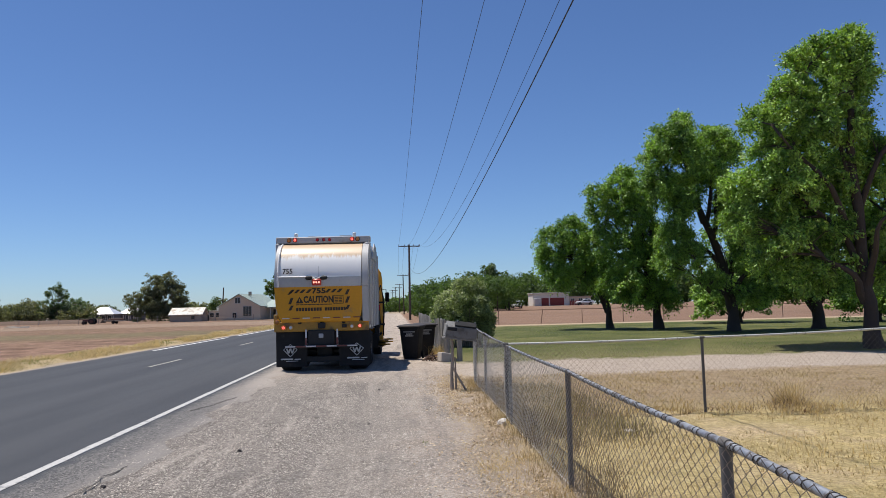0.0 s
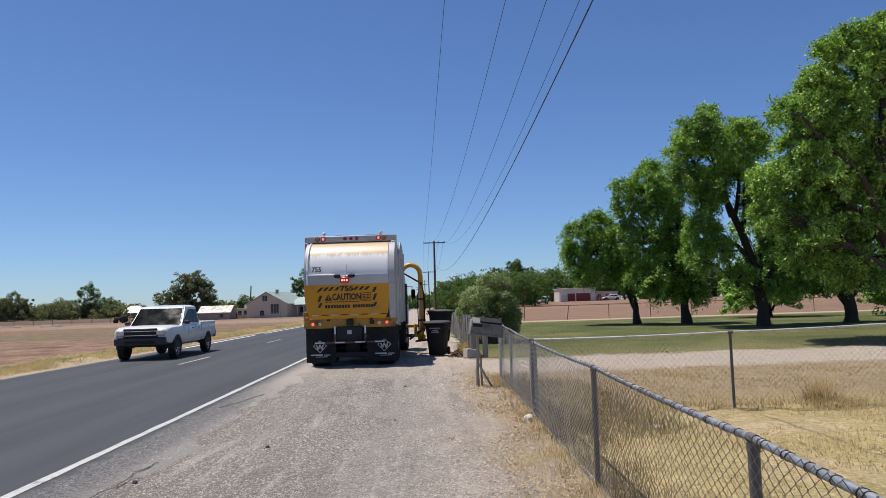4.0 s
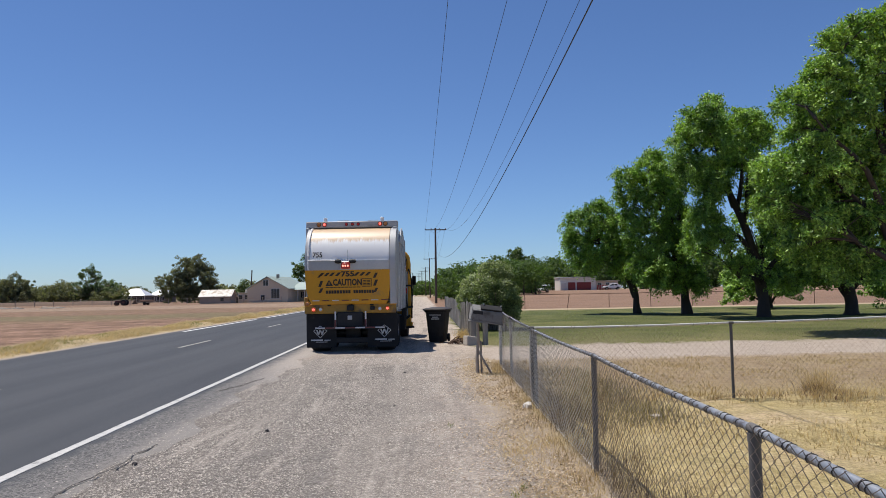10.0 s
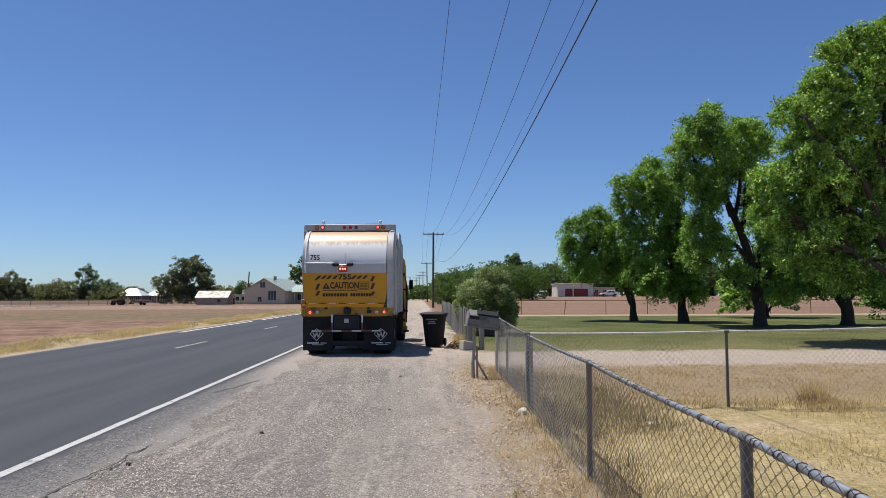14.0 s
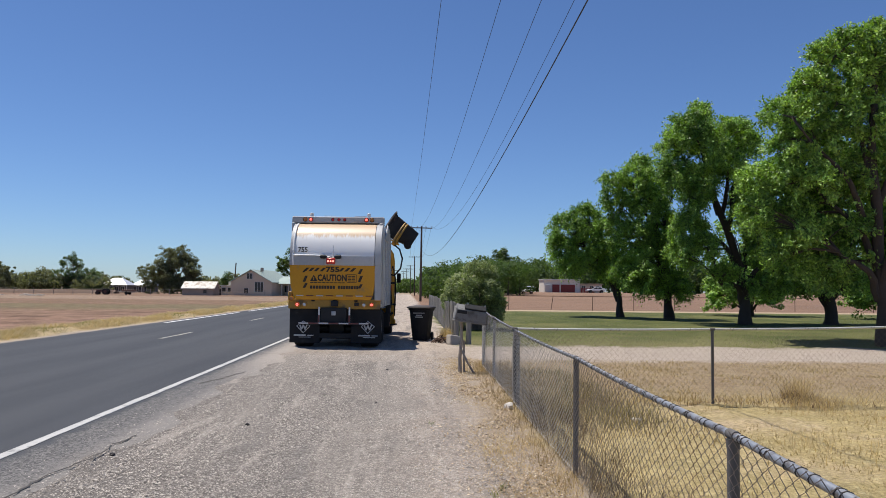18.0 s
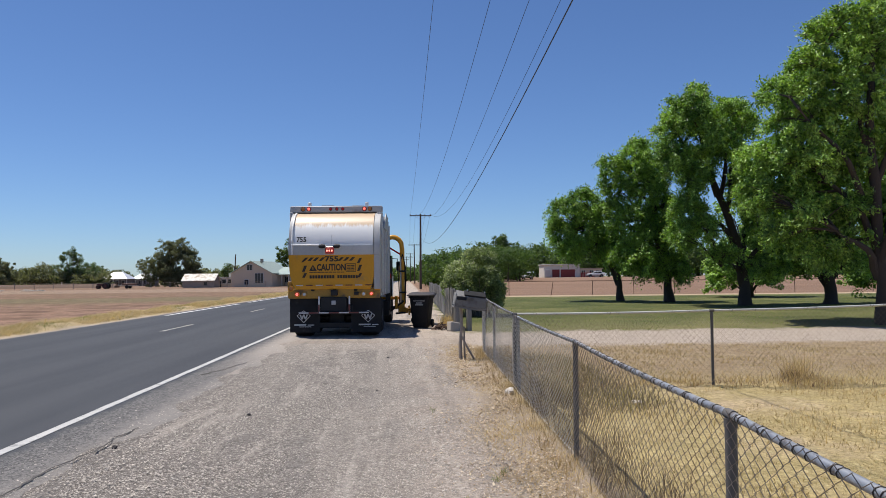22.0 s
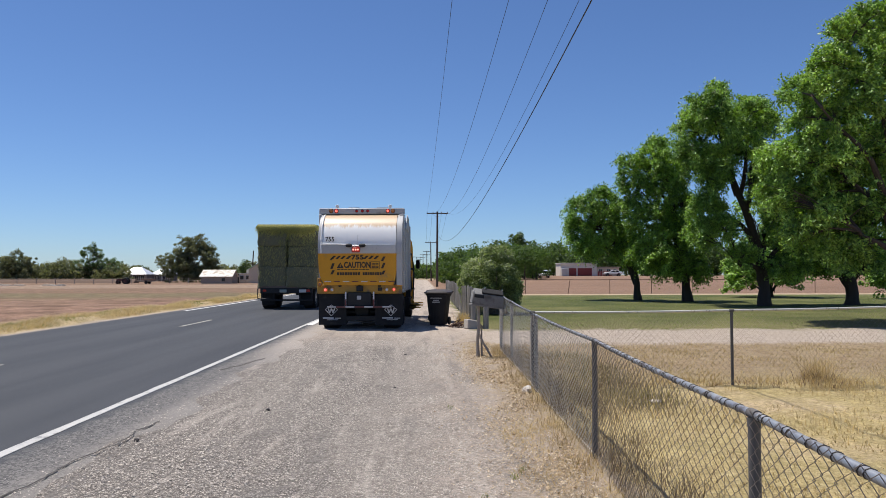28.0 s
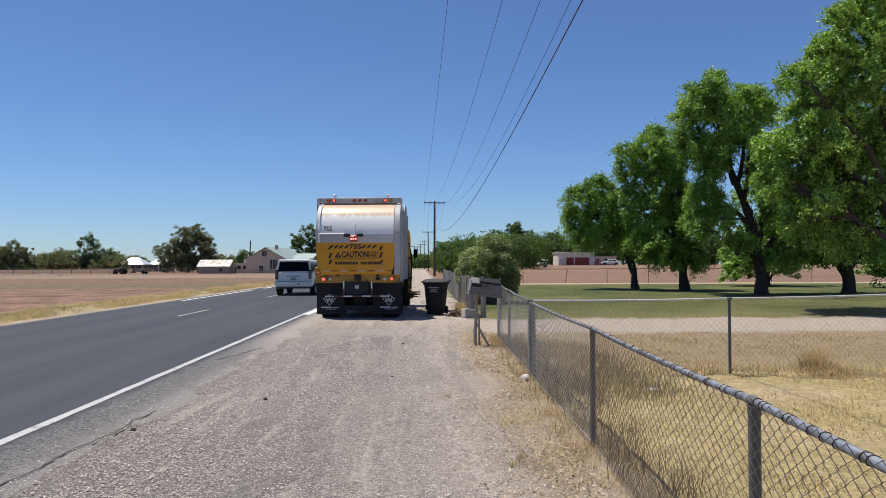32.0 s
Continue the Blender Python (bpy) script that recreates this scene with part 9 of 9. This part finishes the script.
def mailbox():
    """A gabled box on a plank shelf, tipped to one side on two thin posts with a stray brace."""
    m = thing("mailbox", "weathered grey wooden mailbox with dark slots on crooked posts", "mailbox", pose(1.08, 14.3, 0))
    grey = pm("battered_grey", (0.27, 0.262, 0.245), 0.75, 0.0, var=0.3, scale=3, fine=30, bump=0.3, stain=(0.12, 0.10, 0.085), amount=0.25, stain_scale=5, stretch=(1, 4, 5))
    post = pm("pale_post", (0.36, 0.295, 0.235), 0.9, var=0.3, scale=2, fine=18, bump=0.3, stretch=(5, 5, 0.8))
    tip = pose(0.0, 0, 1.02, 0, 8, 6)
    bm = bmesh.new()
    tube(bm, [(-0.02, 0, -0.1), (-0.03, 0, 0.3), (0.0, 0, 0.62), (-0.01, 0, 1.0)], [0.040, 0.036, 0.033, 0.030], 8)
    part("post", bm, post, m)
    bm = bmesh.new()
    tube(bm, [(0.06, 0.05, -0.05), (0.05, 0.05, 0.35), (0.055, 0.05, 0.62)], [0.022, 0.02, 0.016], 7)
    part("stake", bm, post, m)
    bm = bmesh.new()
    tube(bm, [(0.24, -0.02, 0.0), (0.11, -0.03, 0.22), (-0.01, -0.03, 0.46)], 0.021, 7)
    part("brace", bm, post, m)
    bm = bmesh.new()
    box(bm, (0.15, 0, -0.02), (0.64, 0.28, 0.035), 0.006)
    bmesh.ops.transform(bm, matrix=tip, verts=bm.verts)
    part("shelf", bm, MATS["grey_boards"], m)
    bm = bmesh.new()
    loft(bm, [[Vector((x, y, z)) for y, z in ((-0.13, 0.0), (0.13, 0.0), (0.13, 0.20), (0.03, 0.30), (-0.03, 0.30), (-0.13, 0.20))] for x in (-0.14, 0.44)])
    bmesh.ops.transform(bm, matrix=tip, verts=bm.verts)
    body = part("box_body", bm, grey, m, smooth=False)
    bm = bmesh.new()
    box(bm, (0.15, -0.136, 0.10), (0.60, 0.014, 0.20), 0.004)
    bmesh.ops.transform(bm, matrix=tip, verts=bm.verts)
    part("side_board", bm, pm("side_board_grey", (0.20, 0.19, 0.175), 0.8, var=0.3, scale=3, fine=30, bump=0.3, stain=(0.10, 0.085, 0.07), amount=0.25, stain_scale=5), body, "darker weathered side board")
    bm = bmesh.new()
    box(bm, (-0.152, 0, 0.13), (0.02, 0.24, 0.24), 0.01)
    bmesh.ops.transform(bm, matrix=tip, verts=bm.verts)
    part("door", bm, grey, m)
    bm = bmesh.new()
    box(bm, (-0.04, -0.146, 0.155), (0.19, 0.014, 0.065), 0.004)
    bmesh.ops.transform(bm, matrix=tip, verts=bm.verts)
    part("slot", bm, BLACK, body)
    bm = bmesh.new()
    box(bm, (0.22, -0.085, 0.262), (0.42, 0.13, 0.05), 0.008, Euler((radians(45), 0, 0)).to_matrix())
    bmesh.ops.transform(bm, matrix=tip, verts=bm.verts)
    part("flap", bm, BLACK, body, "dark flap lying open on the roof slope")
    bm = bmesh.new()
    for x in (0.06, 0.40):
        rod(bm, (x, -0.06, 0.28), (x + 0.01, -0.07, 0.34), 0.012, n=6)
    bmesh.ops.transform(bm, matrix=tip, verts=bm.verts)
    part("clip", bm, STEEL, body)


mailbox()


def stone(label, x, y, r, mat, squash=0.7, seed=1, name="stone"):
    bm = bmesh.new()
    bmesh.ops.create_icosphere(bm, subdivisions=2, radius=r)
    for v in bm.verts:
        k = 1 + 0.6 * noise.noise(v.co * (1.8 / r) + Vector((seed * 3.1, 0, 0)))
        v.co = Vector((v.co.x * k, v.co.y * k, v.co.z * k * squash))
    tagged(part(name, bm, mat, at=pose(x, y, r * squash * 0.55)), label, "stone")


PALE_STONE = pm("pale_stone", (0.52, 0.48, 0.43), 0.9, var=0.15, scale=4, fine=30, bump=0.3)
DARK_STONE = pm("dark_stone", (0.05, 0.045, 0.045), 0.9, var=0.2, scale=4, fine=30, bump=0.3)
stone("pale whitish stone at the foot of the fence", 1.40, 10.0, 0.075, PALE_STONE, 0.7, 2)
stone("pale broken stone lying in the dry grass", 2.9, 9.2, 0.08, PALE_STONE, 0.22, 3)
stone("small dark stone on the gravel", -1.82, 8.74, 0.026, DARK_STONE, 0.8, 4)
stone("small dark stone on the gravel", -0.35, 14.6, 0.03, DARK_STONE, 0.8, 5)
stone("small dark stone on the gravel", -2.75, 7.2, 0.025, DARK_STONE, 0.8, 6)
stone("small dark stone on the gravel", -0.4, 10.4, 0.02, DARK_STONE, 0.8, 7)
bm = bmesh.new()
box(bm, (0, 0, 0.14), (0.32, 0.26, 0.27), 0.03, seg=3)
for v in bm.verts:
    v.co += Vector((noise.noise(v.co * 7), noise.noise(v.co * 7 + Vector((5, 0, 0))), noise.noise(v.co * 7 + Vector((0, 5, 0))))) * 0.045
tagged(part("concrete_block", bm, pm("rough_concrete", (0.37, 0.33, 0.29), 0.95, var=0.2, scale=4, fine=30, bump=0.5), at=pose(1.36, 21.6, 0.0, 0, 12, 24)), "rough concrete block lying beside the bins", "block")
br = thing("fallen_branch", "pile of dark fallen twigs beside the concrete block", "branch", pose(1.15, 22.3, 0.0))
rr_ = random.Random(9)
for k in range(16):
    bm = bmesh.new()
    a, b = Vector((rr_.uniform(-0.4, 0.1), rr_.uniform(-0.3, 0.3), 0.03)), Vector((rr_.uniform(-0.1, 0.4), rr_.uniform(-0.3, 0.3), rr_.uniform(0.06, 0.26)))
    tube(bm, [a, a.lerp(b, 0.5) + Vector((0, 0, 0.05)), b], [0.022, 0.016, 0.008], 5)
    part("twig", bm, MATS["dark_twig"], br)
g2 = np.random.default_rng(77)
n = 500
dg = blades("dry_weed", "pale dead weeds against the board fence", 1.35 + g2.normal(0, 0.10, n), 24.3 + g2.normal(0, 0.7, n), g2.uniform(0.1, 0.42, n), g2.uniform(0.2, 0.9, n), 0.010, MATS["straw_blades"])

# ---- motion ----


def roll_wheels(wheels, t0, t1):
    """Wheels turn while their car is on its way."""
    n = int((t1 - t0) / 0.1)
    for w in wheels:
        p = w.matrix_basis.translation.copy()
        rows = [(0.0, pose(*p))] if t0 > 0.05 else []
        for k in range(n + 1):
            rows.append((t0 + 0.1 * k, pose(*p, -62.0 * k, 0, 0)))
        if t1 < 31.95:
            rows.append((32.0, pose(*p, -62.0 * n, 0, 0)))
        walk(w, rows)


def motions():
    # the refuse truck rolls to a stop, and later on by one bin's length
    walk(truck, [(t, pose(x, y, 0, 0, 0, TRUCK_YAW)) for t, x, y in (
        (0.0, -1.949, 19.53), (0.5, -1.939, 19.76), (1.0, -1.934, 19.88), (1.5, -1.930, 19.95), (9.0, -1.930, 19.95), (16.0, -1.930, 19.95),
        (25.5, -1.930, 19.95), (26.0, -1.920, 20.19), (26.8, -1.882, 20.9), (27.5, -1.868, 21.33), (28.2, -1.844, 21.55), (29.0, -1.839, 21.58), (32.0, -1.839, 21.6))])
    walk(side_arm, [(t, pose(x, 0, 0)) for t, x in (
        (0.0, 0.08), (0.5, 0.32), (1.0, 0.56), (1.5, 0.71), (2.0, 0.76), (3.0, 0.76), (3.5, 0.74), (4.2, 0.50), (5.0, 0.14), (5.5, 0.05), (6.2, 0.06), (9.0, 0.13), (10.0, 0.13),
        (10.5, 0.22), (11.0, 0.35), (11.5, 0.38), (12.0, 0.36), (12.5, 0.27), (13.0, 0.12), (13.6, 0.06), (16.5, 0.07), (18.2, 0.09), (20.0, 0.09), (20.5, 0.12), (21.0, 0.22), (21.5, 0.42), (22.0, 0.46),
        (23.0, 0.41), (23.5, 0.28), (24.0, 0.14), (24.5, 0.04), (32.0, 0.04))])
    # the emptied bin: middle of the bin across and above, tilt, along
    lift = ((0.0, 0.95, 0.52, 0, 24.9), (2.6, 0.95, 0.52, 0, 24.9), (3.2, 0.93, 0.54, 0, 24.9), (3.6, 0.86, 0.62, 0, 24.95), (4.3, 0.45, 1.10, 0, 25.0), (5.0, 0.2, 1.75, 0, 25.0), (5.5, 0.14, 2.28, 0, 25.0), (5.7, 0.10, 2.53, 6, 25.0), (5.9, 0.04, 2.94, 24, 25.0),
            (6.1, -0.13, 3.36, 52, 25.0), (6.3, -0.40, 3.52, 95, 25.0), (6.5, -0.62, 3.62, 128, 25.0), (6.7, -0.85, 3.58, 148, 25.0), (7.0, -1.25, 3.35, 156, 25.0), (10.2, -1.25, 3.35, 156, 25.0), (10.7, -1.0, 3.6, 140, 25.0),
            (11.2, -0.88, 3.66, 132, 25.0), (11.9, -0.90, 3.66, 134, 25.0), (12.4, -1.05, 3.58, 142, 25.0), (13.0, -1.3, 3.35, 156, 25.0), (14.5, -1.25, 3.35, 156, 25.0), (15.4, -0.8, 3.6, 120, 25.0), (16.5, -0.17, 3.60, 60, 25.0), (17.4, -0.16, 3.56, 60, 25.0), (18.0, -0.17, 3.52, 58, 25.0),
            (18.3, -0.10, 3.36, 48, 25.0), (18.6, 0.11, 2.93, 22, 25.0), (18.9, 0.25, 2.47, 3, 25.0), (19.2, 0.24, 2.27, 0, 25.0), (19.5, 0.25, 2.21, 0, 25.0), (19.8, 0.20, 2.03, 0, 25.0), (20.1, 0.22, 1.77, 0, 25.0), (20.4, 0.23, 1.48, 0, 25.0), (20.7, 0.22, 1.10, 0, 25.0),
            (21.0, 0.24, 0.78, 0, 25.05), (21.4, 0.43, 0.58, 0, 25.15), (21.8, 0.55, 0.52, 0, 25.25), (32.0, 0.55, 0.52, 0, 25.25))
    rows = []
    for t, x, z, tilt, y in lift:
        turn = pose(0, 0, 0, 0, -tilt, 0) @ pose(0, 0, 0, 0, 0, 8 if t < 3.4 else 90)
        rows.append((t, Matrix.Translation((x, y, z)) @ turn @ Matrix.Translation((0, 0, -0.52))))
    walk(bin_moved, rows)
    # gripper in the truck's space
    grip = [(0.0, 1.28, 0.55, 0), (0.4, 1.40, 0.55, 0), (0.9, 1.84, 0.52, 0), (1.3, 1.98, 0.5, 0), (2.0, 2.02, 0.5, 0)]
    home = (pose(TRUCK_X, TRUCK_Y, 0, 0, 0, TRUCK_YAW) @ Matrix.Diagonal((0.95, 0.95, 0.95, 1))).inverted()
    for t, x, z, tilt, y in lift:
        if 2.0 < t < 21.9:
            a = radians(tilt)
            p = home @ Vector((x, y, z))
            grip.append((t, p.x - 0.52 * math.cos(a), p.z - 0.52 * math.sin(a), tilt))
    grip += [(22.4, 1.78, 0.5, 0), (23.2, 1.66, 0.52, 0), (23.8, 1.42, 0.54, 0), (24.3, 1.30, 0.55, 0), (32.0, 1.28, 0.55, 0)]
    walk(gripper, [(t, pose(x, ARM_Y, z, 0, -tilt, 0)) for t, x, z, tilt in grip])
    walk(arm_hose, [(0.0, pose(0.6, ARM_Y, 1.9))] + [(t, pose(0.6 + (x - 0.6) * min(1, max(0, (z - 0.9) / 1.2)), ARM_Y - 0.2, max(1.9, z))) for t, x, z, tilt in grip[1:-1]] + [(32.0, pose(0.6, ARM_Y, 1.9))])
    for c, s in zip(claws, (-1, 1)):
        p = (0.06, s * 0.26, 0)
        walk(c, [(t, pose(*p, 0, 0, s * a)) for t, a in ((0.0, 72), (0.8, 60), (1.4, 34), (2.2, 24), (3.0, 0), (21.8, 0), (22.4, 24), (23.2, 50), (23.9, 70), (32.0, 72))])
    # white pickup, oncoming; distances are those of the front axle
    away = lambda y, wb: y + wb / 2
    walk(white_pickup[0], [(t, pose(x, away(y, 3.65), 0.02, 0, 0, 180)) for t, x, y in ((0.0, -9.5, 101.0), (2.5, -9.5, 53.6), (3.3, -9.45, 38.9), (3.5, -9.45, 35.2), (5.6, -9.5, -2.5), (8.0, -9.5, -46.0), (32.0, -9.5, -330.0))])
    walk(grey_pickup[0], [(t, pose(x, away(y, 3.7), 0.02, 0, 0, 180)) for t, x, y in ((0.0, -9.5, 165.0), (5.5, -9.72, 64.5), (6.4, -9.65, 48.5), (7.2, -9.4, 34.5), (8.0, -9.28, 21.8), (8.6, -9.3, 12.2), (9.4, -9.4, 1.0), (12.0, -9.4, -40.0), (32.0, -9.4, -340.0))])
    walk(hay_rig[0], [(t, pose(x, y, 0.02)) for t, x, y in ((0.0, -6.35, -380.0), (20.0, -6.35, -80.0), (24.5, -6.35, -4.0), (25.3, -6.35, 9.4), (25.5, -6.35, 12.7), (26.5, -6.3, 28.9), (27.5, -6.3, 44.3), (28.0, -6.3, 53.8), (28.5, -6.3, 62.5), (30.0, -6.3, 88.0), (32.0, -6.3, 121.0))])
    walk(silver_suv[0], [(t, pose(x, y + 1.31, 0.02)) for t, x, y in ((0.0, -6.18, -460.0), (24.0, -6.18, -65.0), (28.0, -6.18, 1.2), (28.4, -6.18, 7.5), (28.7, -6.18, 11.9), (29.0, -6.18, 16.8), (29.5, -6.2, 25.2), (30.0, -6.2, 34.2), (30.5, -6.2, 43.8), (32.0, -6.2, 72.5))])
    walk(white_suv[0], [(t, pose(x, y + 1.425, 0.02)) for t, x, y in ((0.0, -6.42, -400.0), (25.0, -6.42, -62.0), (29.0, -6.42, -5.3), (30.0, -6.42, 7.45), (30.2, -6.42, 10.0), (30.4, -6.42, 12.7), (30.6, -6.42, 15.5), (31.0, -6.42, 21.2), (31.5, -6.43, 29.8), (32.0, -6.45, 38.8))])
    roll_wheels(white_pickup[1], 1.5, 5.8)
    roll_wheels(grey_pickup[1], 5.0, 9.4)
    roll_wheels(hay_rig[1], 25.0, 29.4)
    roll_wheels(silver_suv[1], 28.0, 31.0)
    roll_wheels(white_suv[1], 29.6, 32.0)


motions()
